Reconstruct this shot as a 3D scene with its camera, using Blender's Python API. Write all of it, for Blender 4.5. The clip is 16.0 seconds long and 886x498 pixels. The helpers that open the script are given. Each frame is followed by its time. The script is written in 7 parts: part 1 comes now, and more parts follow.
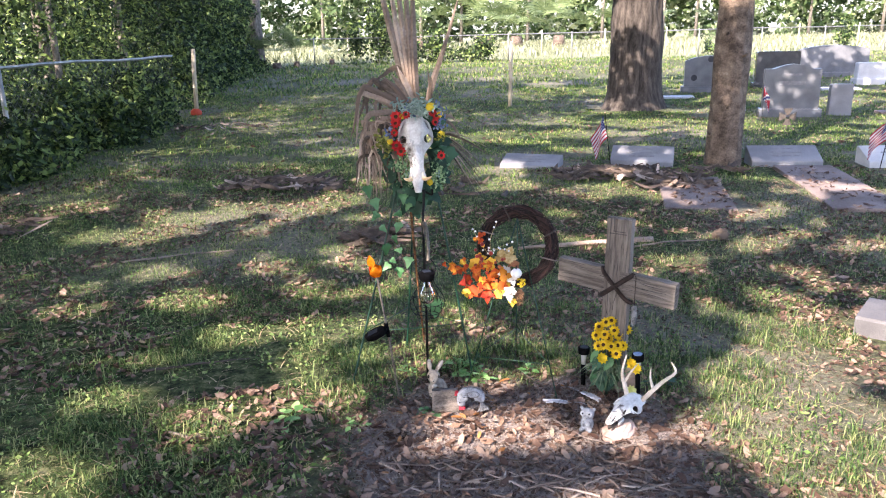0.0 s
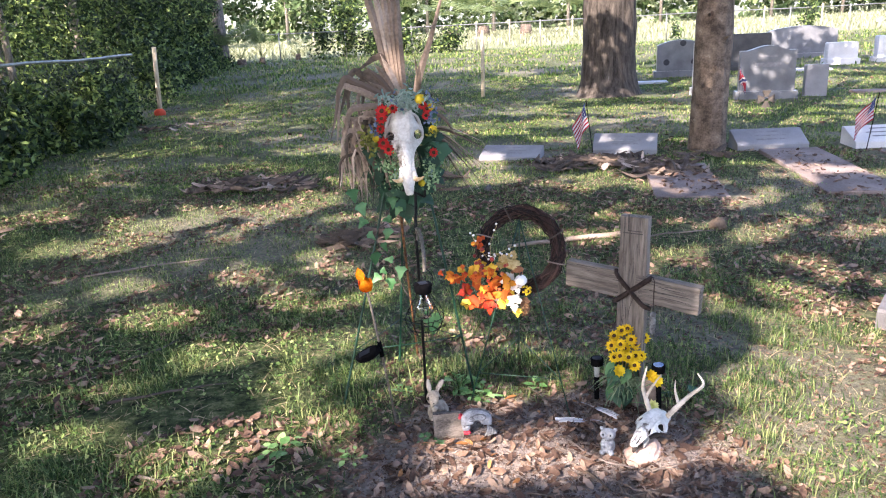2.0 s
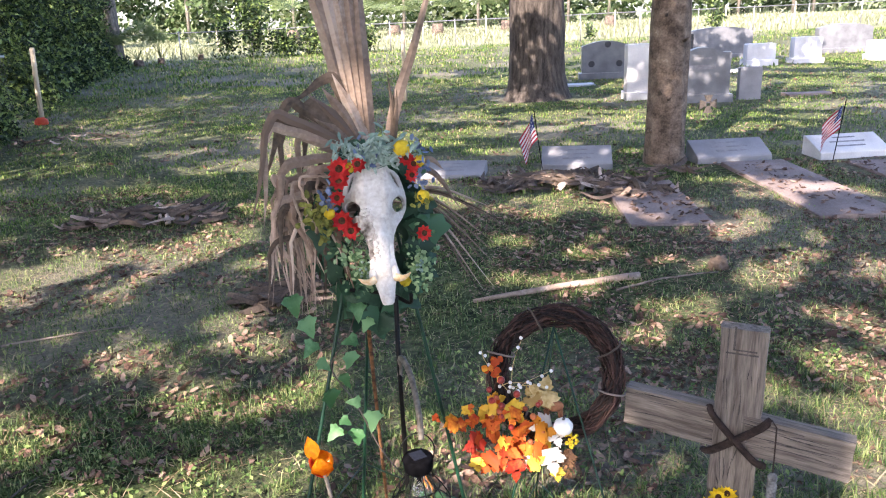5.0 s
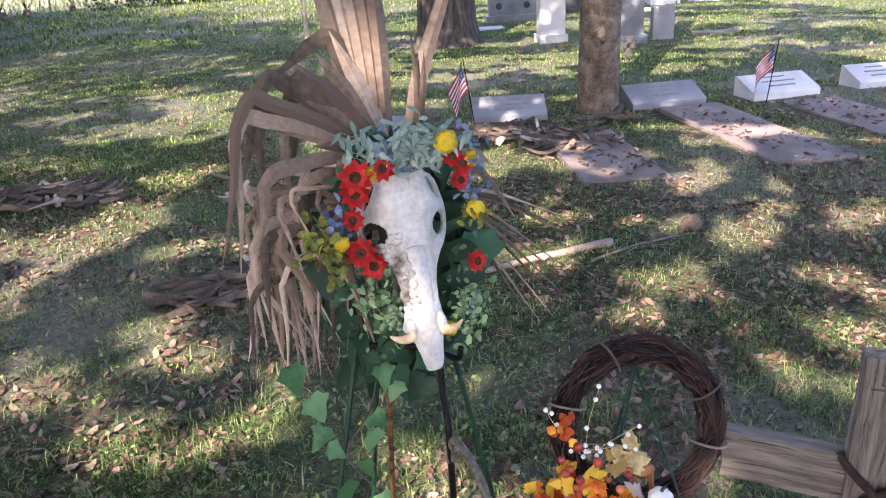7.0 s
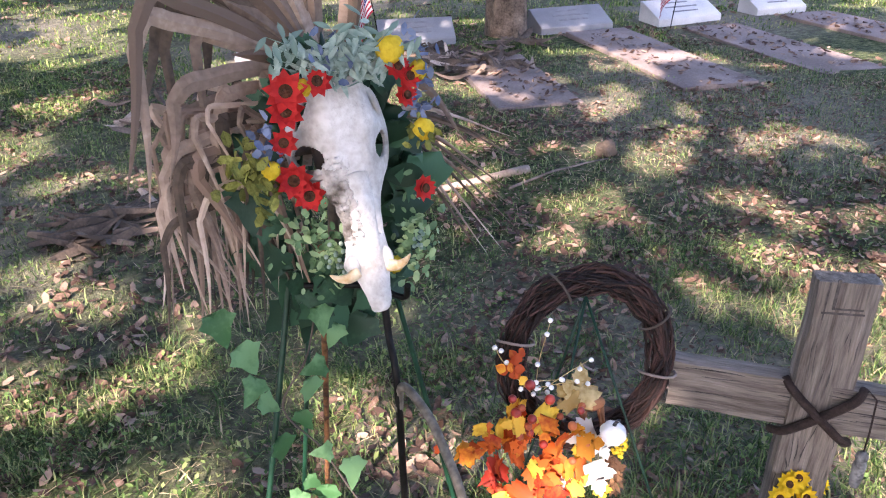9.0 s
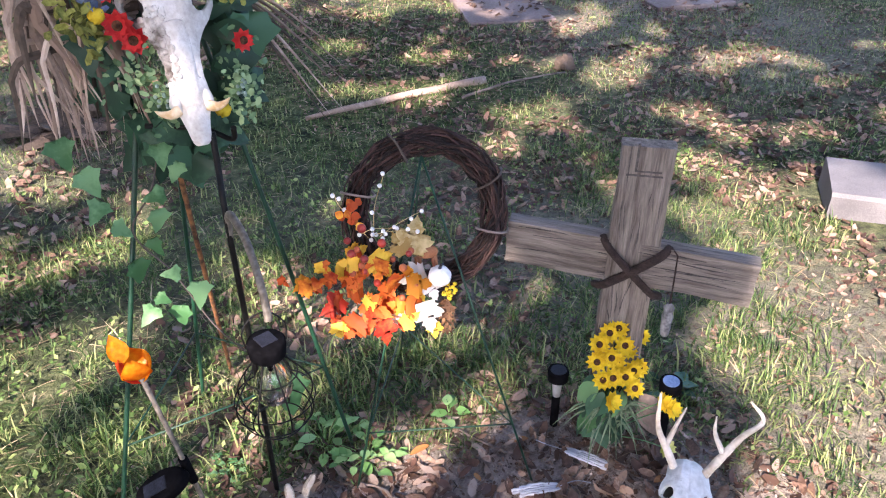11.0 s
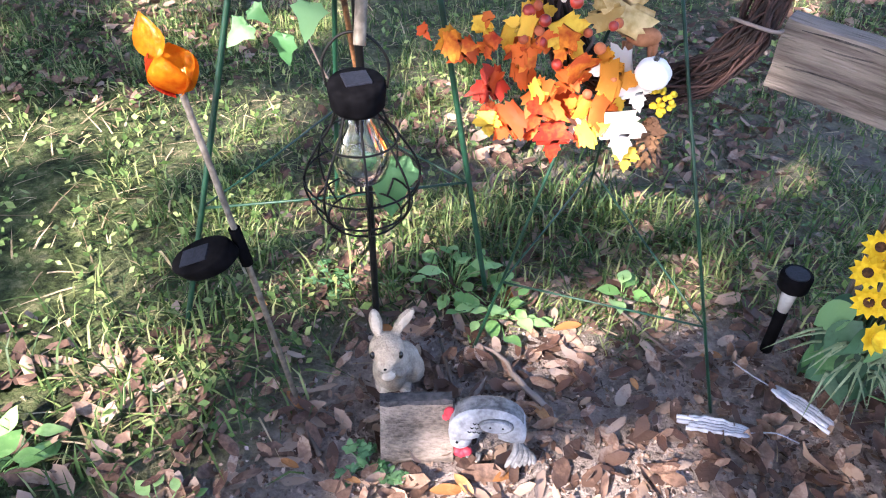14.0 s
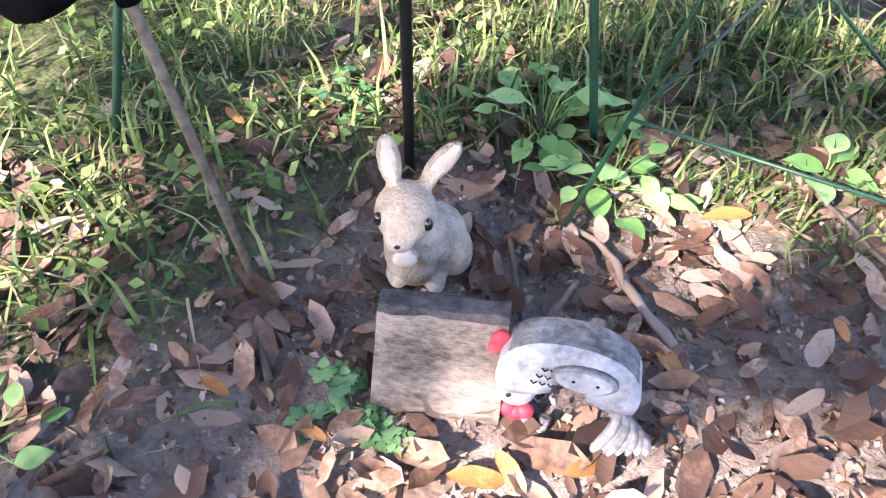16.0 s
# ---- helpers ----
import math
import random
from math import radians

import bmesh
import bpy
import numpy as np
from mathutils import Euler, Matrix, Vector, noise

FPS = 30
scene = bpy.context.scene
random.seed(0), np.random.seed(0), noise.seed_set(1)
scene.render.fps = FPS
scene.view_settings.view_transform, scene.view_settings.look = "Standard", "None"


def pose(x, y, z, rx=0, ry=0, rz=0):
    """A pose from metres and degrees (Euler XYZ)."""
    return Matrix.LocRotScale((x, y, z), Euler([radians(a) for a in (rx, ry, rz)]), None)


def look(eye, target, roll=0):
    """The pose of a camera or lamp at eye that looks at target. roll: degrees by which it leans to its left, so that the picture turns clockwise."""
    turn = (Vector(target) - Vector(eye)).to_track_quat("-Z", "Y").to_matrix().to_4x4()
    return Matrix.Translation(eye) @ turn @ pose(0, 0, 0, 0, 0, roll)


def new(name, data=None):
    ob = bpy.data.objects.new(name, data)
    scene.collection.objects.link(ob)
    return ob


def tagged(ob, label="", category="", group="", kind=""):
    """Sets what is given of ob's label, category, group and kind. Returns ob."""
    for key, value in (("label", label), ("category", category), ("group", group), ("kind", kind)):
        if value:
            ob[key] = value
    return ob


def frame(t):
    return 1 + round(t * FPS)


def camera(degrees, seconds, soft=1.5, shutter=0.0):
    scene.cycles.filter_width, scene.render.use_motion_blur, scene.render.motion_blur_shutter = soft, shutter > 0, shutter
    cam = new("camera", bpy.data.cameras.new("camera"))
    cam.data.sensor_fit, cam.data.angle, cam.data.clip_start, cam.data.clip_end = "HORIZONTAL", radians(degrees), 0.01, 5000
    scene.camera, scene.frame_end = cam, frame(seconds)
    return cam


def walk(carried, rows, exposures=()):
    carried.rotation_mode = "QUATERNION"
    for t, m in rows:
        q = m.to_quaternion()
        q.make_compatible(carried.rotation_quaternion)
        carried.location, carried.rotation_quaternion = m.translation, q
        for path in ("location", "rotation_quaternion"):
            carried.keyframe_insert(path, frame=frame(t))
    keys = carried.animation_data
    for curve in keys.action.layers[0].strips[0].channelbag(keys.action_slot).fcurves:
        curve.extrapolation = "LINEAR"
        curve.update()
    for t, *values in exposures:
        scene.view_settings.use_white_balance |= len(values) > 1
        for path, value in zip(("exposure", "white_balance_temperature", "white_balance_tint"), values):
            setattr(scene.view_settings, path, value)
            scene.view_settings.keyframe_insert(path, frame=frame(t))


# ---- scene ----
cam = camera(61.2, 16.0, soft=1.15)

PATH = [
    (0, (0.061, -0.266, 1.535), (0.016, 1.654, 0.977), -1.4),
    (0.5, (0.06, -0.199, 1.524), (0.018, 1.719, 0.959), -1.6),
    (1, (0.099, -0.083, 1.517), (0.067, 1.833, 0.946), -2.0),
    (1.5, (0.068, 0.012, 1.501), (0.055, 1.927, 0.925), -2.5),
    (2, (-0.029, 0.053, 1.505), (-0.004, 1.967, 0.925), -2.9),
    (2.5, (-0.079, 0.101, 1.499), (-0.004, 2.014, 0.921), -3.1),
    (3, (-0.118, 0.17, 1.512), (0.005, 2.081, 0.935), -2.7),
    (3.5, (-0.099, 0.4, 1.493), (0.061, 2.308, 0.915), -2.2),
    (3.7, (-0.09, 0.518, 1.499), (0.086, 2.425, 0.924), -2.0),
    (5.8, (-0.235, 1.481, 1.515), (0.087, 3.348, 0.875), -2.8),
    (6, (-0.231, 1.538, 1.51), (0.116, 3.394, 0.85), -2.7),
    (6.5, (-0.248, 1.645, 1.509), (0.159, 3.476, 0.814), -3.4),
    (7, (-0.35, 1.782, 1.501), (0.134, 3.578, 0.767), -3.4),
    (7.5, (-0.418, 1.871, 1.496), (0.151, 3.625, 0.72), -3.2),
    (8, (-0.42, 1.919, 1.475), (0.23, 3.622, 0.653), -2.6),
    (8.2, (-0.41, 1.939, 1.465), (0.266, 3.623, 0.624), -2.7),
    (10.3, (-0.256, 1.741, 1.428), (0.43, 3.319, 0.408), -0.2),
    (10.5, (-0.217, 1.693, 1.418), (0.453, 3.27, 0.387), -0.2),
    (11, (-0.154, 1.577, 1.403), (0.462, 3.153, 0.337), -0.6),
    (11.5, (-0.136, 1.476, 1.36), (0.424, 3.041, 0.247), -0.6),
    (12, (-0.105, 1.456, 1.283), (0.414, 2.991, 0.111), -0.5),
    (12.5, (0.033, 1.494, 1.154), (0.474, 3.008, -0.076), 0.1),
    (13, (0.092, 1.586, 1.096), (0.292, 3.144, -0.141), 1.6),
    (13.5, (0.078, 1.692, 1.061), (0.109, 3.26, -0.18), 0.9),
    (14, (0.023, 1.847, 1.004), (0.026, 3.372, -0.29), 1.0),
    (14.5, (0.033, 1.99, 0.871), (0.016, 3.457, -0.488), 1.9),
    (15, (0.06, 2.098, 0.727), (-0.054, 3.488, -0.706), 2.4),
    (15.5, (0.061, 2.162, 0.654), (-0.123, 3.493, -0.828), 1.5),
    (16, (0.044, 2.199, 0.607), (-0.165, 3.476, -0.919), 1.3),
]
walk(cam, [(t, look(eye, target, roll)) for t, eye, target, roll in PATH],
     exposures=((0, 2.10, 6100, 25), (6.5, 2.10, 6150, 27), (8, 2.20, 6150, 31), (11, 2.25, 6050, 31), (12.5, 2.25, 5950, 28), (13, 2.28, 5900, 26), (14.5, 2.74, 5850, 29), (16, 2.99, 6100, 30)))

# ---- world, sun, exposure ----
SUN_AZ, SUN_EL = radians(232), radians(36)          # where the sun stands: azimuth from +x, counter-clockwise
to_sun = Vector((math.cos(SUN_AZ) * math.cos(SUN_EL), math.sin(SUN_AZ) * math.cos(SUN_EL), math.sin(SUN_EL)))
world = bpy.data.worlds.new("sky")
scene.world = world
world.use_nodes = True
wn = world.node_tree.nodes
sky = wn.new("ShaderNodeTexSky")
sky.sky_type, sky.sun_disc = "NISHITA", False
sky.sun_elevation, sky.sun_rotation = SUN_EL, math.pi / 2 - SUN_AZ
sky.air_density, sky.dust_density = 1.0, 1.5
wn["Background"].inputs["Strength"].default_value = 0.15
world.node_tree.links.new(sky.outputs[0], wn["Background"].inputs["Color"])
sun_data = bpy.data.lights.new("sun", "SUN")
sun_data.energy, sun_data.angle, sun_data.color = 5.0, radians(0.55), (1.0, 0.89, 0.70)
sun = new("sun", sun_data)
sun.matrix_world = look(to_sun * 40, (0, 0, 0))


# ---- materials ----
def mat(name, c1, c2, scale=8.0, rough=0.8, bump=0.2, detail=6.0, metal=0.0, fine=120.0, island=0.0, rand=0.0, trans=0.0, spec=0.3, stretch=None, c3=None):
    """Two-scale procedural surface: broad colour mottling, fine grain and bump."""
    m = bpy.data.materials.new(name)
    m.use_nodes = True
    n, l = m.node_tree.nodes, m.node_tree.links
    b = n["Principled BSDF"]
    tc = n.new("ShaderNodeTexCoord")
    src = tc.outputs["Object"]
    if stretch:
        mp = n.new("ShaderNodeMapping")
        mp.inputs["Scale"].default_value = stretch
        l.new(src, mp.inputs[0])
        src = mp.outputs[0]
    t1, t2 = n.new("ShaderNodeTexNoise"), n.new("ShaderNodeTexNoise")
    for tx, sc in ((t1, scale), (t2, fine)):
        l.new(src, tx.inputs["Vector"])
        tx.inputs["Scale"].default_value, tx.inputs["Detail"].default_value = sc, detail
    ramp = n.new("ShaderNodeValToRGB")
    e = ramp.color_ramp.elements
    e[0].position, e[0].color = 0.34, (*c1, 1)
    e[1].position, e[1].color = 0.66, (*c2, 1)
    if c3:
        k = e.new(0.8)
        k.color = (*c3, 1)
    mixf = n.new("ShaderNodeMath")
    mixf.operation = "MULTIPLY_ADD"
    l.new(t2.outputs["Fac"], mixf.inputs[0])
    mixf.inputs[1].default_value = 0.45
    sub = n.new("ShaderNodeMath")
    sub.operation = "MULTIPLY_ADD"
    l.new(t1.outputs["Fac"], sub.inputs[0])
    sub.inputs[1].default_value, sub.inputs[2].default_value = 0.9, -0.17
    l.new(sub.outputs[0], mixf.inputs[2])
    fac = mixf.outputs[0]
    if island or rand:
        gi = n.new("ShaderNodeNewGeometry") if island else n.new("ShaderNodeObjectInfo")
        add = n.new("ShaderNodeMath")
        add.operation = "MULTIPLY_ADD"
        l.new(gi.outputs["Random Per Island" if island else "Random"], add.inputs[0])
        add.inputs[1].default_value = island or rand
        off = n.new("ShaderNodeMath")
        off.inputs[1].default_value = -(island or rand) / 2
        l.new(fac, off.inputs[0])
        l.new(off.outputs[0], add.inputs[2])
        fac = add.outputs[0]
    l.new(fac, ramp.inputs[0])
    l.new(ramp.outputs[0], b.inputs["Base Color"])
    b.inputs["Roughness"].default_value, b.inputs["Metallic"].default_value = rough, metal
    b.inputs["Specular IOR Level"].default_value = spec
    if bump:
        bp = n.new("ShaderNodeBump")
        bp.inputs["Strength"].default_value, bp.inputs["Distance"].default_value = bump, 0.01
        l.new(mixf.outputs[0], bp.inputs["Height"])
        l.new(bp.outputs[0], b.inputs["Normal"])
    if trans:
        out = n["Material Output"]
        tl, mx = n.new("ShaderNodeBsdfTranslucent"), n.new("ShaderNodeMixShader")
        l.new(ramp.outputs[0], tl.inputs["Color"])
        mx.inputs[0].default_value = trans
        l.new(b.outputs[0], mx.inputs[1])
        l.new(tl.outputs[0], mx.inputs[2])
        l.new(mx.outputs[0], out.inputs["Surface"])
    return m


M_GRASS = mat("grass_blade", (.035, .075, .018), (.155, .235, .065), 3, .55, 0, island=1.0, trans=.35, c3=(.27, .30, .12))
M_GRASSF = mat("grass_far", (.055, .11, .02), (.21, .31, .065), 1.2, .7, 0, island=.8, trans=.3, c3=(.32, .29, .14))
M_STRAW = mat("straw", (.20, .15, .085), (.46, .37, .23), 5, .8, 0, island=.8, trans=.15)
M_FIELD = mat("field_grass", (.19, .21, .11), (.34, .35, .22), 2, .8, 0, island=.8, trans=.2)
M_LEAF = mat("oak_litter", (.070, .040, .028), (.20, .122, .083), 30, .7, .25, island=.95, trans=.1, c3=(.29, .205, .15))
M_LEAFR = mat("oak_leaf_near", (.075, .038, .025), (.215, .132, .09), 2.2, .6, .25, fine=9, rand=.95, trans=.1, c3=(.34, .255, .195))
M_LEAFO = mat("orange_leaf_near", (.25, .11, .035), (.42, .21, .08), 2.5, .45, .2, fine=9, rand=.8, trans=.15)
M_CANOPY = mat("oak_canopy", (.06, .09, .03), (.12, .17, .06), 2, .6, 0, island=.8, trans=.45)
M_BUSH = mat("undergrowth_leaf", (.014, .030, .009), (.080, .135, .038), 1.5, .5, 0, island=.9, trans=.3, spec=.3, c3=(.24, .32, .09))
M_FAR = mat("far_foliage", (.06, .10, .035), (.17, .235, .10), .4, .8, 0, island=.9, trans=.3, c3=(.29, .33, .19))
M_BARK = mat("oak_bark", (.022, .018, .015), (.095, .08, .068), 5, .95, 1.0, fine=30, stretch=(3.2, 3.2, .7), c3=(.16, .14, .125))
M_PALMB = mat("palm_bark", (.05, .036, .027), (.21, .16, .12), 4, .95, 1.0, fine=26, stretch=(2.0, 2.0, 2.2), c3=(.34, .28, .22))
M_GRANITE = mat("grey_granite", (.16, .16, .17), (.26, .26, .27), 3, .6, .06, fine=260)
M_GRANITED = mat("dark_granite", (.10, .105, .115), (.17, .175, .185), 4, .35, .05, fine=260)
M_GRANITEB = mat("black_granite", (.03, .032, .038), (.06, .062, .07), 4, .25, .03, fine=260)
M_MARBLE = mat("white_marble", (.42, .42, .42), (.62, .61, .59), 2.5, .6, .1, fine=90)
M_CONC = mat("weathered_concrete", (.13, .10, .088), (.27, .215, .19), 2.0, .95, .5, fine=60, c3=(.38, .32, .29))
M_GALV = mat("galvanised_steel", (.19, .20, .20), (.33, .33, .32), 10, .45, .05, metal=.6)
M_WIRE = mat("dull_fence_wire", (.07, .072, .07), (.14, .14, .135), 10, .6, .05, metal=.3)
M_POSTW = mat("pale_post_wood", (.40, .33, .23), (.60, .52, .40), 6, .85, .3, stretch=(6, 6, .8))
M_INK = mat("engraved_dark", (.16, .16, .17), (.24, .24, .25), 20, .9, .1)
M_PALMETTO = mat("palmetto_green", (.07, .11, .04), (.17, .22, .09), 3, .5, 0, island=.8, trans=.25)


def ground_material():
    m = bpy.data.materials.new("cemetery_soil")
    m.use_nodes = True
    n, l = m.node_tree.nodes, m.node_tree.links
    b = n["Principled BSDF"]
    tc = n.new("ShaderNodeTexCoord")
    def tex(scale, detail=8.0, rough=.6):
        t = n.new("ShaderNodeTexNoise")
        t.inputs["Scale"].default_value, t.inputs["Detail"].default_value, t.inputs["Roughness"].default_value = scale, detail, rough
        l.new(tc.outputs["Object"], t.inputs["Vector"])
        return t
    def ramp(fac, stops):
        r = n.new("ShaderNodeValToRGB")
        e = r.color_ramp.elements
        for i, (p, c) in enumerate(stops):
            k = e[i] if i < 2 else e.new(p)
            k.position, k.color = p, (*c, 1)
        l.new(fac, r.inputs[0])
        return r
    soil = ramp(tex(38, 12, .72).outputs["Fac"], ((.28, (.10, .082, .074)), (.48, (.28, .232, .205)), (.74, (.49, .415, .37))))
    # near-black stop of the turf ramp paints the shade between blades
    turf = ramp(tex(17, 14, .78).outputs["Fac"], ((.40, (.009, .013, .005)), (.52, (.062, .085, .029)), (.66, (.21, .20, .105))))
    field = ramp(tex(.35).outputs["Fac"], ((.3, (.17, .20, .09)), (.7, (.31, .32, .19))))
    at = n.new("ShaderNodeAttribute")
    at.attribute_name = "cover"
    sep = n.new("ShaderNodeSeparateColor")
    l.new(at.outputs["Color"], sep.inputs[0])
    m1, m2 = n.new("ShaderNodeMix"), n.new("ShaderNodeMix")
    m1.data_type = m2.data_type = "RGBA"
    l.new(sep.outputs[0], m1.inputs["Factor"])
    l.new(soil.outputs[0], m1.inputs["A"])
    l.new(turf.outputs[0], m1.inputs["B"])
    l.new(sep.outputs[1], m2.inputs["Factor"])
    l.new(m1.outputs["Result"], m2.inputs["A"])
    l.new(field.outputs[0], m2.inputs["B"])
    l.new(m2.outputs["Result"], b.inputs["Base Color"])
    b.inputs["Roughness"].default_value = .95
    b.inputs["Specular IOR Level"].default_value = .15
    bp = n.new("ShaderNodeBump")
    bp.inputs["Strength"].default_value, bp.inputs["Distance"].default_value = 1.0, .02
    l.new(tex(70, 10, .7).outputs["Fac"], bp.inputs["Height"])
    l.new(bp.outputs[0], b.inputs["Normal"])
    return m


# ---- building helpers ----
RNG = np.random.default_rng(11)


def ground_z(x, y):
    """Height of the ground: nearly level, dipping slightly behind the grave, with small bumps."""
    base = np.interp(y, [-30, 2.6, 4.2, 8.5, 16, 36, 400], [.03, .03, -.02, -.05, -.13, .13, .13])
    return base + .012 * np.sin(2.1 * x + .7) * np.cos(1.7 * y + .4) + .006 * np.sin(6.3 * x + 1.1 * y) * np.sin(5.2 * y)


def gz(x, y):
    return float(ground_z(x, y))


def bare(x, y):
    """1 on the bare soil of the grave, 0 on the turf round it."""
    d = np.sqrt(((x - .30) / .66) ** 2 + ((y - 2.12) / .72) ** 2) + .10 * np.sin(9 * x + 2) * np.cos(8 * y) + .05 * np.sin(23 * x) * np.sin(19 * y)
    return np.clip((1.06 - d) / .16, 0, 1)


def quick_mesh(name, verts, tris, material):
    """A large mesh of triangles from arrays."""
    verts, tris = np.asarray(verts, np.float32).reshape(-1, 3), np.asarray(tris, np.int32).reshape(-1, 3)
    me = bpy.data.meshes.new(name)
    me.vertices.add(len(verts))
    me.vertices.foreach_set("co", verts.ravel())
    me.loops.add(tris.size)
    me.loops.foreach_set("vertex_index", tris.ravel())
    me.polygons.add(len(tris))
    me.polygons.foreach_set("loop_start", np.arange(0, tris.size, 3, dtype=np.int32))
    me.update(calc_edges=True)
    me.materials.append(material)
    return me


def thing(name, at, label, category, group="", kind=""):
    ob = new(name)
    ob.empty_display_size = .05
    ob.location = at
    return tagged(ob, label, category, group, kind)


def part(name, bm, material, parent, label="", smooth=False):
    """Links a bmesh, in the parent's own coordinates, as one mesh under a thing or a part."""
    me = bpy.data.meshes.new(name)
    if smooth:
        for f in bm.faces:
            f.smooth = True
    bm.to_mesh(me)
    bm.free()
    for m in (material if isinstance(material, (list, tuple)) else (material,)):
        me.materials.append(m)
    ob = new(name, me)
    ob.parent = parent
    return tagged(ob, label)


def single(name, bm, material, at, label, category, group="", kind="", smooth=False, turn=None):
    """A thing that is one mesh."""
    ob = part(name, bm, material, None, "", smooth)
    ob.matrix_world = Matrix.Translation(at) @ (turn or Matrix())
    return tagged(ob, label, category, group, kind)


def box(bm, size, at=(0, 0, 0), turn=None, bevel=0.0, segs=2, mi=0):
    r = bmesh.ops.create_cube(bm, size=1, matrix=Matrix.Translation(at) @ (turn or Matrix()) @ Matrix.Diagonal((*size, 1)))
    vs = set(r["verts"])
    fs = [f for f in bm.faces if all(v in vs for v in f.verts)]
    for f in fs:
        f.material_index = mi
    if bevel:
        es = list({e for f in fs for e in f.edges})
        bmesh.ops.bevel(bm, geom=es, offset=bevel, segments=segs, affect="EDGES", profile=.6, material=mi)


def ball(bm, radius, at, scale=(1, 1, 1), turn=None, seg=16, ring=10, mi=0):
    r = bmesh.ops.create_uvsphere(bm, u_segments=seg, v_segments=ring, radius=radius, matrix=Matrix.Translation(at) @ (turn or Matrix()) @ Matrix.Diagonal((*scale, 1)))
    for v in r["verts"]:
        for f in v.link_faces:
            f.material_index = mi
            f.smooth = True


def tube(bm, pts, radii, n=8, mi=0, cap=True, flat=1.0):
    """A swept tube along points with a radius at each."""
    pts = [Vector(p) for p in pts]
    if not isinstance(radii, (list, tuple)):
        radii = [radii] * len(pts)
    rings, ref = [], None
    for i, p in enumerate(pts):
        d = (pts[min(i + 1, len(pts) - 1)] - pts[max(i - 1, 0)]).normalized()
        if ref is None:
            ref = d.orthogonal().normalized()
        ref = (ref - d * ref.dot(d)).normalized()
        side = d.cross(ref)
        rings.append([bm.verts.new(p + (ref * math.cos(a) * flat + side * math.sin(a)) * radii[i]) for a in (2 * math.pi * k / n for k in range(n))])
    for a, b in zip(rings, rings[1:]):
        for k in range(n):
            f = bm.faces.new((a[k], a[(k + 1) % n], b[(k + 1) % n], b[k]))
            f.material_index, f.smooth = mi, True
    if cap:
        for ring in (rings[0][::-1], rings[-1]):
            bm.faces.new(ring).material_index = mi


def curve_pts(ctrl, n=16):
    """Points along a smooth Catmull-Rom curve through the control points."""
    c = [Vector(p) for p in ctrl]
    c = [c[0] * 2 - c[1]] + c + [c[-1] * 2 - c[-2]]
    out = []
    for i in range(1, len(c) - 2):
        for k in range(n):
            t = k / n
            out.append(.5 * (2 * c[i] + (c[i + 1] - c[i - 1]) * t + (2 * c[i - 1] - 5 * c[i] + 4 * c[i + 1] - c[i + 2]) * t * t + (3 * c[i] - c[i - 1] - 3 * c[i + 1] + c[i + 2]) * t ** 3))
    return out + [c[-2]]


def loft(bm, rings, mi=0, cap=True):
    vs = [[bm.verts.new(p) for p in r] for r in rings]
    n = len(vs[0])
    for a, b in zip(vs, vs[1:]):
        for k in range(n):
            f = bm.faces.new((a[k], a[(k + 1) % n], b[(k + 1) % n], b[k]))
            f.material_index, f.smooth = mi, True
    if cap:
        bm.faces.new(vs[0][::-1]).material_index = mi
        bm.faces.new(vs[-1]).material_index = mi


def scatter_leaves(name, centre, size, normal, material, aspect=.5, fold=.25, rounded=False):
    """Many small pointed leaves, four triangles each, in one mesh."""
    c, nrm = np.asarray(centre, float), np.asarray(normal, float)
    k = len(c)
    nrm /= np.linalg.norm(nrm, axis=1)[:, None]
    a = RNG.normal(size=(k, 3))
    u = np.cross(nrm, a)
    u /= np.linalg.norm(u, axis=1)[:, None]
    v = np.cross(nrm, u)
    s = np.asarray(size, float).reshape(-1, 1) * np.ones((k, 1))
    tip, tail = c + u * s, c - u * s
    if rounded:
        f1, f2 = RNG.uniform(-.25, .3, (k, 1)), RNG.uniform(-.3, .4, (k, 1))
        m1, m2 = c - u * s * .5 - nrm * s * fold, c + u * s * .48 - nrm * s * fold
        e1, e2 = nrm * s * f1, nrm * s * f2
        verts = np.stack([tail + nrm * s * f2 * .6, m1 + v * s * aspect + e1, m1 - v * s * aspect + e2, m1, m2 + v * s * aspect * .9 + e1, m2 - v * s * aspect * .9 + e2, m2, tip + nrm * s * f1], 1)
        tris = np.array([[0, 3, 1], [0, 2, 3], [1, 3, 6], [1, 6, 4], [3, 2, 5], [3, 5, 6], [4, 6, 7], [6, 5, 7]])[None] + np.arange(k)[:, None, None] * 8
        return quick_mesh(name, verts, tris, material)
    mid = c - nrm * s * fold
    l, r = c + v * s * aspect, c - v * s * aspect
    verts = np.stack([tail, l, mid, r, tip], 1)
    idx = np.arange(k)[:, None, None] * 5
    tris = np.array([[0, 2, 1], [0, 3, 2], [1, 2, 4], [2, 3, 4]])[None] + idx
    return quick_mesh(name, verts, tris, material)


# ---- ground ----
def grid_axis(lo, hi, dense_lo, dense_hi, step, growth):
    a = [dense_lo + i * step for i in range(int((dense_hi - dense_lo) / step) + 1)]
    s, p = step, a[-1]
    while p < hi:
        s *= growth
        p += s
        a.append(min(p, hi))
    s, p, pre = step, a[0], []
    while p > lo:
        s *= growth
        p -= s
        pre.append(max(p, lo))
    return np.array(pre[::-1] + a)


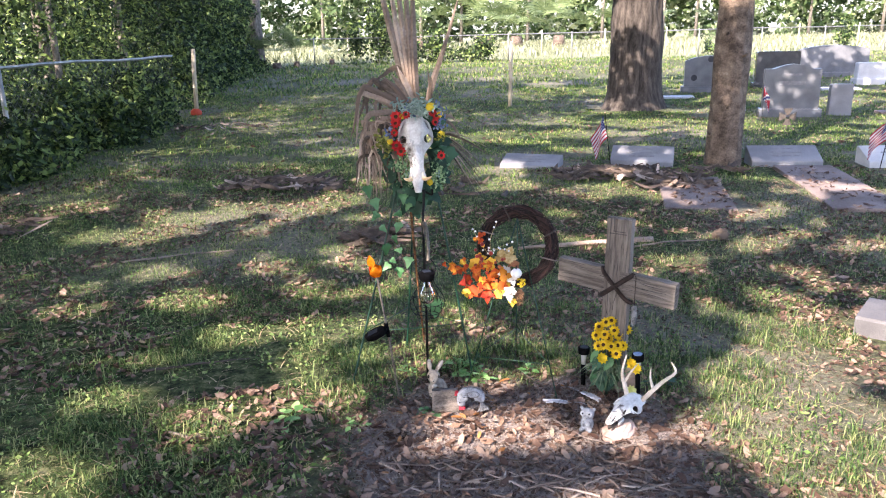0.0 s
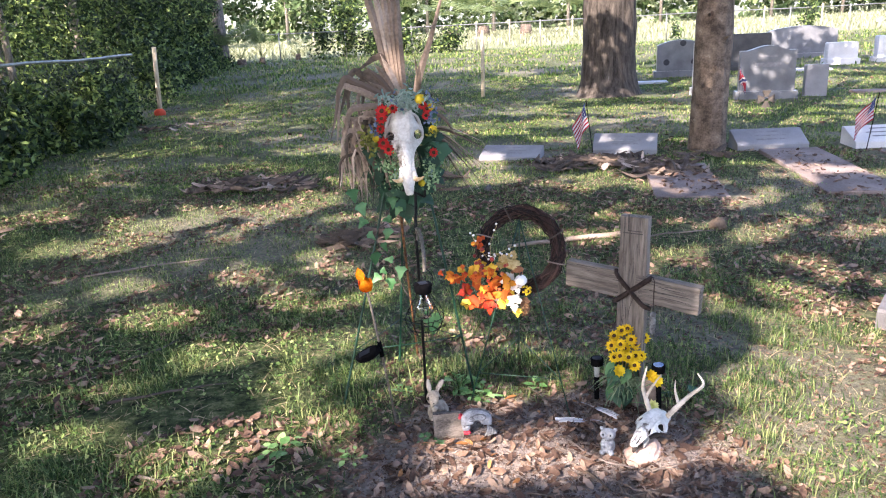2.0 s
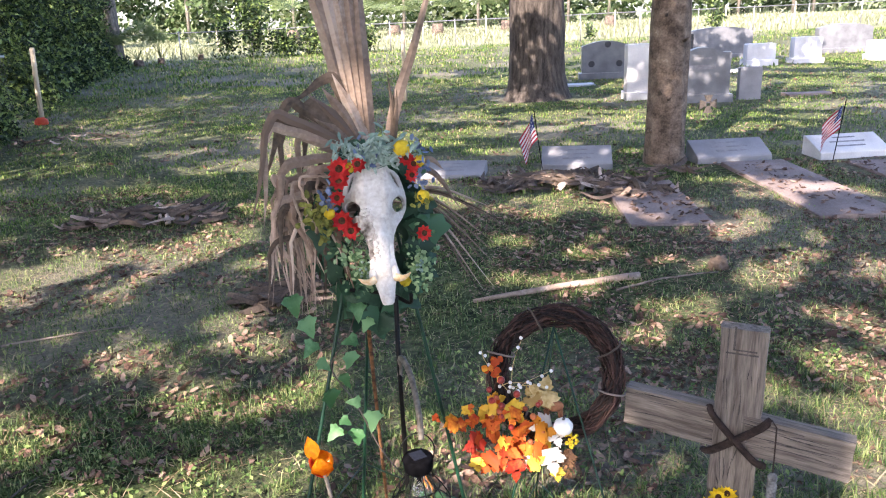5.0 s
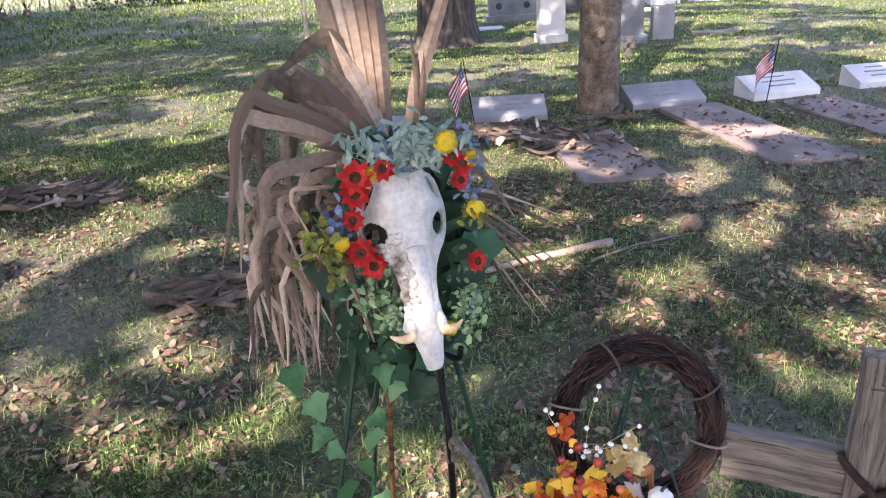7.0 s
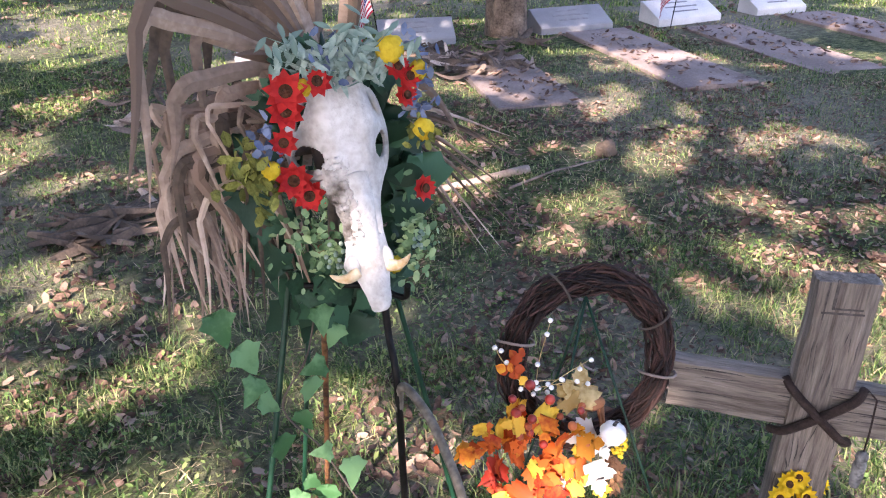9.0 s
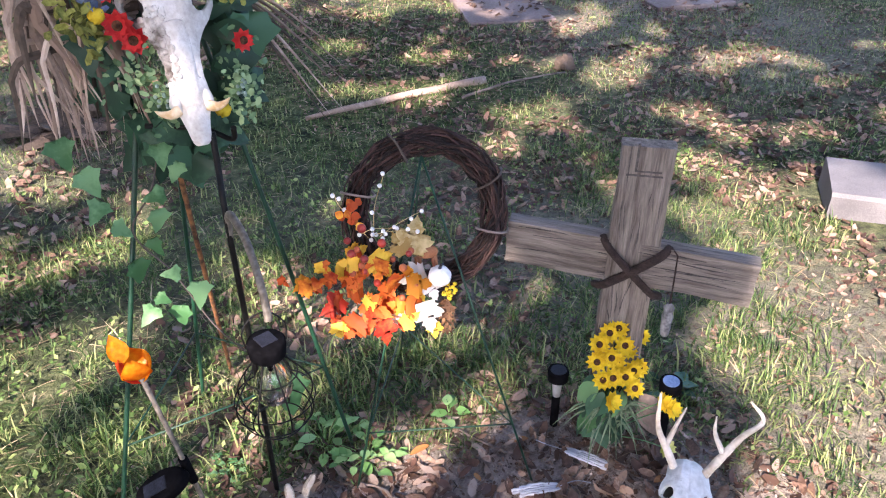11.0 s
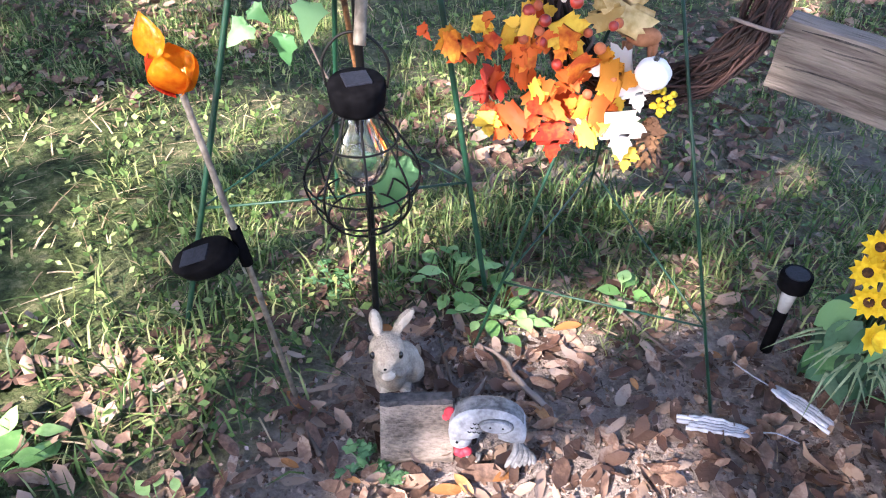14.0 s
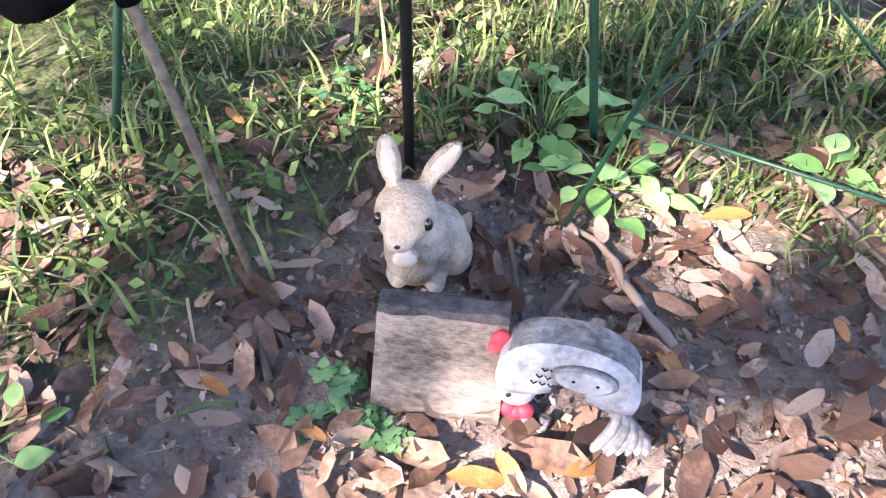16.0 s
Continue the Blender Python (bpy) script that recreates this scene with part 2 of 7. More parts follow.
def build_ground():
    xs, ys = grid_axis(-400, 400, -2.4, 2.6, .03, 1.12), grid_axis(-250, 700, 1.2, 4.6, .03, 1.12)
    X, Y = np.meshgrid(xs, ys)
    Z = ground_z(X, Y)
    near = np.exp(-(((X - .2) / 1.6) ** 2 + ((Y - 2.6) / 1.6) ** 2))
    rough = np.array([noise.fractal(Vector((x * 7, y * 7, 0)), 1, 2, 5) if w > .05 else 0 for x, y, w in zip(X.ravel(), Y.ravel(), near.ravel())]).reshape(X.shape)
    Z = Z + rough * .006 * near
    nx, ny = len(xs), len(ys)
    i = np.arange(nx * ny).reshape(ny, nx)
    a, b, c, d = i[:-1, :-1].ravel(), i[:-1, 1:].ravel(), i[1:, 1:].ravel(), i[1:, :-1].ravel()
    tris = np.concatenate([np.stack([a, b, c], 1), np.stack([a, c, d], 1)])
    me = quick_mesh("ground", np.stack([X, Y, Z], -1), tris, ground_material())
    me.polygons.foreach_set("use_smooth", [True] * len(me.polygons))
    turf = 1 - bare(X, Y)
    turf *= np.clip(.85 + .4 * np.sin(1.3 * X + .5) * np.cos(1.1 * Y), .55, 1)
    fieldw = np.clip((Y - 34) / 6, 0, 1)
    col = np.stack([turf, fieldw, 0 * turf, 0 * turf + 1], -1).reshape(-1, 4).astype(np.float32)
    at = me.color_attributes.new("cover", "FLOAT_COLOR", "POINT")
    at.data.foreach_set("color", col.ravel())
    return tagged(new("ground", me), "shaded cemetery ground of sandy soil, thin turf and leaf litter", "ground", kind="structure")


GROUND = build_ground()

# gaps cut in the unseen crowns for sun patches: x, y, half-length, half-width
GAPS = ((.20, 2.33, .20, .055), (1.95, 3.2, .42, .42), (1.48, 2.66, .26, .16), (1.65, 2.10, .60, .48), (-2.88, 13.6, 1.3, 1.0), (-2.1, 14.9, .8, .9), (-3.7, 15.8, 2.0, .9), (-2.8, 17.5, 2.0, .8), (-5.2, 12.3, .7, .5),
        (1.75, 13.65, .6, .8), (3.1, 12.9, .7, .5), (4.07, 12.0, .4, .4), (.8, 14.8, .4, .6), (5.1, 10.6, .5, .35), (1.66, 11.6, .5, .35), (6.4, 11.1, .3, .3), (1.64, 9.9, .3, .25), (-.7, 16.8, .6, .8), (1.7, 18.4, .5, .9),
        (2.6, 19.9, 2.2, 1.0), (-1.6, 20.2, 2.2, 1.2), (9.3, 16, 1.8, .8), (7.2, 12.2, .7, .4), (6.3, 17.2, 1.2, .5))

# smaller gaps over the turf behind the grave
GLINTS = ((-2.38, 6.25, .42, .22), (-2.49, 5.83, .26, .16), (-2.05, 6.67, .20, .14), (-1.34, 6.55, .26, .18), (-1.13, 7.03, .22, .26), (-.8, 6.14, .12, .10), (2.22, 5.0, .12, .16), (1.52, 4.66, .12, .12), (1.19, 4.40, .10, .06),
          (2.22, 4.38, .09, .09), (1.92, 3.86, .10, .13), (.95, 6.14, .07, .10), (1.10, 5.25, .22, .08), (-2.57, 9.48, .34, .3), (-.65, 4.72, .08, .08), (-2.98, 5.61, .18, .14), (3.6, 6.96, .2, .2), (2.69, 6.09, .17, .1),
          (2.98, 5.03, .12, .10), (-1.63, 6.6, .14, .12), (-.89, 7.84, .19, .2), (-2.22, 8.96, .25, .28), (-1.62, 4.0, .20, .14))

# small gaps nearest the grave
CHINKS = ((-.82, 3.56, .09, .08), (-.69, 3.09, .08, .09), (-.76, 2.62, .17, .10), (-.94, 2.43, .08, .08), (-2.27, 3.8, .12, .06), (-.46, 4.11, .08, .07), (-.23, 5.96, .08, .10), (2.01, 6.85, .12, .12), (4.07, 6.83, .12, .2),
          (-.92, 4.19, .09, .08), (-.84, 5.07, .08, .06), (-.32, 4.42, .05, .03), (.25, 2.79, .04, .01), (-.48, 3.57, .08, .06), (-.61, 4.06, .07, .06), (-.66, 3.35, .06, .04), (-.68, 3.05, .04, .05), (2.28, 4.06, .06, .05),
          (1.84, 3.53, .08, .05), (.2, 3.42, .04, .03), (.56, 3.27, .05, .03), (-.38, 3.12, .04, .03), (.72, 2.33, .03, .03), (.03, 3.59, .04, .05))

# larger gaps over the open turf towards the woods
CLEARINGS = ((-1.15, 10.2, .85, .55), (-.65, 11.8, .6, .45), (-2.6, 15.4, 1.5, .7), (-.4, 15.6, 1.1, .6), (-1.75, 8.7, .2, .12), (-4.3, 10.6, .5, .3))

# gaps over the longer grass at the sides of the grave
SLITS = ((-1.4, 2.06, .20, .12), (-1.46, 2.68, .14, .06), (-.55, 2.80, .04, .02), (-.42, 2.62, .02, .01), (-.37, 3.05, .03, .02), (-.02, 3.14, .03, .01), (.41, 3.2, .04, .02), (-.17, 2.89, .02, .01), (.46, 2.86, .02, .02), (.0, 2.50, .05, -.01), (-.30, 2.50, .02, -.02), (-1.15, 3.4, .12, .08), (-1.3, 4.7, .14, .08), (-2.0, 4.6, .16, .08))

# many small flecks of sun among the graves
fleck_rng = random.Random(19)
FLECKS = tuple((fleck_rng.uniform(.7, 4.6), fleck_rng.uniform(3.4, 8.5), fleck_rng.uniform(.0, .09), fleck_rng.uniform(.0, .05)) for _ in range(46)) + \
    tuple((fleck_rng.uniform(-3.6, .3), fleck_rng.uniform(3.0, 8.5), fleck_rng.uniform(-.03, .05), fleck_rng.uniform(-.03, .02)) for _ in range(44))

# places where the crowns' random openings are closed to keep shade
DENSE = ((.66, 2.2, .2, .25), (.5, 2.68, .65, .30), (.66, 2.48, .28, .24), (6.6, 14.2, 1.4, 1.1), (9.3, 20.3, 2.5, 1.0), (4.4, 8.6, 2.2, .7), (4.3, 16.3, 1.2, .9))


def build_canopy(owner, lo, hi, count, seed, open_=.34):
    """Unseen crown of leafy twigs high overhead, added for dappled shade, thinned at gaps."""
    rng = np.random.default_rng(seed)
    z = rng.uniform(5.0, 7.0, count)
    gx, gy = rng.uniform(lo[0], hi[0], count), rng.uniform(lo[1], hi[1], count)
    keep = np.ones(count, bool)
    for x, y, a, b in GAPS + GLINTS + CHINKS + SLITS + CLEARINGS + FLECKS:
        keep &= (((gx - x) / (a + .11)) ** 2 + ((gy - y) / (b + .11)) ** 2) > 1 + .35 * np.sin(9 * gx + 7 * gy)
    n1 = np.array([noise.noise(Vector((x * .9, y * .9, 3.1))) for x, y in zip(gx, gy)])
    n2 = np.array([noise.noise(Vector((x * 2.6, y * 2.6, 8.4))) for x, y in zip(gx, gy)])
    dense = np.zeros(count, bool)
    for x, y, a, b in DENSE:
        dense |= ((gx - x) / a) ** 2 + ((gy - y) / b) ** 2 < 1
    keep &= ((n1 + .6 * n2) < open_) | dense
    # thinned towards the woods' edge to let sun onto the undergrowth
    keep &= ~((gx < -3.5 + .5 * n1) & (gy > 5.5)) | (rng.uniform(0, 1, count) < .33)
    gx, gy, z = gx[keep], gy[keep], z[keep]
    k = z / to_sun.z
    c = np.stack([gx + to_sun.x * k, gy + to_sun.y * k, z], 1) - np.array(owner.location)
    nrm = np.array(to_sun)[None] + rng.normal(size=(len(c), 3)) * .55
    ob = new("crown", scatter_leaves("crown", c, rng.uniform(.07, .13, len(c)), nrm, M_CANOPY, .62))
    ob.parent = owner
    return ob


# ---- trees ----
def trunk_mesh(radius, height, flare, lean=(0, 0), seed=0, n=40, rows=46, furrow=.035):
    bm = bmesh.new()
    rings = []
    for j in range(rows):
        h = height * (j / (rows - 1)) ** 1.25
        r = radius * (1 + flare * math.exp(-h / .28)) * (1 - .035 * h / max(height, 1) * 4)
        ring = []
        for k in range(n):
            a = 2 * math.pi * k / n
            lobes = 1 + .10 * flare * math.exp(-h / .4) * math.sin(5 * a + seed) + .03 * math.sin(3 * a + seed + h * .4)
            w = noise.fractal(Vector((math.cos(a) * 4, math.sin(a) * 4, h * 1.1 + seed)), 1, 2, 4)
            ring.append((math.cos(a) * (r * lobes + furrow * w * radius * 2) + lean[0] * h, math.sin(a) * (r * lobes + furrow * w * radius * 2) + lean[1] * h, h - .05))
        rings.append(ring)
    loft(bm, rings)
    return bm


def limb(bm, a, b, r0, r1, seed):
    a, b = Vector(a), Vector(b)
    mid = (a + b) / 2 + Vector((math.sin(seed) * .4, math.cos(seed * 2) * .4, .5))
    pts = curve_pts((a, mid, b), 6)
    tube(bm, pts, [r0 + (r1 - r0) * i / (len(pts) - 1) for i in range(len(pts))], 8)


OAK = thing("oak_tree", (3.78, 15.9, gz(3.78, 15.9)), "large live oak with dark furrowed bark and spreading crown", "tree")
part("trunk", trunk_mesh(.53, 6.2, .34, seed=2, n=64, rows=60), M_BARK, OAK, "thick dark furrowed trunk flaring at its foot", True)
for i in range(7):
    bm = bmesh.new()
    a = i * .9
    limb(bm, (0, 0, 4.6 + .2 * i), (5.5 * math.cos(a), 5.5 * math.sin(a), 6.8 + .2 * i), .2, .05, i)
    part("limb", bm, M_BARK, OAK)
build_canopy(OAK, (-6.5, 10.5), (13, 24), 42000, 5, .14)

PALM = thing("cabbage_palm", (3.2, 8.62, gz(3.2, 8.62)), "cabbage palm with pale rough brown trunk beside flat markers", "palm tree")
part("trunk", trunk_mesh(.195, 7.0, .10, (.004, 0), 7, 40, 90, .06), M_PALMB, PALM, "weathered brown trunk with scars of old leaf bases", True)
for i, (a, h, s) in enumerate(((-2.35, .74, .05), (-1.9, .69, .035), (-2.8, .35, .03), (-1.2, 1.25, .03), (-2.2, 1.5, .03))):
    bm = bmesh.new()
    r = .195
    tube(bm, [(r * math.cos(a), r * math.sin(a), h), (1.2 * r * math.cos(a), 1.2 * r * math.sin(a), h + s * .6), (1.25 * r * math.cos(a + .2), 1.25 * r * math.sin(a + .2), h + s * 1.6)], [.02, .014, .004], 6)
    part("leaf_base", bm, M_PALMB, PALM)

# unseen tree added behind the viewpoint to carry the shading crown
SHADE = thing("live_oak", (-1.5, -9.0, gz(-1.5, -9.0)), "unseen spreading live oak added to shade the grave", "tree")
part("trunk", trunk_mesh(.45, 6.0, .3, seed=9), M_BARK, SHADE, "", True)
for i in range(8):
    bm = bmesh.new()
    a = i * .8
    limb(bm, (0, 0, 4.4 + .15 * i), (3.0 * math.cos(a), 3.0 * math.sin(a), 6.2 + .1 * i), .14, .04, i + 20)
    part("limb", bm, M_BARK, SHADE)
build_canopy(SHADE, (-6, -6.5), (7.5, 10.5), 62000, 6, .42)

# ---- graves ----
def slant_marker(at, yaw, width, label, mat_=None, group="slant grave markers"):
    """A low marker with a sloping face, a few lines of lettering shown as plain bars."""
    g = thing("grave_marker", (*at, gz(*at)), label, "grave marker", group)
    g.rotation_euler = (0, 0, radians(yaw))
    bm = bmesh.new()
    prof = ((-.19, -.03), (-.19, .06), (-.175, .075), (.13, .20), (.16, .195), (.165, -.03))
    rings = [[(sx * width / 2, p[0], p[1]) for p in prof] for sx in (-1, -.985, .985, 1)]
    for r, k in ((rings[0], .97), (rings[3], .97)):
        r[:] = [(x, y * k, z * k) for x, y, z in r]
    loft(bm, rings)
    for f in bm.faces:
        f.smooth = False
    bmesh.ops.recalc_face_normals(bm, faces=bm.faces)
    part("stone", bm, mat_ or M_GRANITE, g)
    slope = math.atan2(.125, .305)
    for j, w in enumerate((.5, .62, .4)):
        bm = bmesh.new()
        box(bm, (width * w * .8, .018, .004), (0, -.09 + .075 * j, .112 + .031 * j), pose(0, 0, 0, math.degrees(slope)))
        part("inscription", bm, M_INK, g)
    return g


slant_marker((.95, 8.75), -19, .70, "low grey slant marker half hidden by grass").scale = (1, 1, .62)
slant_marker((2.26, 8.68), -17, .72, "low grey slant marker behind fallen palm fronds with a flag")
slant_marker((3.86, 8.52), -6, .78, "low grey slant marker at the head of a concrete slab")
slant_marker((5.05, 8.3), -3, .76, "pale slant marker with small flag beside it", M_MARBLE)
slant_marker((6.25, 8.25), -9, .6, "small pale slant marker in the grass", M_MARBLE)


def slab(at, yaw, w, l, label, material=M_CONC, h=.05):
    bm = bmesh.new()
    box(bm, (w, l, h), (0, 0, h / 2 - .02), None, .012)
    bmesh.ops.subdivide_edges(bm, edges=bm.edges[:], cuts=3, use_grid_fill=True)
    for v in bm.verts:
        v.co += Vector((1, 1, .6)) * .012 * noise.noise(v.co * 4 + Vector((yaw, 0, 0)))
    return single("grave_slab", bm, material, (*at, gz(*at)), label, "grave slab", "grave slabs", turn=pose(0, 0, 0, 0, 0, yaw))


slab((3.76, 7.1), -9, .62, 2.15, "weathered pinkish concrete grave slab strewn with leaves")
slab((2.35, 6.95), -12, .62, 1.5, "cracked concrete grave slab under debris of palm fronds")
slab((4.95, 6.9), -8, .6, 2.0, "long weathered concrete grave slab in the grass")
slab((6.2, 6.9), -6, .6, 1.9, "pale concrete grave slab in the grass")


def headstone(at, yaw, w, h, d, style, material, label, base=True):
    """An upright stone on a plinth; style: serp (serpentine top), flat, round."""
    g = thing("headstone", (*at, gz(*at)), label, "headstone", "headstones")
    g.rotation_euler = (0, 0, radians(yaw))
    b0 = .14 if base else 0
    n = 24
    prof = []
    for k in range(n + 1):
        s = k / n * 2 - 1
        if style == "serp":
            top = h + .05 * math.cos(s * math.pi) * (abs(s) < .75) - .035 * (abs(s) >= .75) - (.05 if abs(s) >= .75 else 0) * 0
        elif style == "round":
            top = h - .12 * s * s
        else:
            top = h - .02 * (abs(s) > .97)
        prof.append((s * w / 2, top))
    bm = bmesh.new()
    outline = [(-w / 2, b0)] + prof + [(w / 2, b0)]
    fr = [bm.verts.new((x, -d / 2, z)) for x, z in outline]
    bk = [bm.verts.new((x, d / 2, z)) for x, z in outline]
    bm.faces.new(fr)
    bm.faces.new(bk[::-1])
    m = len(outline)
    for k in range(m):
        bm.faces.new((fr[(k + 1) % m], fr[k], bk[k], bk[(k + 1) % m]))
    bmesh.ops.recalc_face_normals(bm, faces=bm.faces)
    part("tablet", bm, material, g)
    if base:
        bm = bmesh.new()
        box(bm, (w * 1.12, d * 1.7, b0 + .05), (0, 0, (b0 - .05) / 2), None, .012)
        part("plinth", bm, material, g)
    return g


def bars(g, rows, d, material=M_INK):
    for x, z, w, h in rows:
        bm = bmesh.new()
        box(bm, (w, .006, h), (x, -d / 2 - .002, z))
        part("inscription", bm, material, g)


st = headstone((6.12, 13.7), -14, .94, .88, .17, "serp", M_GRANITED, "upright grey granite headstone with serpentine top")
bars(st, ((0, .60, .44, .07), (0, .75, .3, .035)), .17)
headstone((7.0, 13.65), -8, .38, .56, .13, "flat", M_GRANITE, "small upright grey granite headstone beside a larger one", False)
st = headstone((6.35, 19.1), -12, 1.12, .88, .2, "round", M_GRANITED, "dark grey granite headstone with round emblems")
for x, z in ((-.33, .35), (.33, .35), (.05, .8)):
    bm = bmesh.new()
    bmesh.ops.create_cone(bm, cap_ends=True, segments=20, radius1=.075, radius2=.075, depth=.012, matrix=Matrix.Translation((x, -.104, z)) @ pose(0, 0, 0, 90))
    part("emblem", bm, M_GRANITEB, st)
headstone((8.35, 19.8), -10, 1.05, .92, .2, "flat", M_GRANITEB, "polished black granite headstone")
headstone((11.25, 22.9), -12, 1.9, .92, .25, "round", M_GRANITED, "wide dark granite double headstone")
headstone((11.0, 20.2), -10, .74, .55, .3, "flat", M_MARBLE, "white marble headstone in the sun")
headstone((12.35, 20.25), -10, .72, .68, .3, "flat", M_MARBLE, "white marble headstone in the sun")
headstone((15.3, 22.9), -10, 1.6, .85, .3, "round", M_GRANITED, "broad grey headstone near the fence")
headstone((14.4, 20.0), -10, .7, .5, .3, "flat", M_MARBLE, "low white headstone near the fence")
headstone((17.0, 21.5), -12, .9, .7, .3, "flat", M_MARBLE, "white headstone near the fence")
headstone((5.45, 14.85), -10, .46, 1.0, .3, "flat", M_MARBLE, "tall pale headstone behind the palm trunk")
slab((8.2, 13.8), -5, .8, .3, "flush pink granite marker in the grass", M_CONC, .07)
slab((5.2, 17.9), -8, .9, .4, "flush pale marker in the grass beside the oak", M_MARBLE, .07)
slab((9.6, 19.0), -8, .9, .5, "flush pale marker in the grass", M_MARBLE, .06)

# the near marker beside the grave
NB = thing("grave_marker", (2.41, 3.22, gz(2.41, 3.22)), "grey granite slant marker with rough pinkish side in the grass", "grave marker")
NB.rotation_euler = (0, 0, radians(-40))
bm = bmesh.new()
prof = ((-.16, -.05), (-.165, .085), (-.152, .098), (.12, .118), (.135, .11), (.14, -.05))
loft(bm, [[(x, p[0], p[1]) for p in prof] for x in (-.33, -.325, .325, .33)])
bmesh.ops.recalc_face_normals(bm, faces=bm.faces)
for f in bm.faces:
    f.smooth = False
part("stone", bm, mat("pinkish_grey_granite", (.085, .082, .085), (.155, .148, .15), 5, .6, .12, fine=200), NB)

# ---- fence ----
def fence(name, a, b, label, height=1.2, gap=3.0, cell=.13):
    a, b = Vector(a), Vector(b)
    run = (b - a).length
    f = thing(name, (a.x, a.y, gz(a.x, a.y)), label, "fence")
    z0 = gz(a.x, a.y)
    d = (b - a) / run
    count = int(run / gap) + 1
    for i in range(count):
        bm = bmesh.new()
        p = d * (i * gap)
        z = gz(a.x + p.x, a.y + p.y) - z0
        lean = .02 * math.sin(i * 2.3)
        tube(bm, [(p.x, p.y, z - .05), (p.x + lean, p.y, z + height + .06)], .03, 8)
        ball(bm, .034, (p.x + lean, p.y, z + height + .06), (1, 1, .6), None, 8, 5)
        part("post", bm, M_GALV, f)
    bm = bmesh.new()
    tube(bm, [(*(d * (run * i / 24)).to_2d(), gz(*(a + d * (run * i / 24)).to_2d()) - z0 + height) for i in range(25)], .024, 6)
    part("top_rail", bm, M_GALV, f)
    verts, tris = [], []
    nw = int(run / cell)
    w = .0035
    side = Vector((d.y, -d.x, 0))
    for i in range(-int(height / cell), nw):
        for s in (1, -1):
            x0, x1 = i * cell, i * cell + height
            za, zb = (.03, height) if s > 0 else (height, .03)
            t0, t1 = max(0.0, -x0 / height), min(1.0, (run - x0) / height)
            if t0 >= t1:
                continue
            pa, pb = d * (x0 + height * t0), d * (x0 + height * t1)
            ga, gb = gz(a.x + pa.x, a.y + pa.y) - z0, gz(a.x + pb.x, a.y + pb.y) - z0
            q = len(verts)
            ha, hb = za + (zb - za) * t0 + ga, za + (zb - za) * t1 + gb
            verts += [(pa.x, pa.y, ha - w), (pa.x, pa.y, ha + w), (pb.x, pb.y, hb + w), (pb.x, pb.y, hb - w)]
            tris += [(q, q + 1, q + 2), (q, q + 2, q + 3)]
    ob = new("chain_link", quick_mesh("chain_link", verts, tris, M_WIRE))
    ob.parent = f
    tagged(ob, "diamond mesh of grey wire")
    return f


fence("chain_link_fence", (-9.5, 35.2, 0), (44, 38.4, 0), "grey chain-link fence before a sunny field")
fence("chain_link_fence", (-5.5, 3.0, 0), (-5.56, 14.9, 0), "old chain-link fence overgrown by undergrowth", 1.3, 6.0)


def wooden_post(at, h, r, label, lean=0.0, material=M_POSTW):
    bm = bmesh.new()
    tube(bm, [(0, 0, -.1), (lean * .5, 0, h * .5), (lean, 0, h)], [r, r * .96, r * .92], 10)
    return single("wooden_post", bm, material, (*at, gz(*at)), label, "post", smooth=False)


wooden_post((1.24, 16.8), 1.42, .045, "slim pale wooden post standing in the grass", .03)
wooden_post((-5.85, 16.8), 1.42, .05, "weathered wooden post at the edge of the undergrowth", .08)
bm = bmesh.new()
M_REDP = mat("red_plastic", (.5, .06, .03), (.62, .1, .05), 12, .5, .1)
loft(bm, [[(.13 * s * math.cos(a), .07 * s * math.sin(a), z) for a in (k * .5236 for k in range(12))] for z, s in ((0, .8), (.03, 1), (.1, .95), (.15, .5))])
single("red_cover", bm, M_REDP, (-5.75, 16.5, gz(-5.75, 16.5)), "small red plastic cover on the ground beside a post", "plastic cover")

# ---- woods at the side ----
M_TRUNK = mat("side_bark", (.07, .06, .05), (.26, .23, .19), 6, .95, .6, fine=40, stretch=(3, 3, .8))


def edge_x(y):
    return np.interp(y, [0, 8, 11, 15, 17, 25, 34, 36], [-5.4, -5.4, -5.9, -6.3, -6.5, -7.8, -8.6, -9.2])


def open_to_sun(x, y, z):
    """False for most leaves that would shade the sunny strip of turf along the woods."""
    sx, sy = x - to_sun.x * z / to_sun.z, y - to_sun.y * z / to_sun.z
    strip_ = ((sx + 2.6) / 2.2) ** 2 + ((sy - 16.5) / 7.0) ** 2 < 1 + .5 * np.sin(1.7 * sx + sy) * np.cos(1.3 * sy)
    edge_ = ((sx + 4.7) / 1.4) ** 2 + ((sy - 10.5) / 6.5) ** 2 < 1
    speck = np.sin(x * 37 + y * 51 + z * 43)
    return (~strip_ | (speck > .55)) & (~edge_ | (speck > .35))


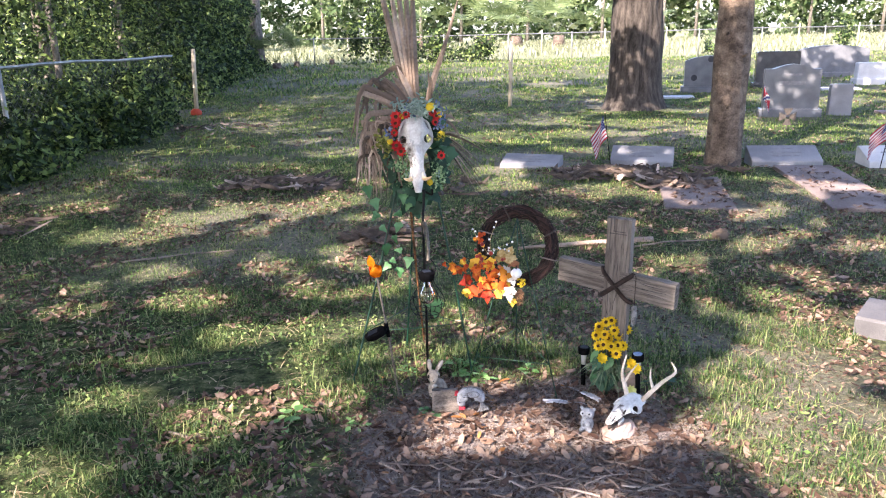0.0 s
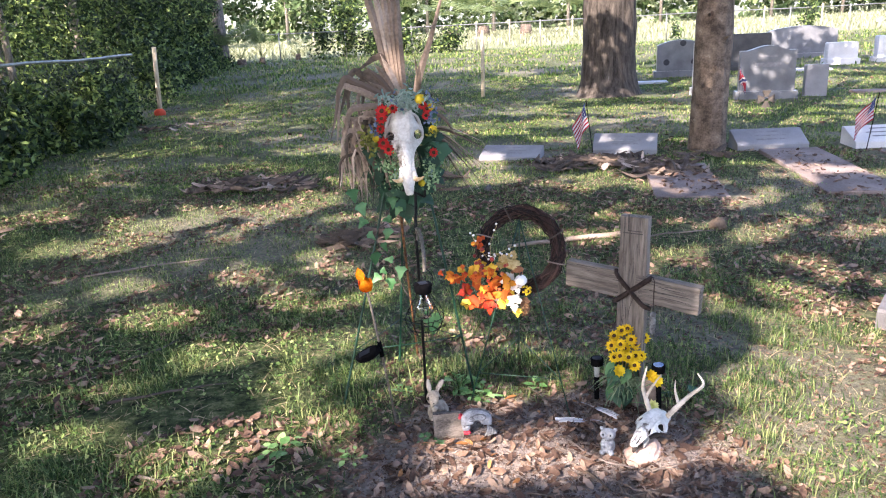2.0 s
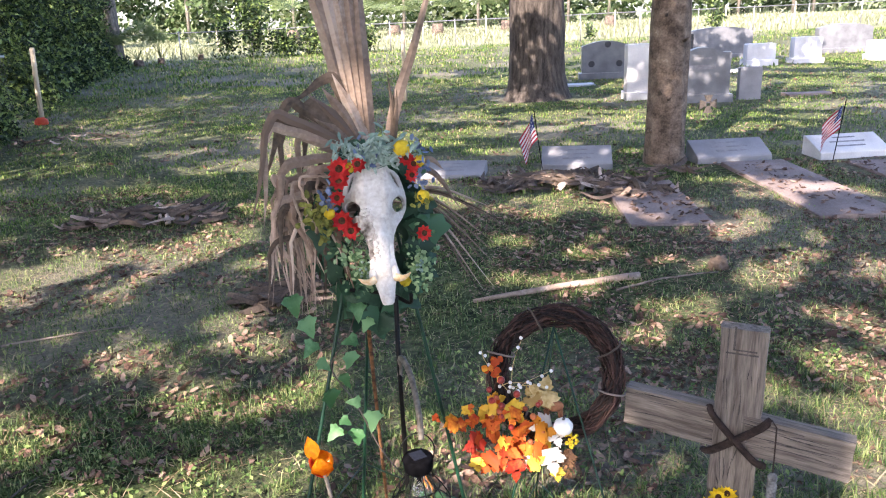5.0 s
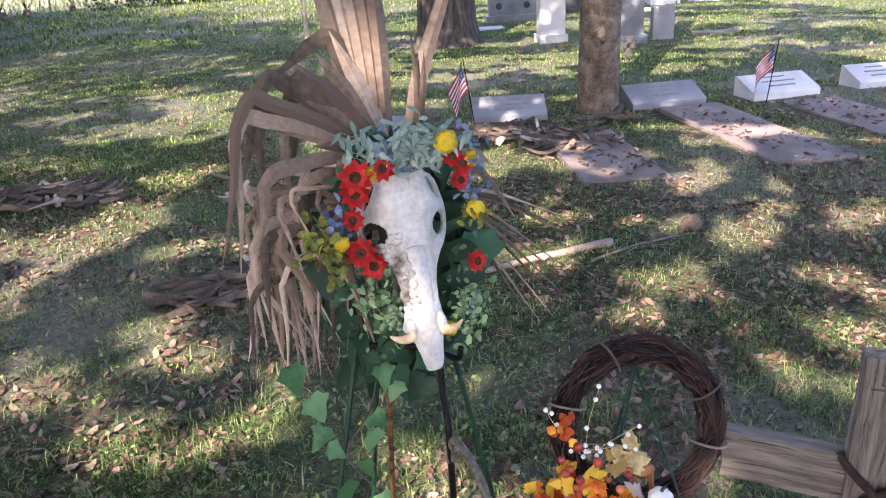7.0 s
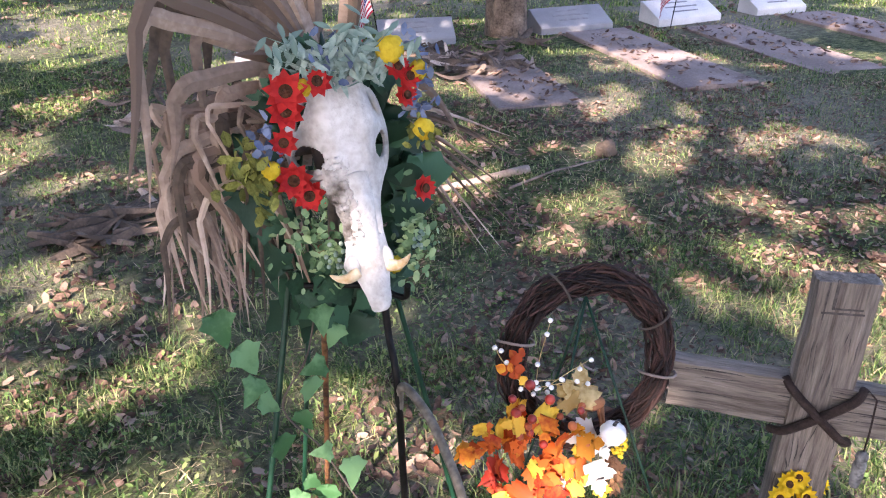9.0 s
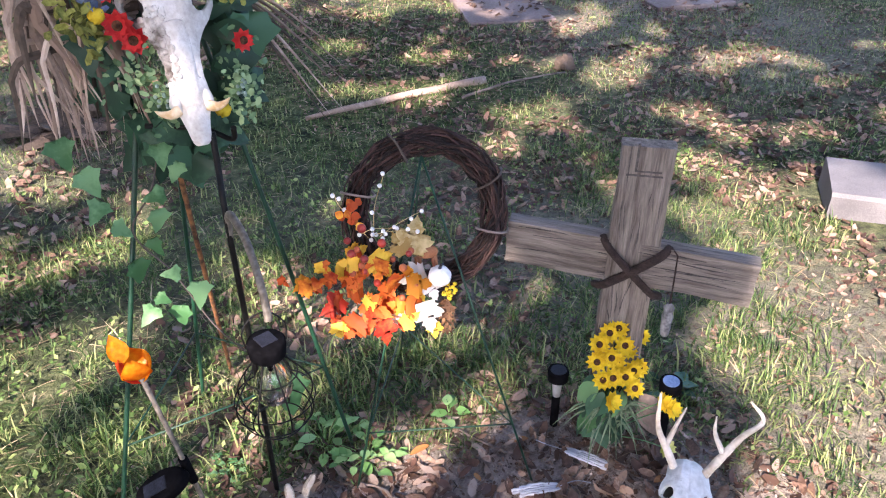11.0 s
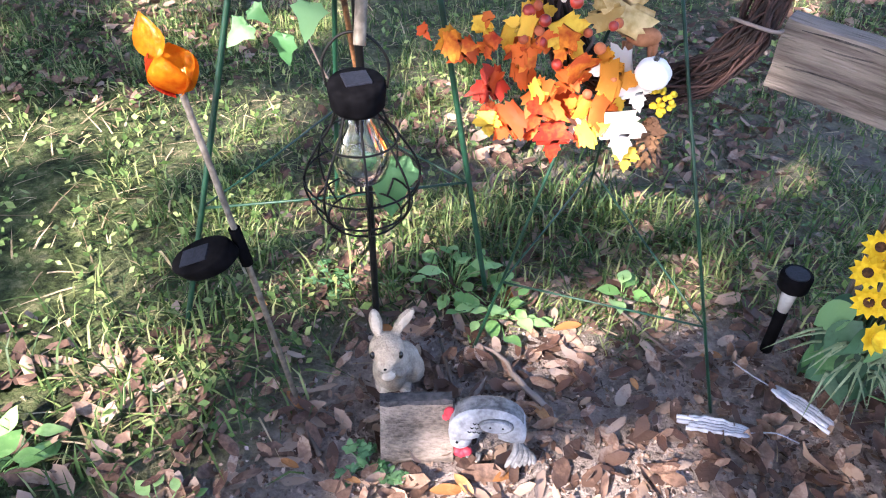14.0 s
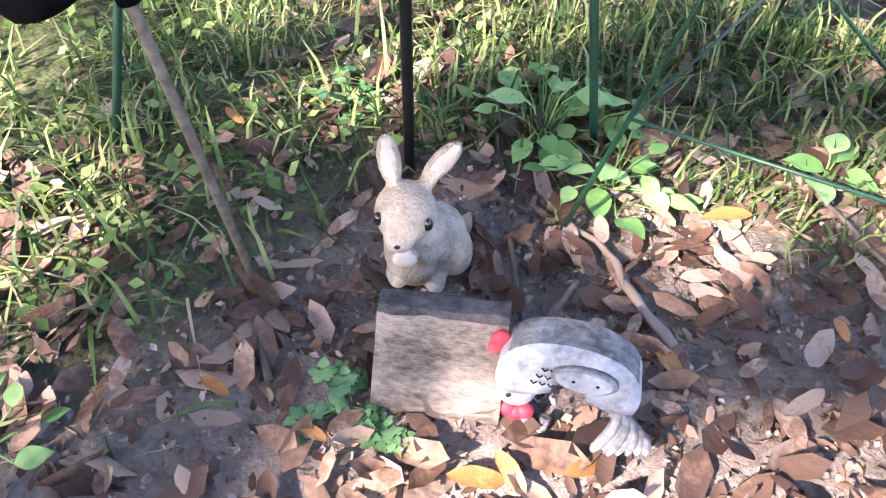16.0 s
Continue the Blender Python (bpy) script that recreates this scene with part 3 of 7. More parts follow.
def build_undergrowth():
    k = 120000
    y = RNG.uniform(3, 36, k)
    depth = RNG.gamma(1.4, .8, k)
    h = RNG.uniform(0, 1, k) ** 1.25 * np.where(y > 22, 3.4, 5.2)
    bulge = .55 * np.array([noise.noise(Vector((yy * .7, hh * 1.1, 2))) for yy, hh in zip(y, h)])
    x = edge_x(y) - depth - bulge + .48 * np.clip(1.1 - h, 0, 1.1) + .18 * np.clip(h - 2.2, 0, 3)
    clump = np.array([noise.noise(Vector((a * .9, b * .9, c * 1.1))) for a, b, c in zip(x, y, h)])
    keep = (clump > -.16) & ~((y > 33.5) & (x > -9.6)) & (open_to_sun(x, y, h) | (h < 1.3))
    x, y, h = x[keep], y[keep], h[keep]
    # the low front that has grown through the fence
    k = 46000
    yf = RNG.uniform(3, 14.6, k)
    top = .55 + .75 * np.array([noise.noise(Vector((v * .8, 4, 1))) for v in yf]) + .5 * np.clip((yf - 8) / 4, 0, 1)
    hf = RNG.uniform(0, 1, k) ** 1.15 * np.clip(top, .25, 1.15)
    xf = -5.36 + .16 * np.sin(yf * 1.7) + .34 * np.sqrt(np.clip(1 - hf / 1.2, 0, 1)) + RNG.normal(size=k) * .07 - RNG.gamma(1.3, .22, k) - .05 * np.clip(yf - 9, 0, 7)
    ok = np.array([noise.noise(Vector((a * 2.2, b * 2.2, c * 2.2))) for a, b, c in zip(xf, yf, hf)]) > -.08
    # the depth of the thicket
    k = 9000
    yd, hd = RNG.uniform(3, 36, k), RNG.uniform(0, 6.5, k)
    xd = edge_x(yd) - RNG.uniform(1.6, 5.0, k)
    x, y, h = np.concatenate([x, xf[ok], xd]), np.concatenate([y, yf[ok], yd]), np.concatenate([h, hf[ok], hd])
    c = np.stack([x, y, ground_z(x, y) + h], 1)
    nrm = RNG.normal(size=(len(c), 3)) + np.array([.7, -.6, .7])
    me = scatter_leaves("undergrowth", c, RNG.uniform(.022, .068, len(c)) * (1 + (y > 20) * .5) * (1 + 1.2 * (x < edge_x(y) - 1.6)), nrm, M_BUSH, .5)
    return tagged(new("undergrowth", me), "dense dark green undergrowth of shrubs and vines", "shrubs", kind="stuff")


build_undergrowth()


def crown_mesh(n, rad, zlo, zhi, size, material, seed, at=None):
    rng = np.random.default_rng(seed)
    cl = rng.normal(size=(26, 3)) * [rad * .5, rad * .5, (zhi - zlo) * .28] + [0, 0, (zlo + zhi) / 2]
    pick = cl[rng.integers(0, len(cl), n)]
    c = pick + rng.normal(size=(n, 3)) * rad * .2
    if at:
        c = c[open_to_sun(c[:, 0] + at[0], c[:, 1] + at[1], c[:, 2])]
        n = len(c)
    return scatter_leaves("crown", c, rng.uniform(.6, 1.3, n) * size, rng.normal(size=(n, 3)) + [0, -.3, .6], material, .55)


def side_tree(at, r, h, label, seed, crown=True):
    t = thing("tree", (*at, gz(*at)), label, "tree", "trees at the woods' edge")
    part("trunk", trunk_mesh(r, h, .3, (.02 * math.sin(seed), .02 * math.cos(seed)), seed, 20, 24), M_TRUNK, t, "", True)
    for i in range(4):
        bm = bmesh.new()
        a = seed + i * 1.7
        limb(bm, (0, 0, h * (.6 + .1 * i)), (1.6 * math.cos(a), 1.6 * math.sin(a), h * (.72 + .1 * i)), r * .35, r * .1, i)
        part("limb", bm, M_TRUNK, t)
    if crown:
        ob = new("crown", crown_mesh(2600, 2.6, h * .55, h * 1.15, .13, M_BUSH, seed, at))
        ob.parent = t
    return t


for i, (x, y, r) in enumerate(((-6.6, 9.5, .07), (-7.3, 11.2, .10), (-6.9, 13.1, .06), (-8.1, 15.0, .12), (-7.6, 17.5, .08), (-8.8, 20, .11), (-9.2, 24, .12), (-7.0, 7.4, .06), (-10.2, 28.5, .14))):
    side_tree((x, y), r, 7.5, "slender tree with grey bark in the undergrowth", i + 1)
side_tree((-8.75, 33.9), .3, 9, "tall brown-barked tree at the corner of the fence", 31)


def fan_palm(at, size, count, label, seed, trunk=.25):
    """A low fan palm: stalks from one base, each with a fan of narrow leaflets."""
    rng = np.random.default_rng(seed)
    t = thing("fan_palm", (*at, gz(*at)), label, "palm", "fan palms by the fence")
    bm = bmesh.new()
    tube(bm, [(0, 0, -.05), (0, 0, trunk)], [.16 * size, .12 * size], 10)
    part("trunk", bm, M_PALMB, t)
    for i in range(count):
        a, el = i * 2.4 + seed, rng.uniform(.35, 1.35)
        d = Vector((math.cos(a) * math.cos(el), math.sin(a) * math.cos(el), math.sin(el)))
        tip = Vector((0, 0, trunk)) + d * size * rng.uniform(.6, .95)
        bm = bmesh.new()
        tube(bm, [(0, 0, trunk), tip], [.012, .007], 5)
        u = d.cross(Vector((0, 0, 1))).normalized()
        for k in range(15):
            b = -1.5 + 3.0 * k / 14
            q = (d * math.cos(b) + u * math.sin(b)).normalized()
            e = tip + q * size * .55 * (1 - .12 * abs(b)) + Vector((0, 0, -.10 * size))
            m_, w = (tip + e) / 2 + Vector((0, 0, .05 * size)), q.cross(d.cross(u)).normalized() * .018 * size
            vs = [bm.verts.new(p) for p in (tip, m_ + w, e, m_ - w)]
            bm.faces.new(vs)
        part("frond", bm, M_PALMETTO, t)
    return t


for i, (x, y, s, c) in enumerate(((-8.0, 34.2, 1.5, 12), (-7.2, 34.7, 1.0, 9), (-9.2, 33.2, 1.6, 11), (-5.9, 36.6, .9, 9), (2.5, 62, 3.2, 14), (8, 60, 3.4, 14), (-3, 64, 3.4, 14), (14, 63, 3.2, 14), (22, 61, 3.0, 12), (5.2, 66, 3.8, 14))):
    fan_palm((x, y), s, c, "green fan palm beside the fence" if y < 50 else "green fan palm in the field", i + 3, .25 if y < 50 else .9)


def vine_on_fence(at, w, h, n, seed, label):
    rng = np.random.default_rng(seed)
    c = rng.normal(size=(n, 3)) * [w * .4, .25, h * .26] + [0, 0, h * .5]
    c[:, 2] = np.abs(c[:, 2])
    me = scatter_leaves("shrub", c, rng.uniform(.05, .12, n), rng.normal(size=(n, 3)) + [0, -.8, .5], M_BUSH, .55)
    ob = new("shrub", me)
    ob.location = (*at, gz(*at))
    return tagged(ob, label, "shrub", "shrubs along the fence")


for i, (x, w, h, n) in enumerate(((-3.4, .8, 3.0, 1500), (-2.2, .8, 1.2, 700), (-.9, .9, 1.4, 800), (.5, 1.2, .8, 400), (1.3, .8, 1.3, 500), (-4.6, .7, 2.0, 600), (18.5, .5, 1.6, 350), (12, .3, .8, 120))):
    vine_on_fence((x, 35.9 + .06 * x), w, h, n, 40 + i, "leafy green shrub growing through the fence")


def build_far_woods():
    k = 46000
    x = RNG.uniform(-70, 110, k)
    top = 8 + 3.5 * np.array([noise.noise(Vector((a * .09, 7, 1))) for a in x]) + 1.5 * np.array([noise.noise(Vector((a * .4, 2, 1))) for a in x])
    h = RNG.uniform(0, 1, k) ** .9 * top
    y = 88 + RNG.gamma(2, 1.6, k) + 4 * np.array([noise.noise(Vector((a * .2, b * .5, 4))) for a, b in zip(x, h)])
    c = np.stack([x, y, ground_z(x, y) + h], 1)
    keep = np.array([noise.noise(Vector(p) * .33) for p in c]) > -.2
    c = c[keep]
    me = scatter_leaves("far_woods", c, RNG.uniform(.22, .55, len(c)), RNG.normal(size=(len(c), 3)) + [-.3, -.6, .6], M_FAR, .6)
    return tagged(new("far_woods", me), "sunlit line of trees beyond the field", "woods", kind="stuff")


build_far_woods()
for i in range(16):
    x = -34 + i * 6.1 + 2 * math.sin(i * 5)
    bm = bmesh.new()
    y = 86 + 2 * math.cos(i * 3)
    tube(bm, [(0, 0, -.1), (.1, 0, 4), (.3 * math.sin(i), 0, 8)], [.2, .16, .1], 8)
    t = thing("tree", (x, y, gz(x, y)), "far tree with pale trunk beyond the field", "tree", "far trees")
    part("trunk", bm, M_TRUNK, t)
    ob = new("crown", crown_mesh(500, 3.0, 3.5, 10, .4, M_FAR, 70 + i))
    ob.parent = t
for i in range(10):
    x = -6 + i * 3.6
    bm = bmesh.new()
    tube(bm, [(0, 0, -.1), (.02, 0, 1.35)], .04, 7)
    single("field_post", bm, M_POSTW, (x, 43 + (i % 3) * .6, gz(x, 43)), "pale wooden post in the field behind the fence", "post", "field posts")

# ---- turf, straw and litter ----
M_FIBRE = mat("bark_fibre", (.05, .035, .028), (.20, .15, .12), 8, .9, 0, island=.9)
STONES = ((.95, 8.75, .45, .3), (2.26, 8.68, .45, .3), (3.86, 8.52, .5, .3), (5.05, 8.3, .5, .3), (3.76, 7.1, .36, 1.1), (2.35, 6.95, .34, .8), (4.95, 6.9, .34, 1.05), (2.41, 3.22, .33, .33),
          (6.2, 6.9, .34, 1.0), (3.2, 8.6, .3, .3), (3.78, 15.9, .9, .9), (6.12, 13.7, .55, .2))


def free_of_stones(x, y):
    ok = np.ones(len(x), bool)
    for a, b, w, d in STONES:
        ok &= ~((abs(x - a) < w) & (abs(y - b) < d))
    return ok


def blades(name, x, y, length, width, lean, material, label, flat=False):
    """Grass: each blade two joints of a narrow bent strip."""
    k = len(x)
    a = RNG.uniform(0, 2 * math.pi, k)
    dx, dy = np.cos(a), np.sin(a)
    z = ground_z(x, y) - .006
    L = length * RNG.uniform(.45, 1.2, k)
    w = width * RNG.uniform(.6, 1.3, k)
    ln = lean * RNG.uniform(.3, 1.4, k)
    rise = np.sqrt(np.clip(1 - np.clip(ln, 0, .97) ** 2, .05, 1))
    if flat:
        rise = RNG.uniform(.02, .2, k)
    m = np.stack([x + dx * L * ln * .38, y + dy * L * ln * .38, z + L * rise * .62], 1)
    t = np.stack([x + dx * L * ln, y + dy * L * ln, z + L * rise * RNG.uniform(.65, 1.0, k)], 1)
    b = np.stack([x, y, z], 1)
    s = np.stack([-dy, dx, 0 * dx], 1) * w[:, None] / 2
    v = np.stack([b - s, b + s, m + s * .8, m - s * .8, t], 1)
    tri = np.array([[0, 1, 2], [0, 2, 3], [3, 2, 4]])[None] + np.arange(k)[:, None, None] * 5
    return tagged(new(name, quick_mesh(name, v, tri, material)), label, "grass", kind="stuff")


def turf_points(n, lo, hi, thin=.2, tuft=0.0):
    x, y = RNG.uniform(lo[0], hi[0], n), RNG.uniform(lo[1], hi[1], n)
    if tuft:
        m = n // 14
        cx, cy = RNG.uniform(lo[0], hi[0], m), RNG.uniform(lo[1], hi[1], m)
        i = RNG.integers(0, m, n)
        x, y = cx[i] + RNG.normal(size=n) * tuft, cy[i] + RNG.normal(size=n) * tuft
    dens = np.array([noise.noise(Vector((a * 1.6, b * 1.6, 9))) for a, b in zip(x, y)]) + .35 * np.array([noise.noise(Vector((a * 6, b * 6, 5))) for a, b in zip(x, y)])
    keep = (dens > thin - .35 + .06 * np.clip((x - .5) / .5, 0, 1) * (y < 9) + .60 * np.exp(-((x + .25) / .6) ** 2 - ((y - 2.58) / .40) ** 2)) & (bare(x, y) < RNG.uniform(0, 1, n) * .8) & free_of_stones(x, y) & (x > edge_x(y) - .6)
    return x[keep], y[keep]


x, y = turf_points(64000, (-1.6, 1.5), (2.3, 4.3), .27, .020)
blades("grass", x, y, .075, .0036, .97, M_GRASS, "short uneven green turf round the grave")
x, y = turf_points(180000, (-4.8, 1.2), (4.8, 9.2), -.05, .05)
blades("grass", x, y, .055, .0045, .9, M_GRASS, "thin green and straw turf among the graves")
x, y = turf_points(210000, (-9, 7.5), (16, 22), -.02, .10)
blades("grass", x, y, .06, .012, .85, M_GRASSF, "short shaded turf among the headstones")
x, y = turf_points(30000, (-10, 20), (26, 37), .05, .25)
blades("grass", x, y, .14, .035, .7, M_GRASSF, "rough turf by the fence")
x, y = RNG.uniform(-30, 50, 26000), RNG.uniform(37.5, 86, 26000)
blades("grass", x, y, .45, .07, .5, M_FIELD, "tall dry grass of the sunny field")
x, y = turf_points(5000, (-1.6, 1.4), (2.3, 4.3), -.2)
blades("dead_grass", x, y, .11, .003, 1.0, M_STRAW, "pale dead grass stems lying in the turf", True)
x, y = turf_points(24000, (-4.8, 1.2), (4.8, 9.5), -.5)
blades("dead_grass", x, y, .13, .005, 1.0, M_STRAW, "pale dead grass stems lying in the turf", True)
# the long tuft behind the grave
x = RNG.normal(.28, .24, 1300)
y = RNG.normal(2.99, .07, 1300) + .12 * np.sin(x * 5)
blades("grass", x, y, .11, .0045, .9, M_GRASS, "tuft of longer green grass behind the grave")
x, y = RNG.normal(-.45, .12, 700), RNG.normal(2.74, .14, 700)
blades("grass", x, y, .09, .0045, .9, M_GRASS, "tuft of longer green grass beside the grave")


def litter(name, n, lo, hi, size, material, label, dens=-.1):
    x, y = RNG.uniform(lo[0], hi[0], n), RNG.uniform(lo[1], hi[1], n)
    d = np.array([noise.noise(Vector((a * 1.1, b * 1.1, 21))) for a, b in zip(x, y)])
    keep = ((d > dens) | (bare(x, y) > .3)) & free_of_stones(x, y) & (x > edge_x(y) - .5)
    x, y = x[keep], y[keep]
    k = len(x)
    c = np.stack([x, y, ground_z(x, y) + RNG.uniform(.004, .022, k) * size / .03], 1)
    nrm = np.array([0, 0, 1.0]) + RNG.normal(size=(k, 3)) * .33
    return tagged(new(name, scatter_leaves(name, c, RNG.uniform(.5, 1.25, k) * size, nrm, material, .40, .12, True)), label, "leaf litter", kind="stuff")


litter("leaf_litter", 5600, (-1.6, 1.2), (2.4, 4.3), .022, M_LEAF, "small brown oak leaves scattered on soil and turf", -.15)
litter("leaf_litter", 9000, (-.45, 1.3), (1.05, 2.95), .008, M_LEAF, "crumbled brown leaf fragments on the soil", -1)
litter("leaf_litter", 34000, (-4.8, 1.2), (4.8, 9), .027, M_LEAF, "brown oak leaves scattered on the turf", -.05)
litter("leaf_litter", 6000, (-6, 8), (12, 20), .04, M_LEAF, "brown oak leaves scattered on the turf", .05)


def ground_cover(n, lo, hi, size, label):
    """Small round-leaved weeds close to the ground, in patches."""
    x, y = RNG.uniform(lo[0], hi[0], n), RNG.uniform(lo[1], hi[1], n)
    d = np.array([noise.noise(Vector((a * .9, b * .9, 33))) + .5 * noise.noise(Vector((a * 4, b * 4, 31))) for a, b in zip(x, y)])
    keep = (d > .12 - .40 * (x < 0)) & (bare(x, y) < .15) & free_of_stones(x, y)
    x, y = x[keep], y[keep]
    k = len(x)
    c = np.stack([x, y, ground_z(x, y) + RNG.uniform(.008, .04, k)], 1)
    nrm = np.array([0, 0, 1.0]) + RNG.normal(size=(k, 3)) * .5
    return tagged(new("ground_cover", scatter_leaves("ground_cover", c, RNG.uniform(.6, 1.3, k) * size, nrm, M_COVER, .6, .2)), label, "weeds", kind="stuff")


M_COVER = mat("low_weed_leaf", (.07, .13, .03), (.18, .27, .075), 2, .55, 0, island=.9, trans=.3, c3=(.26, .32, .11))
litter("leaf_litter", 26000, (.5, 1.6), (4.8, 7.5), .011, M_LEAF, "crumbled leaf fragments and chaff in the thin turf", -1)
ground_cover(30000, (-5, 1.2), (4.8, 9.5), .011, "small-leaved green weeds creeping through the turf")
ground_cover(8000, (-1.8, 1.4), (2.4, 4.2), .009, "tiny green weed leaves in the turf")
# leaves lying on the slabs
k = 700
sx = np.concatenate([RNG.uniform(a - w * .8, a + w * .8, k // 4) for a, b, w, d in STONES[4:7] + STONES[8:9]])
sy = np.concatenate([RNG.uniform(b - d, b + d, k // 4) for a, b, w, d in STONES[4:7] + STONES[8:9]])
c = np.stack([sx, sy, ground_z(sx, sy) + .04], 1)
tagged(new("leaf_litter", scatter_leaves("leaf_litter", c, RNG.uniform(.015, .04, len(c)), np.array([0, 0, 1.0]) + RNG.normal(size=(len(c), 3)) * .25, M_LEAF, .4, .12, True)), "brown leaves scattered on the grave slabs", "leaf litter", kind="stuff")

# crumbs of soil, bits of straw and bark on the bare ground
M_CRUMB = mat("soil_crumb", (.11, .09, .08), (.38, .31, .275), 60, .95, .3, island=.9, c3=(.34, .29, .25))
k = 12000
cx, cy = RNG.uniform(-.55, 1.1, k), RNG.uniform(1.5, 3.05, k)
ok = bare(cx, cy) > RNG.uniform(-.1, .7, k)
cx, cy = cx[ok], cy[ok]
c = np.stack([cx, cy, ground_z(cx, cy) + RNG.uniform(.001, .009, len(cx))], 1)
tagged(new("soil_crumbs", scatter_leaves("soil_crumbs", c, RNG.uniform(.0015, .0055, len(cx)), RNG.normal(size=(len(cx), 3)) + [0, 0, .8], M_CRUMB, .7, .6)), "loose crumbs of dark sandy soil", "soil", kind="stuff")
k = 3600
cx, cy = RNG.uniform(-.6, 1.1, k), RNG.uniform(1.5, 3.05, k)
blades("straw_bits", cx, cy, .05, .0022, 1.0, M_STRAW, "short bits of straw and twig on the soil", True)
cx, cy = RNG.uniform(-.6, 1.1, 1800), RNG.uniform(1.5, 3.0, 1800)
blades("bark_bits", cx, cy, .05, .005, 1.0, M_FIBRE, "dark strips of bark and rotted leaf on the soil", True)

# ---- materials of the grave goods ----
M_WOOD = mat("weathered_timber", (.080, .068, .057), (.235, .205, .178), 3.5, .9, 1.0, fine=20, stretch=(20, 20, 1.3), c3=(.37, .33, .29))
M_WOODH = mat("weathered_timber_arm", (.080, .068, .057), (.235, .205, .178), 3.5, .9, 1.0, fine=20, stretch=(1.3, 20, 20), c3=(.37, .33, .29))
M_ROPE = mat("dark_brown_lashing", (.018, .012, .01), (.045, .03, .025), 60, .95, .8, fine=400)
M_BONE = mat("bleached_bone", (.40, .375, .335), (.66, .65, .62), 22, .65, .6, fine=120)
M_BONE2 = mat("old_bone", (.52, .51, .47), (.74, .73, .69), 22, .75, .5, fine=90)
M_BONED = mat("rough_bone", (.12, .10, .085), (.60, .57, .53), 24, .85, .9, fine=90)
M_TUSK = mat("tusk_ivory", (.58, .36, .15), (.80, .68, .48), 30, .4, .1)
M_ANTLER = mat("antler", (.45, .36, .26), (.74, .66, .54), 18, .6, .3, stretch=(1, 1, 1))
# near-black colour painted as the shade in skull hollows and pores
M_HOLLOW = mat("painted_hollow_shade", (.02, .017, .015), (.05, .04, .035), 20, .95, .2)
M_GREEN_MET = mat("green_painted_steel", (.004, .026, .014), (.008, .045, .023), 30, .45, .05, spec=.35)
M_BLACK_MET = mat("black_painted_steel", (.003, .003, .003), (.009, .009, .008), 30, .5, .08, spec=.15)
M_STEEL = mat("dull_steel_and_sunlit_arm", (.075, .065, .05), (.16, .14, .11), 60, .6, .1, metal=.1)
M_RUST = mat("rusty_rod", (.05, .024, .012), (.24, .11, .04), 40, .85, .5)
M_PLASTIC = mat("black_plastic", (.002, .002, .0025), (.005, .005, .006), 30, .75, .03, spec=.02)
M_PANEL = mat("solar_cell", (.006, .007, .011), (.015, .017, .026), 300, .55, 0, spec=.15)
M_FROND = mat("dry_palm_frond", (.15, .11, .085), (.33, .25, .195), 6, .75, .4, fine=90, rand=.5, trans=.2, c3=(.50, .41, .34))
# lit copy of the dry frond, with sunlight put into its colour
M_FRONDLIT = mat("sunlit_dry_frond", (.24, .17, .13), (.48, .37, .29), 6, .75, .4, fine=90, rand=.5, trans=.2, c3=(.60, .49, .40))
M_FRONDD = mat("dark_dry_frond", (.055, .042, .032), (.17, .125, .092), 8, .8, .4, fine=90, island=.5, trans=.15)
M_VINE = mat("grapevine", (.012, .007, .006), (.055, .029, .024), 26, .8, .6, rand=.7)
M_IVY = mat("silk_ivy", (.05, .14, .05), (.15, .30, .13), 22, .5, .15, rand=.7, trans=.3)
M_DKLEAF = mat("dark_silk_leaf", (.014, .045, .025), (.04, .11, .06), 20, .5, .15, rand=.8, trans=.15)
M_SAGE = mat("sage_silk", (.17, .26, .22), (.38, .48, .42), 30, .7, .1, island=.7, trans=.2)
M_EUC = mat("small_green_leaf", (.10, .19, .09), (.26, .38, .19), 24, .6, .1, island=.8, trans=.2)
M_RED = mat("red_silk_petal", (.38, .012, .014), (.62, .04, .032), 25, .6, .1, island=.6, trans=.25)
M_YEL = mat("yellow_silk", (.52, .36, .01), (.74, .56, .03), 30, .7, .5, trans=.1)
M_SUNF = mat("sunflower_petal", (.66, .42, .005), (.85, .64, .02), 30, .6, .1, island=.6, trans=.3)
M_SUNC = mat("sunflower_disc", (.035, .015, .008), (.10, .045, .02), 160, .95, 1.0)
M_PALEY = mat("pale_yellow_petal", (.60, .60, .12), (.78, .76, .30), 30, .6, .1, island=.5, trans=.3)
M_BLUE = mat("blue_silk_bud", (.07, .10, .18), (.17, .22, .34), 40, .7, .1, island=.6)
M_MOSSY = mat("yellow_green_moss_flower", (.11, .12, .025), (.25, .26, .06), 60, .9, .6, island=.6)
M_ORANGE = mat("orange_silk_leaf", (.48, .075, .012), (.86, .34, .03), 48, .6, .15, rand=.9, trans=.35, c3=(.90, .55, .06))
M_REDOR = mat("red_orange_silk_leaf", (.36, .03, .012), (.76, .17, .025), 48, .6, .15, rand=.8, trans=.35)
M_GOLD = mat("golden_silk_leaf", (.56, .22, .015), (.88, .60, .06), 44, .6, .15, rand=.7, trans=.35)
M_TANLEAF = mat("tan_silk_leaf", (.40, .26, .08), (.70, .54, .26), 44, .65, .15, rand=.5, trans=.3)
M_CREAM = mat("cream_silk_leaf", (.66, .61, .54), (.84, .80, .74), 14, .65, .15, rand=.4, trans=.3)
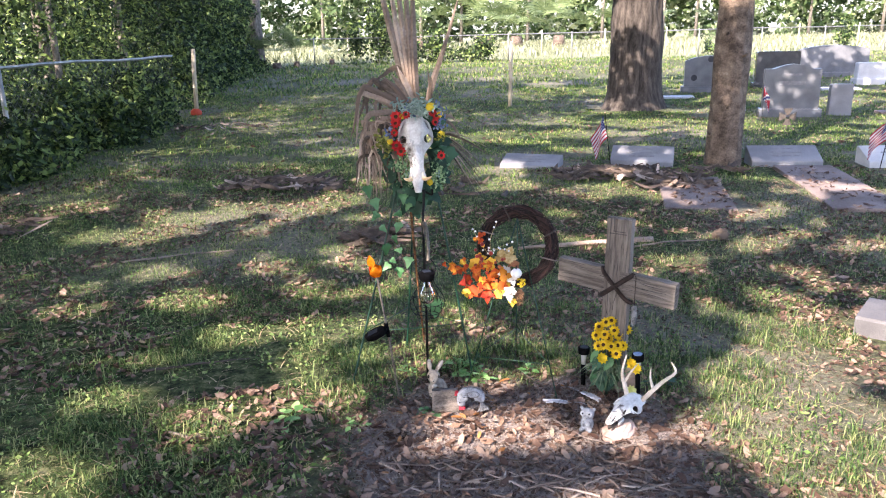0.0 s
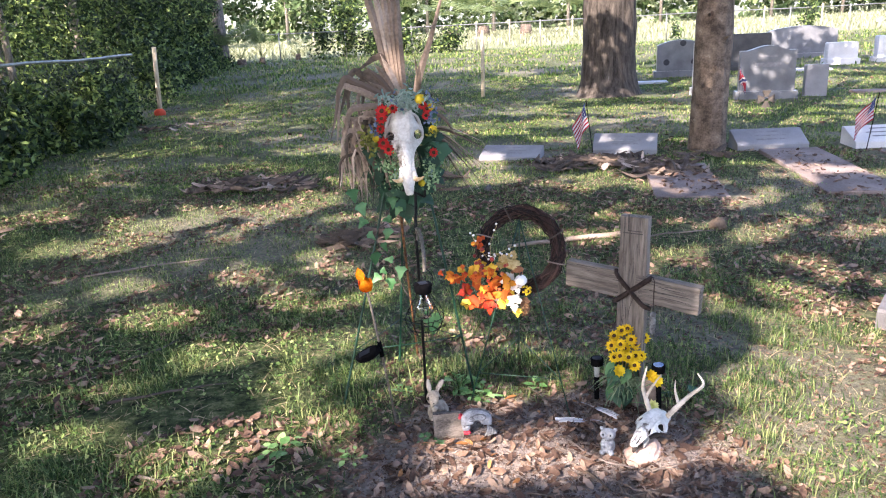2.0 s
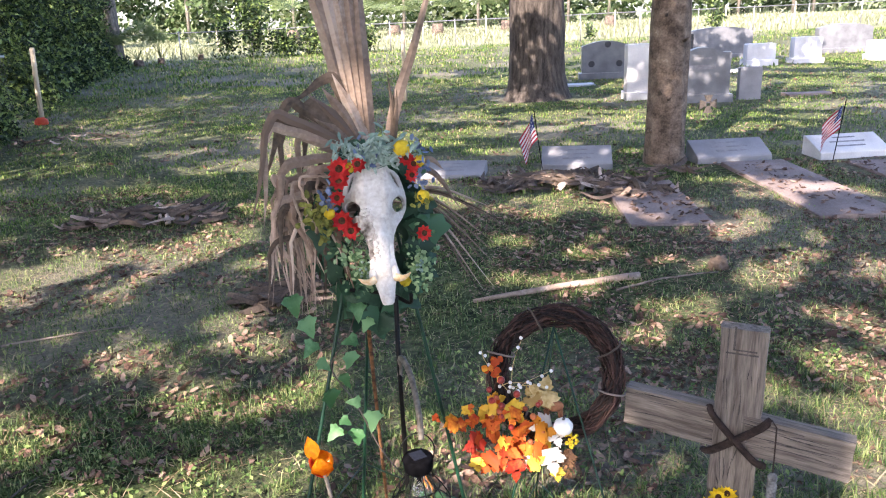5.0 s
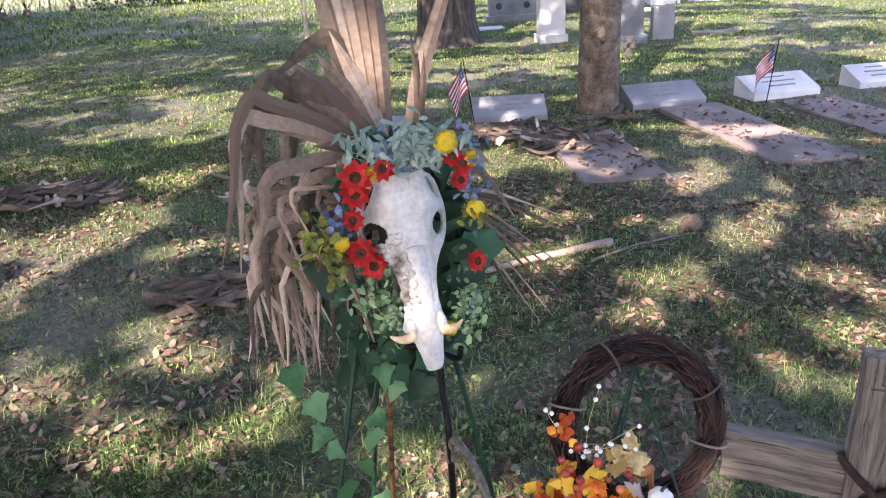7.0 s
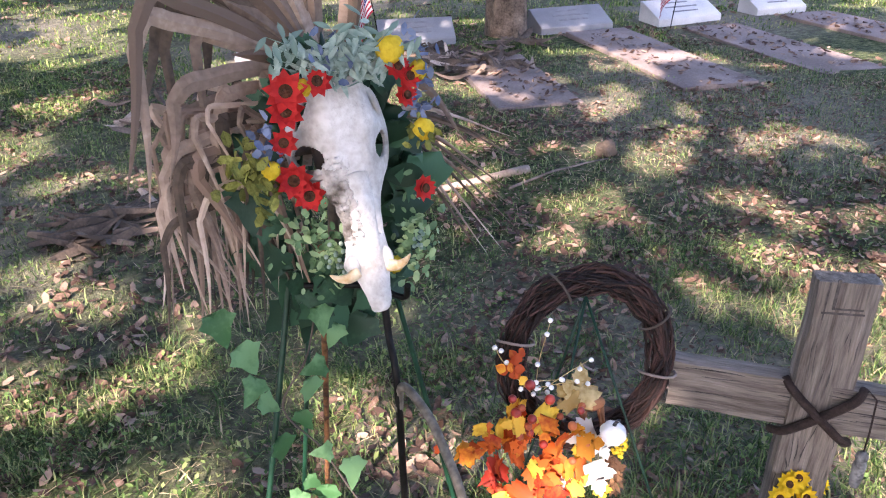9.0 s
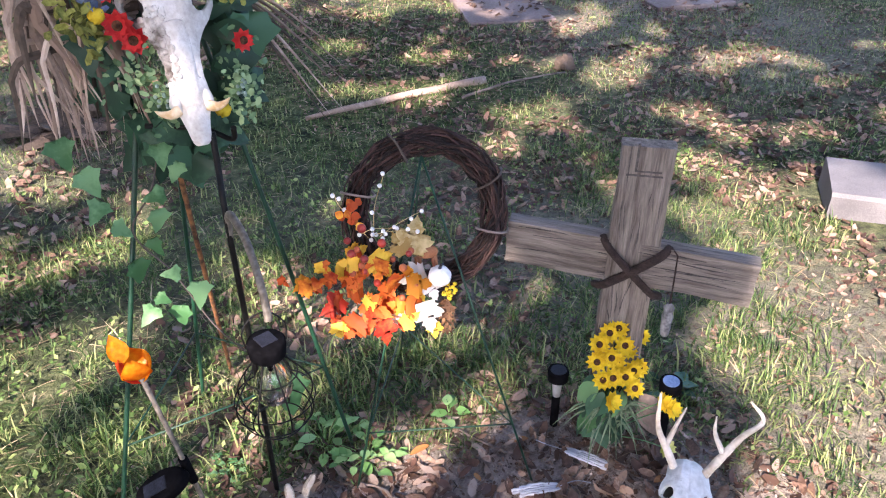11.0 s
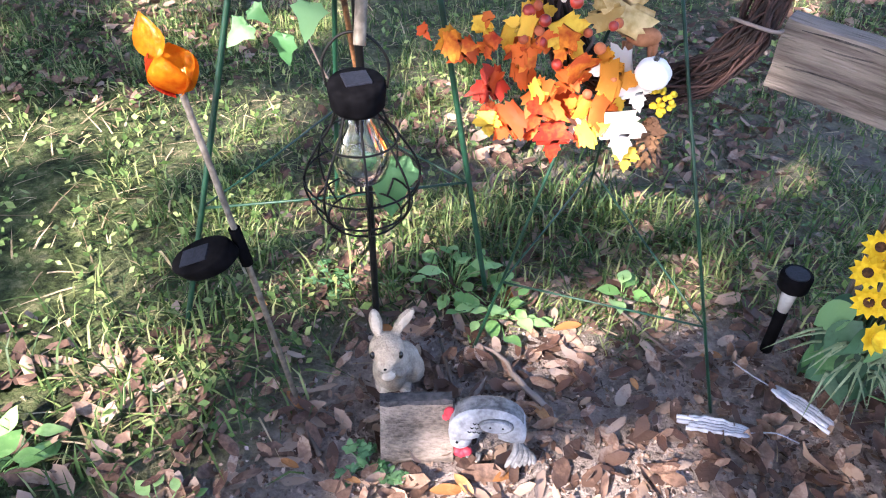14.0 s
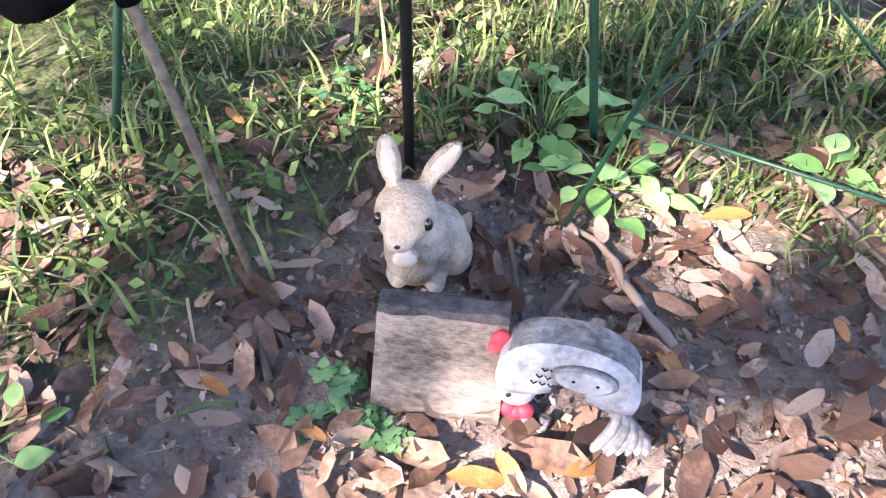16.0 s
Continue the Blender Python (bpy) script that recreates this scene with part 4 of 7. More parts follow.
M_BERRYR = mat("red_berry", (.22, .015, .012), (.42, .04, .02), 30, .3, .05, spec=.6)
M_BERRYO = mat("orange_berry", (.34, .075, .03), (.55, .17, .06), 30, .5, .1, rand=.6)
M_BERRYW = mat("white_berry", (.70, .68, .64), (.86, .84, .80), 30, .5, .1)
M_BERRYK = mat("black_berry", (.012, .012, .016), (.03, .03, .04), 30, .25, .05, spec=.6)
M_PUMPK = mat("white_pumpkin", (.74, .72, .67), (.86, .85, .81), 12, .55, .1)
M_CONE = mat("brown_cone", (.10, .05, .025), (.28, .15, .07), 40, .8, .4, island=.6)
M_DEER = mat("brown_deer_figure", (.22, .085, .035), (.36, .16, .075), 30, .7, .15)
M_TWIG = mat("dead_twig", (.075, .06, .05), (.21, .17, .145), 20, .9, .4, rand=.7)
M_RABBIT = mat("painted_resin_rabbit", (.18, .15, .115), (.37, .32, .255), 45, .75, .6, fine=320, c3=(.45, .40, .325))
M_RABCREAM = mat("cream_resin", (.38, .33, .265), (.50, .44, .36), 30, .7, .3)
M_EYE = mat("glossy_black_eye", (.006, .006, .006), (.012, .012, .012), 10, .12, 0, spec=.6)
M_WHITEP = mat("chipped_white_paint", (.16, .165, .175), (.38, .39, .41), 26, .55, .3, fine=140)
M_GREYP = mat("worn_grey_paint", (.07, .07, .07), (.24, .24, .24), 36, .85, .5, fine=140)
M_REDPT = mat("red_enamel", (.36, .025, .04), (.50, .05, .07), 30, .5, .15)
M_PIG = mat("grey_cast_stone", (.15, .165, .19), (.29, .31, .34), 40, .85, .4, fine=200)
M_BLOCK = mat("weathered_log_face", (.07, .058, .046), (.30, .245, .195), 26, .95, 1.0, fine=240, stretch=(.5, 1, 1), c3=(.26, .225, .19))
M_WOODDK = mat("dark_wood", (.03, .028, .027), (.10, .09, .085), 30, .9, .5)
M_ROCK = mat("pinkish_stone", (.36, .24, .19), (.56, .42, .35), 9, .9, .5, fine=90)
M_FLAGR = mat("flag_red", (.26, .02, .035), (.36, .035, .05), 20, .8, 0, trans=.3)
M_FLAGW = mat("flag_white", (.48, .46, .46), (.60, .58, .58), 20, .8, 0, trans=.3)
M_FLAGB = mat("flag_blue", (.03, .04, .12), (.05, .06, .17), 20, .8, 0, trans=.3)
M_IRON = mat("bronzed_iron", (.05, .04, .035), (.13, .11, .09), 30, .6, .2, metal=.4)
M_WEED = mat("weed_leaf", (.13, .28, .08), (.28, .46, .17), 40, .5, .15, rand=.6, trans=.3)
M_SPRIG = mat("white_dried_sprig", (.34, .355, .39), (.54, .55, .58), 90, .9, .5, island=.4)
M_BLUEG = mat("blue_green_strap_leaf", (.12, .175, .095), (.28, .35, .22), 30, .6, .1, island=.7, trans=.2)


def glass(name, color, rough=.05, alpha_mix=None):
    m = bpy.data.materials.new(name)
    m.use_nodes = True
    b = m.node_tree.nodes["Principled BSDF"]
    b.inputs["Base Color"].default_value = (*color, 1)
    b.inputs["Roughness"].default_value, b.inputs["IOR"].default_value = rough, 1.4
    b.inputs["Transmission Weight"].default_value = 1.0
    return m


M_GLASS = glass("clear_bulb_glass", (.92, .96, .95))
M_AMBER = mat("amber_moulded_plastic", (.72, .22, .005), (.90, .46, .01), 30, .25, .3, trans=.45, spec=.5)
M_AMBERR = mat("red_moulded_plastic", (.55, .04, .02), (.75, .14, .03), 30, .25, .3, trans=.4, spec=.5)


def leaf_shape(kind, n=7):
    """Outline of a leaf of length 1 along +y, half of it mirrored: a list of (x, y)."""
    if kind == "oval":
        return [(.30 * math.sin(math.pi * (k / n) ** .85), k / n) for k in range(n + 1)]
    if kind == "ivy":
        return [(0, .12), (.12, -.03), (.32, -.09), (.40, .08), (.57, .20), (.42, .34), (.30, .47), (.20, .74), (0, 1.0)]
    if kind == "maple":
        return [(0, .05), (.10, .03), (.22, -.05), (.36, -.09), (.33, .02), (.44, .09), (.35, .15), (.49, .24), (.57, .40), (.46, .40), (.43, .51), (.33, .44), (.20, .40), (.20, .53), (.26, .66), (.18, .68), (.15, .82), (.08, .85), (0, 1.0)]
    return [(0, 0), (.12, .35), (.14, .6), (0, 1.0)]


def leaf_bm(kind, size, cup=.18, bend=.25, bm=None, m=None, mi=0):
    """A thin leaf with a folded midrib, bent along its length."""
    bm = bm or bmesh.new()
    half = leaf_shape(kind)
    m = m or Matrix()
    def put(x, y):
        z = cup * abs(x) - bend * y * y + .03 * math.sin(9 * y + 4 * x)
        return bm.verts.new(m @ (Vector((x, y, z)) * size))
    mid = [put(0, y) for _, y in half]
    for s in (1, -1):
        side = [put(s * x, y) if x > 1e-4 else None for x, y in half]
        for k in range(len(half) - 1):
            a = [mid[k], mid[k + 1]] + [v for v in (side[k + 1], side[k]) if v]
            if len(a) >= 3:
                f = bm.faces.new(a if s > 0 else a[::-1])
                f.material_index, f.smooth = mi, True
    return bm


def facing(at, direction, roll=0.0):
    """Matrix with +z along the direction."""
    d = Vector(direction).normalized()
    return Matrix.Translation(at) @ d.to_track_quat("Z", "Y").to_matrix().to_4x4() @ pose(0, 0, 0, 0, 0, roll)


def strip(bm, pts, width, mi=0, fold=.25, up=(0, -1, .2)):
    """A pleated ribbon along points, tapering to its tip."""
    pts = [Vector(p) for p in pts]
    n = len(pts)
    rows = []
    for i, p in enumerate(pts):
        d = (pts[min(i + 1, n - 1)] - pts[max(i - 1, 0)]).normalized()
        s = d.cross(Vector(up)).normalized()
        q = s.cross(d)
        t = i / (n - 1)
        w = width * min(1, .55 + 1.6 * t) * max(.04, 1 - t ** 2.2)
        rows.append([bm.verts.new(p - s * w / 2), bm.verts.new(p + q * w * fold), bm.verts.new(p + s * w / 2)])
    for a, b in zip(rows, rows[1:]):
        for k in (0, 1):
            f = bm.faces.new((a[k], a[k + 1], b[k + 1], b[k]))
            f.material_index = mi


def flower(bm, at, direction, r, petals, width, mi=0, cup=.25, layers=1):
    m = facing(at, direction)
    for L in range(layers):
        for k in range(petals):
            a = 360 * (k + .5 * L) / petals
            leaf_bm("petal", r * (1 - .18 * L), cup * 1.0, -.12 - .2 * L, bm, m @ pose(0, 0, .004 * L, 8 + 14 * L, 0, a) @ Matrix.Diagonal((width, 1, 1, 1)), mi)
    bmesh.ops.pointmerge(bm, verts=[v for v in bm.verts if (v.co - Vector(at)).length < .0055], merge_co=Vector(at))


def disc(bm, at, direction, r, h, mi=0, n=12):
    m = facing(at, direction)
    loft(bm, [[m @ Vector((r * s * math.cos(2 * math.pi * k / n), r * s * math.sin(2 * math.pi * k / n), z)) for k in range(n)] for s, z in ((1, 0), (1.02, h * .5), (.8, h * .9), (.4, h))], mi)


rnd = random.Random(4)

# ---- the timber cross ----
CB, CT = Vector((.706, 2.688, gz(.706, 2.688))), Vector((.720, 2.692, .773))
CROSS = thing("wooden_cross", CB, "weathered rough timber cross lashed with dark cord", "cross")


def timber(bm, w, d, l, seed, cuts=14):
    """A rough sawn board along z, from 0 to l."""
    rings = []
    for j in range(cuts + 1):
        z = l * j / cuts
        ring = []
        for sx, sy in ((-1, -1), (-.33, -1), (.33, -1), (1, -1), (1, 0), (1, 1), (0, 1), (-1, 1), (-1, 0)):
            k = .0035
            nx, ny = noise.noise(Vector((z * 9, sx * 3, seed))), noise.noise(Vector((z * 9, sy * 3, seed + 5)))
            ring.append((sx * (w / 2 - (.002 if abs(sx) == 1 == abs(sy) else 0)) + k * nx, sy * d / 2 + k * ny, z + .006 * noise.noise(Vector((sx, sy, seed))) * (j in (0, cuts))))
        rings.append(ring)
    loft(bm, rings)
    for f in bm.faces:
        f.smooth = False
    bmesh.ops.recalc_face_normals(bm, faces=bm.faces)


up = (CT - CB)
length = up.length + .02
zax = up.normalized()
xax = Vector((.104, -.066, 0)).normalized()
yax = zax.cross(xax).normalized()
xax = yax.cross(zax)
UPM = Matrix((xax, yax, zax)).transposed().to_4x4()
bm = bmesh.new()
timber(bm, .107, .042, length + .04, 1, 22)
ob = part("upright", bm, M_WOOD, CROSS, "thick grey-brown board with split grain")
ob.matrix_local = UPM @ Matrix.Translation((0, -.008, -.04))
AL, AR = Vector((.500, 2.85, .538)), Vector((.912, 2.53, .511))
aim = (AR - AL).normalized()
az = Vector((0, 0, 1))
ay = az.cross(aim).normalized()
az = aim.cross(ay)
bm = bmesh.new()
timber(bm, .106, .040, (AR - AL).length, 7, 20)
for v in bm.verts:
    v.co = Vector((v.co.z, v.co.y, v.co.x))
bmesh.ops.recalc_face_normals(bm, faces=bm.faces)
ob = part("crossbeam", bm, M_WOODH, CROSS, "weathered board with cracked end")
ob.matrix_local = Matrix.Translation(AL - CB) @ Matrix((aim, ay, az)).transposed().to_4x4()
CC = Vector((.708, 2.676, .512)) - CB
for s in (1, -1):
    bm = bmesh.new()
    p = [CC - aim * .070 + az * .062 * s + ay * .0, CC - aim * .05 + az * .045 * s - ay * .022, CC - ay * .026, CC + aim * .05 - az * .045 * s - ay * .022, CC + aim * .070 - az * .062 * s + ay * .0]
    tube(bm, curve_pts(p, 6), .0105, 8, flat=.8)
    part("lashing", bm, M_ROPE, CROSS, "dark brown cord tied crosswise")
for d_ in (-.09, .092):
    bm = bmesh.new()
    box(bm, (.034, .012, .003), CC + aim * d_ + az * .0555 + ay * .004, Matrix((aim, ay, az)).transposed().to_4x4())
    part("clip", bm, M_WHITEP, CROSS, "small white clip")
for dx, dz, w, h in ((-.002, .697, .072, .0035), (.004, .706, .052, .003), (-.020, .735, .005, .058), (-.034, .72, .0025, .075)):
    bm = bmesh.new()
    box(bm, (w, .003, h), UPM @ Vector((dx, -.0295, dz)), UPM)
    part("carved_groove", bm, M_WOODDK, CROSS)
cr = random.Random(8)
for k in range(22):
    bm = bmesh.new()
    h, x0, z0 = cr.uniform(.03, .13), cr.uniform(-.046, .046), cr.uniform(.12, .68)
    tube(bm, [UPM @ Vector((x0 + .004 * math.sin(3 * q + k), -.0285, z0 + h * q)) for q in (0, .3, .6, 1)], [.0004, cr.uniform(.0009, .0022), cr.uniform(.0008, .0018), .0004], 5)
    part("crack", bm, M_WOODDK, CROSS)
ARM = Matrix((aim, ay, az)).transposed().to_4x4()
for k in range(22):
    bm = bmesh.new()
    h, x0, z0 = cr.uniform(.04, .16), cr.uniform(.01, .40), cr.uniform(-.045, .045)
    tube(bm, [(AL - CB) + ARM @ Vector((x0 + h * q, -.0200, z0 + .003 * math.sin(3 * q + k))) for q in (0, .3, .6, 1)], [.0004, cr.uniform(.0008, .0018), cr.uniform(.0008, .0016), .0004], 5)
    part("crack", bm, M_WOODDK, CROSS)
CHARM = thing("hanging_charm", (.764, 2.600, .415), "small grey woven charm hanging from the cross on a cord", "charm")
bm = bmesh.new()
tube(bm, [(.004, .03, .158), (.003, .006, .150), (0, .0, .08), (0, 0, .03)], .0018, 5)
part("cord", bm, M_ROPE, CHARM)
bm = bmesh.new()
loft(bm, [[(r * math.cos(a), r * math.sin(a), z) for a in (k * .785 for k in range(8))] for z, r in ((.034, .005), (.024, .012), (.012, .010), (0, .013), (-.018, .011), (-.03, .0115), (-.05, .009), (-.056, .003))])
part("pouch", bm, M_GREYP, CHARM, "greyish woven pouch", True)

# ---- the tall easel ----
APEX = Vector((-.112, 2.985, 1.27))
EAS = thing("display_easel", (-.15, 2.9, gz(-.15, 2.9)), "green wire display easel holding a skull and flowers", "easel")
O = Vector(EAS.location)
LEGS = (Vector((-.435, 2.76, .0)), Vector((.112, 2.868, .0)), Vector((-.215, 3.2, -.02)))
for L in LEGS:
    bm = bmesh.new()
    tube(bm, curve_pts((L - O, (L * .5 + APEX * .5) - O + Vector((.004, 0, 0)), APEX - O), 8), .0048, 8)
    part("leg", bm, M_GREEN_MET, EAS)
for a, b in ((0, 1), (0, 2), (1, 2)):
    bm = bmesh.new()
    pa, pb = LEGS[a].lerp(APEX, .21) - O, LEGS[b].lerp(APEX, .21) - O
    tube(bm, [pa, (pa + pb) / 2 + Vector((0, 0, -.004)), pb], .0022, 6)
    part("brace", bm, M_GREEN_MET, EAS)
bm = bmesh.new()
tube(bm, curve_pts([Vector((-.19, 2.885, .90)) - O, Vector((-.10, 2.86, .89)) - O, Vector((-.055, 2.83, .875)) - O, Vector((-.05, 2.82, .90)) - O], 6), .005, 8)
part("support_hook", bm, M_BLACK_MET, EAS)

# ---- skull ----
SK = thing("boar_skull", (-.106, 2.776, .899), "bleached white boar skull with tusks hung among flowers", "skull")
SK.rotation_euler = (radians(-17), radians(-2), radians(2))
WIDTHS = ((0, .004), (.004, .0080), (.012, .0112), (.03, .0150), (.045, .019), (.056, .027), (.066, .0310), (.082, .0265), (.105, .0235), (.135, .0245), (.155, .029), (.172, .037), (.19, .053), (.21, .066), (.235, .070), (.252, .067), (.272, .062), (.288, .056), (.298, .047), (.304, .034), (.318, .028), (.334, .027), (.338, .025))
ZW, WW = [p[0] for p in WIDTHS], [p[1] for p in WIDTHS]


def skull_front(u, z):
    """A point of the skull's front: u across from -1 to 1, z from the snout's tip up."""
    w = float(np.interp(z, ZW, WW))
    x = u * w
    core = float(np.interp(z, [0, .1, .16, .2, .25, .29, .338], [.014, .017, .022, .034, .040, .036, .034]))
    out = max(0.0, abs(x) - core * .55)
    y = .62 * out + 13 * out * out - .005 * math.exp(-(x / .010) ** 2) * (z < .19) - .005 * math.exp(-((abs(x) - .036) / .008) ** 2 - ((z - .262) / .016) ** 2)
    y += .010 * max(0.0, (.02 - z) / .02) ** 2 + .010 * max(0.0, (z - .315) / .023) ** 2 + .005 * math.sin(z * 20)
    # the brow bulges, and a shallow groove runs down each side of the nose
    y -= .005 * math.exp(-(x / .03) ** 2 - ((z - .285) / .03) ** 2)
    y += .0028 * math.exp(-((abs(x) - .015) / .004) ** 2) * (.10 < z < .20)
    # the hollow behind each cheek arch
    y += .007 * math.exp(-((abs(x) - .045 + .45 * (z - .275)) / .0075) ** 2 - ((z - .275) / .018) ** 2)
    y += .0011 * noise.noise(Vector((x * 60, z * 60, 1)))
    if x < -.008 and .095 < z < .215:
        y += .0034 * noise.fractal(Vector((x * 150, z * 150, 4)), 1, 2, 4)
    return Vector((x, y, z))


def hollow(p):
    ax = abs(p.x)
    orbit = ((ax - .0475 - .18 * (p.z - .222)) / .0155) ** 2 + ((p.z - .222) / .0180) ** 2
    slit = ((ax - .0475 + .45 * (p.z - .275)) / .0042) ** 2 + ((p.z - .277) / .019) ** 2
    return orbit < 1 or slit < 1


bm = bmesh.new()
NU, NZ = 84, 170
grid = [[bm.verts.new(skull_front(2 * i / NU - 1, .338 * j / NZ)) for i in range(NU + 1)] for j in range(NZ + 1)]
for j in range(NZ):
    for i in range(NU):
        q = (grid[j][i], grid[j][i + 1], grid[j + 1][i + 1], grid[j + 1][i])
        if hollow(sum((v.co for v in q), Vector()) / 4):
            continue
        f = bm.faces.new(q)
        c = f.calc_center_median()
        f.material_index = 1 if (c.x < -.012 + .008 * noise.noise(c * 55) and .10 < c.z + .012 * noise.noise(c * 40) < .205) else 0
bmesh.ops.delete(bm, geom=[v for v in bm.verts if not v.link_faces], context="VERTS")
bmesh.ops.smooth_vert(bm, verts=[v for v in bm.verts if v.is_boundary], factor=.5, use_axis_x=True, use_axis_y=True, use_axis_z=True)
bmesh.ops.solidify(bm, geom=bm.faces[:], thickness=-.007)
bmesh.ops.recalc_face_normals(bm, faces=bm.faces)
part("cranium", bm, [M_BONE, M_BONED], SK, "long white cranium with weathered cheek", True)
# core behind the sockets, with their shade put into its colour
bm = bmesh.new()
loft(bm, [[(w * .8 * math.cos(a), .040 + .022 * math.sin(a), z) for a in (2 * math.pi * k / 16 for k in range(16))] for z, w in ((.02, .012), (.08, .022), (.15, .028), (.2, .050), (.25, .054), (.29, .036), (.328, .030))])
part("inner_bone", bm, M_HOLLOW, SK, "dark core painted as shade in the skull hollows", True)
for s in (1, -1):
    bm = bmesh.new()
    ball(bm, .0120, (s * .024, .009, .066), (.85, .9, 1.5), None, 14, 9)
    part("tusk_root", bm, M_BONE, SK)
    bm = bmesh.new()
    p = curve_pts(((s * .022, .006, .058), (s * .036, .004, .053), (s * .050, .006, .056), (s * .060, .009, .063)), 5)
    tube(bm, p, [.0112 * (1 - i / (len(p) - 1)) ** .75 + .0008 for i in range(len(p))], 9, flat=.75)
    part("tusk", bm, M_TUSK, SK, "short yellowed tusk", True)
# pores are dark spots that paint the shade inside small holes
for x, z in ((-.014, .115), (.013, .165), (-.012, .20), (.012, .203)):
    bm = bmesh.new()
    ball(bm, .0022, (x, .0015 if z < .15 else -.001, z), (1, .5, 1.3), None, 8, 5)
    part("bone_pore", bm, M_HOLLOW, SK)

SUTURES = [[(u * .03, .281 - .012 * math.cos(u * 1.5) + .002 * math.sin(9 * u)) for u in (q / 8 - 1 for q in range(17))]]
for s in (1, -1):
    SUTURES.append([(s * (.010 + .002 * math.sin(q)), .03 + .16 * q / 12) for q in range(13)])
    SUTURES.append([(s * (.006 + .0006 * q), .004 + .003 * q) for q in range(8)])
    SUTURES.append([(s * (.024 + .0028 * q), .188 + .003 * q - .0004 * q * q) for q in range(8)])
for line in SUTURES:
    bm = bmesh.new()
    pts = []
    for x, z in line:
        w = float(np.interp(z, ZW, WW))
        pts.append(skull_front(max(-.97, min(.97, x / w)), z) + Vector((0, -.0001, 0)))
    tube(bm, pts, [.0004 + .0005 * abs(math.sin(1.7 * q)) for q in range(len(pts))], 5)
    part("bone_seam", bm, M_BONED, SK, "fine dark seam in the bone")
# nostrils painted as dark spots for the shade in them
for s in (1, -1):
    bm = bmesh.new()
    ball(bm, .005, skull_front(s * .42, .022) + Vector((0, .001, 0)), (.55, .5, 1.9), None, 10, 7)
    part("nostril", bm, M_HOLLOW, SK, "narrow dark spot painted as shade in the nostril")

# ---- dry palm fronds behind the skull ----
FAN = thing("dry_palm_leaf", (-.10, 2.99, 1.16), "large dried brown fan palm leaf with drooping blades", "dried palm leaf")
FO = Vector(FAN.location)


def blade(pts, w, material=M_FROND, name="leaf_blade", fold=.22):
    bm = bmesh.new()
    strip(bm, curve_pts([Vector(p) - FO for p in pts], 7), w, 0, fold)
    return part(name, bm, material, FAN)


for i, (x0, x1, top, w) in enumerate(((-.178, -.29, 1.90, .040), (-.162, -.235, 2.0, .034), (-.146, -.195, 2.0, .036), (-.131, -.155, 2.02, .036), (-.117, -.118, 1.96, .034))):
    blade(((x0 * .5 - .05, 3.0, 1.14), (x0, 2.99 - .006 * i, 1.40), ((x0 + x1) / 2, 3.0 + .004 * i, 1.64), (x1, 3.02, top)), w, fold=.4)
blade(((-.08, 2.99, 1.18), (-.045, 2.99, 1.32), (.01, 2.98, 1.47), (.09, 2.97, 1.72)), .030)
blade(((-.07, 2.985, 1.16), (-.055, 2.98, 1.28), (-.062, 2.975, 1.40)), .016, M_FRONDD)
blade(((-.06, 2.98, 1.2), (-.048, 2.97, 1.3), (-.043, 2.965, 1.36)), .014, M_FRONDD)


def bent(base, knee, tip, w, material=M_FROND, sag=.012):
    """A stiff blade, nearly straight to its bend and hanging from there."""
    base, knee, tip = Vector(base), Vector(knee), Vector(tip)
    over = knee.lerp(tip, .17) + Vector((-.010 - .3 * sag, 0, .0))
    pts = [base.lerp(knee, k / 6) + Vector((0, 0, sag * math.sin(math.pi * k / 6))) for k in range(5)] + curve_pts((base.lerp(knee, .84) + Vector((0, 0, .4 * sag)), knee, over), 4)[1:]
    pts += [over.lerp(tip, k / 8) + Vector((sag * .45 * math.sin(math.pi * k / 8), 0, 0)) for k in range(1, 9)]
    bm = bmesh.new()
    strip(bm, [p - FO for p in pts], w * 1.15, 0, .16)
    return part("leaf_blade", bm, material, FAN)


HUB = (-.115, 2.975, 1.19)
# broad stiff blades of the fan
for k, w in (((-.19, 2.965, 1.40), .040), ((-.247, 2.95, 1.358), .048), ((-.215, 2.96, 1.37), .046), ((-.278, 2.94, 1.33), .046), ((-.262, 2.94, 1.30), .042), ((-.285, 2.93, 1.262), .036), ((-.238, 2.93, 1.235), .036)):
    blade((HUB, Vector(HUB).lerp(Vector(k), .5) + Vector((.004, 0, .008)), k), w, M_FROND, fold=.4)
# blades that broke over
bent(HUB, (-.288, 2.93, 1.345), (-.368, 2.91, 1.16), .024, M_FRONDD)
bent(HUB, (-.243, 2.95, 1.335), (-.278, 2.94, 1.18), .029, M_FRONDD)
bent(HUB, (-.19, 2.97, 1.392), (-.30, 2.945, 1.335), .026, M_FRONDD)
bent(HUB, (-.322, 2.90, 1.323), (-.40, 2.88, 1.08), .022, M_FROND)
bent(HUB, (-.335, 2.90, 1.295), (-.375, 2.885, 1.06), .022, M_FROND)
bent(HUB, (-.301, 2.90, 1.21), (-.345, 2.89, 1.09), .024, M_FROND)
bent(HUB, (-.30, 2.92, 1.30), (-.335, 2.91, 1.02), .017, M_FRONDD)
bent(HUB, (-.262, 2.93, 1.29), (-.30, 2.92, 1.05), .018, M_FROND)
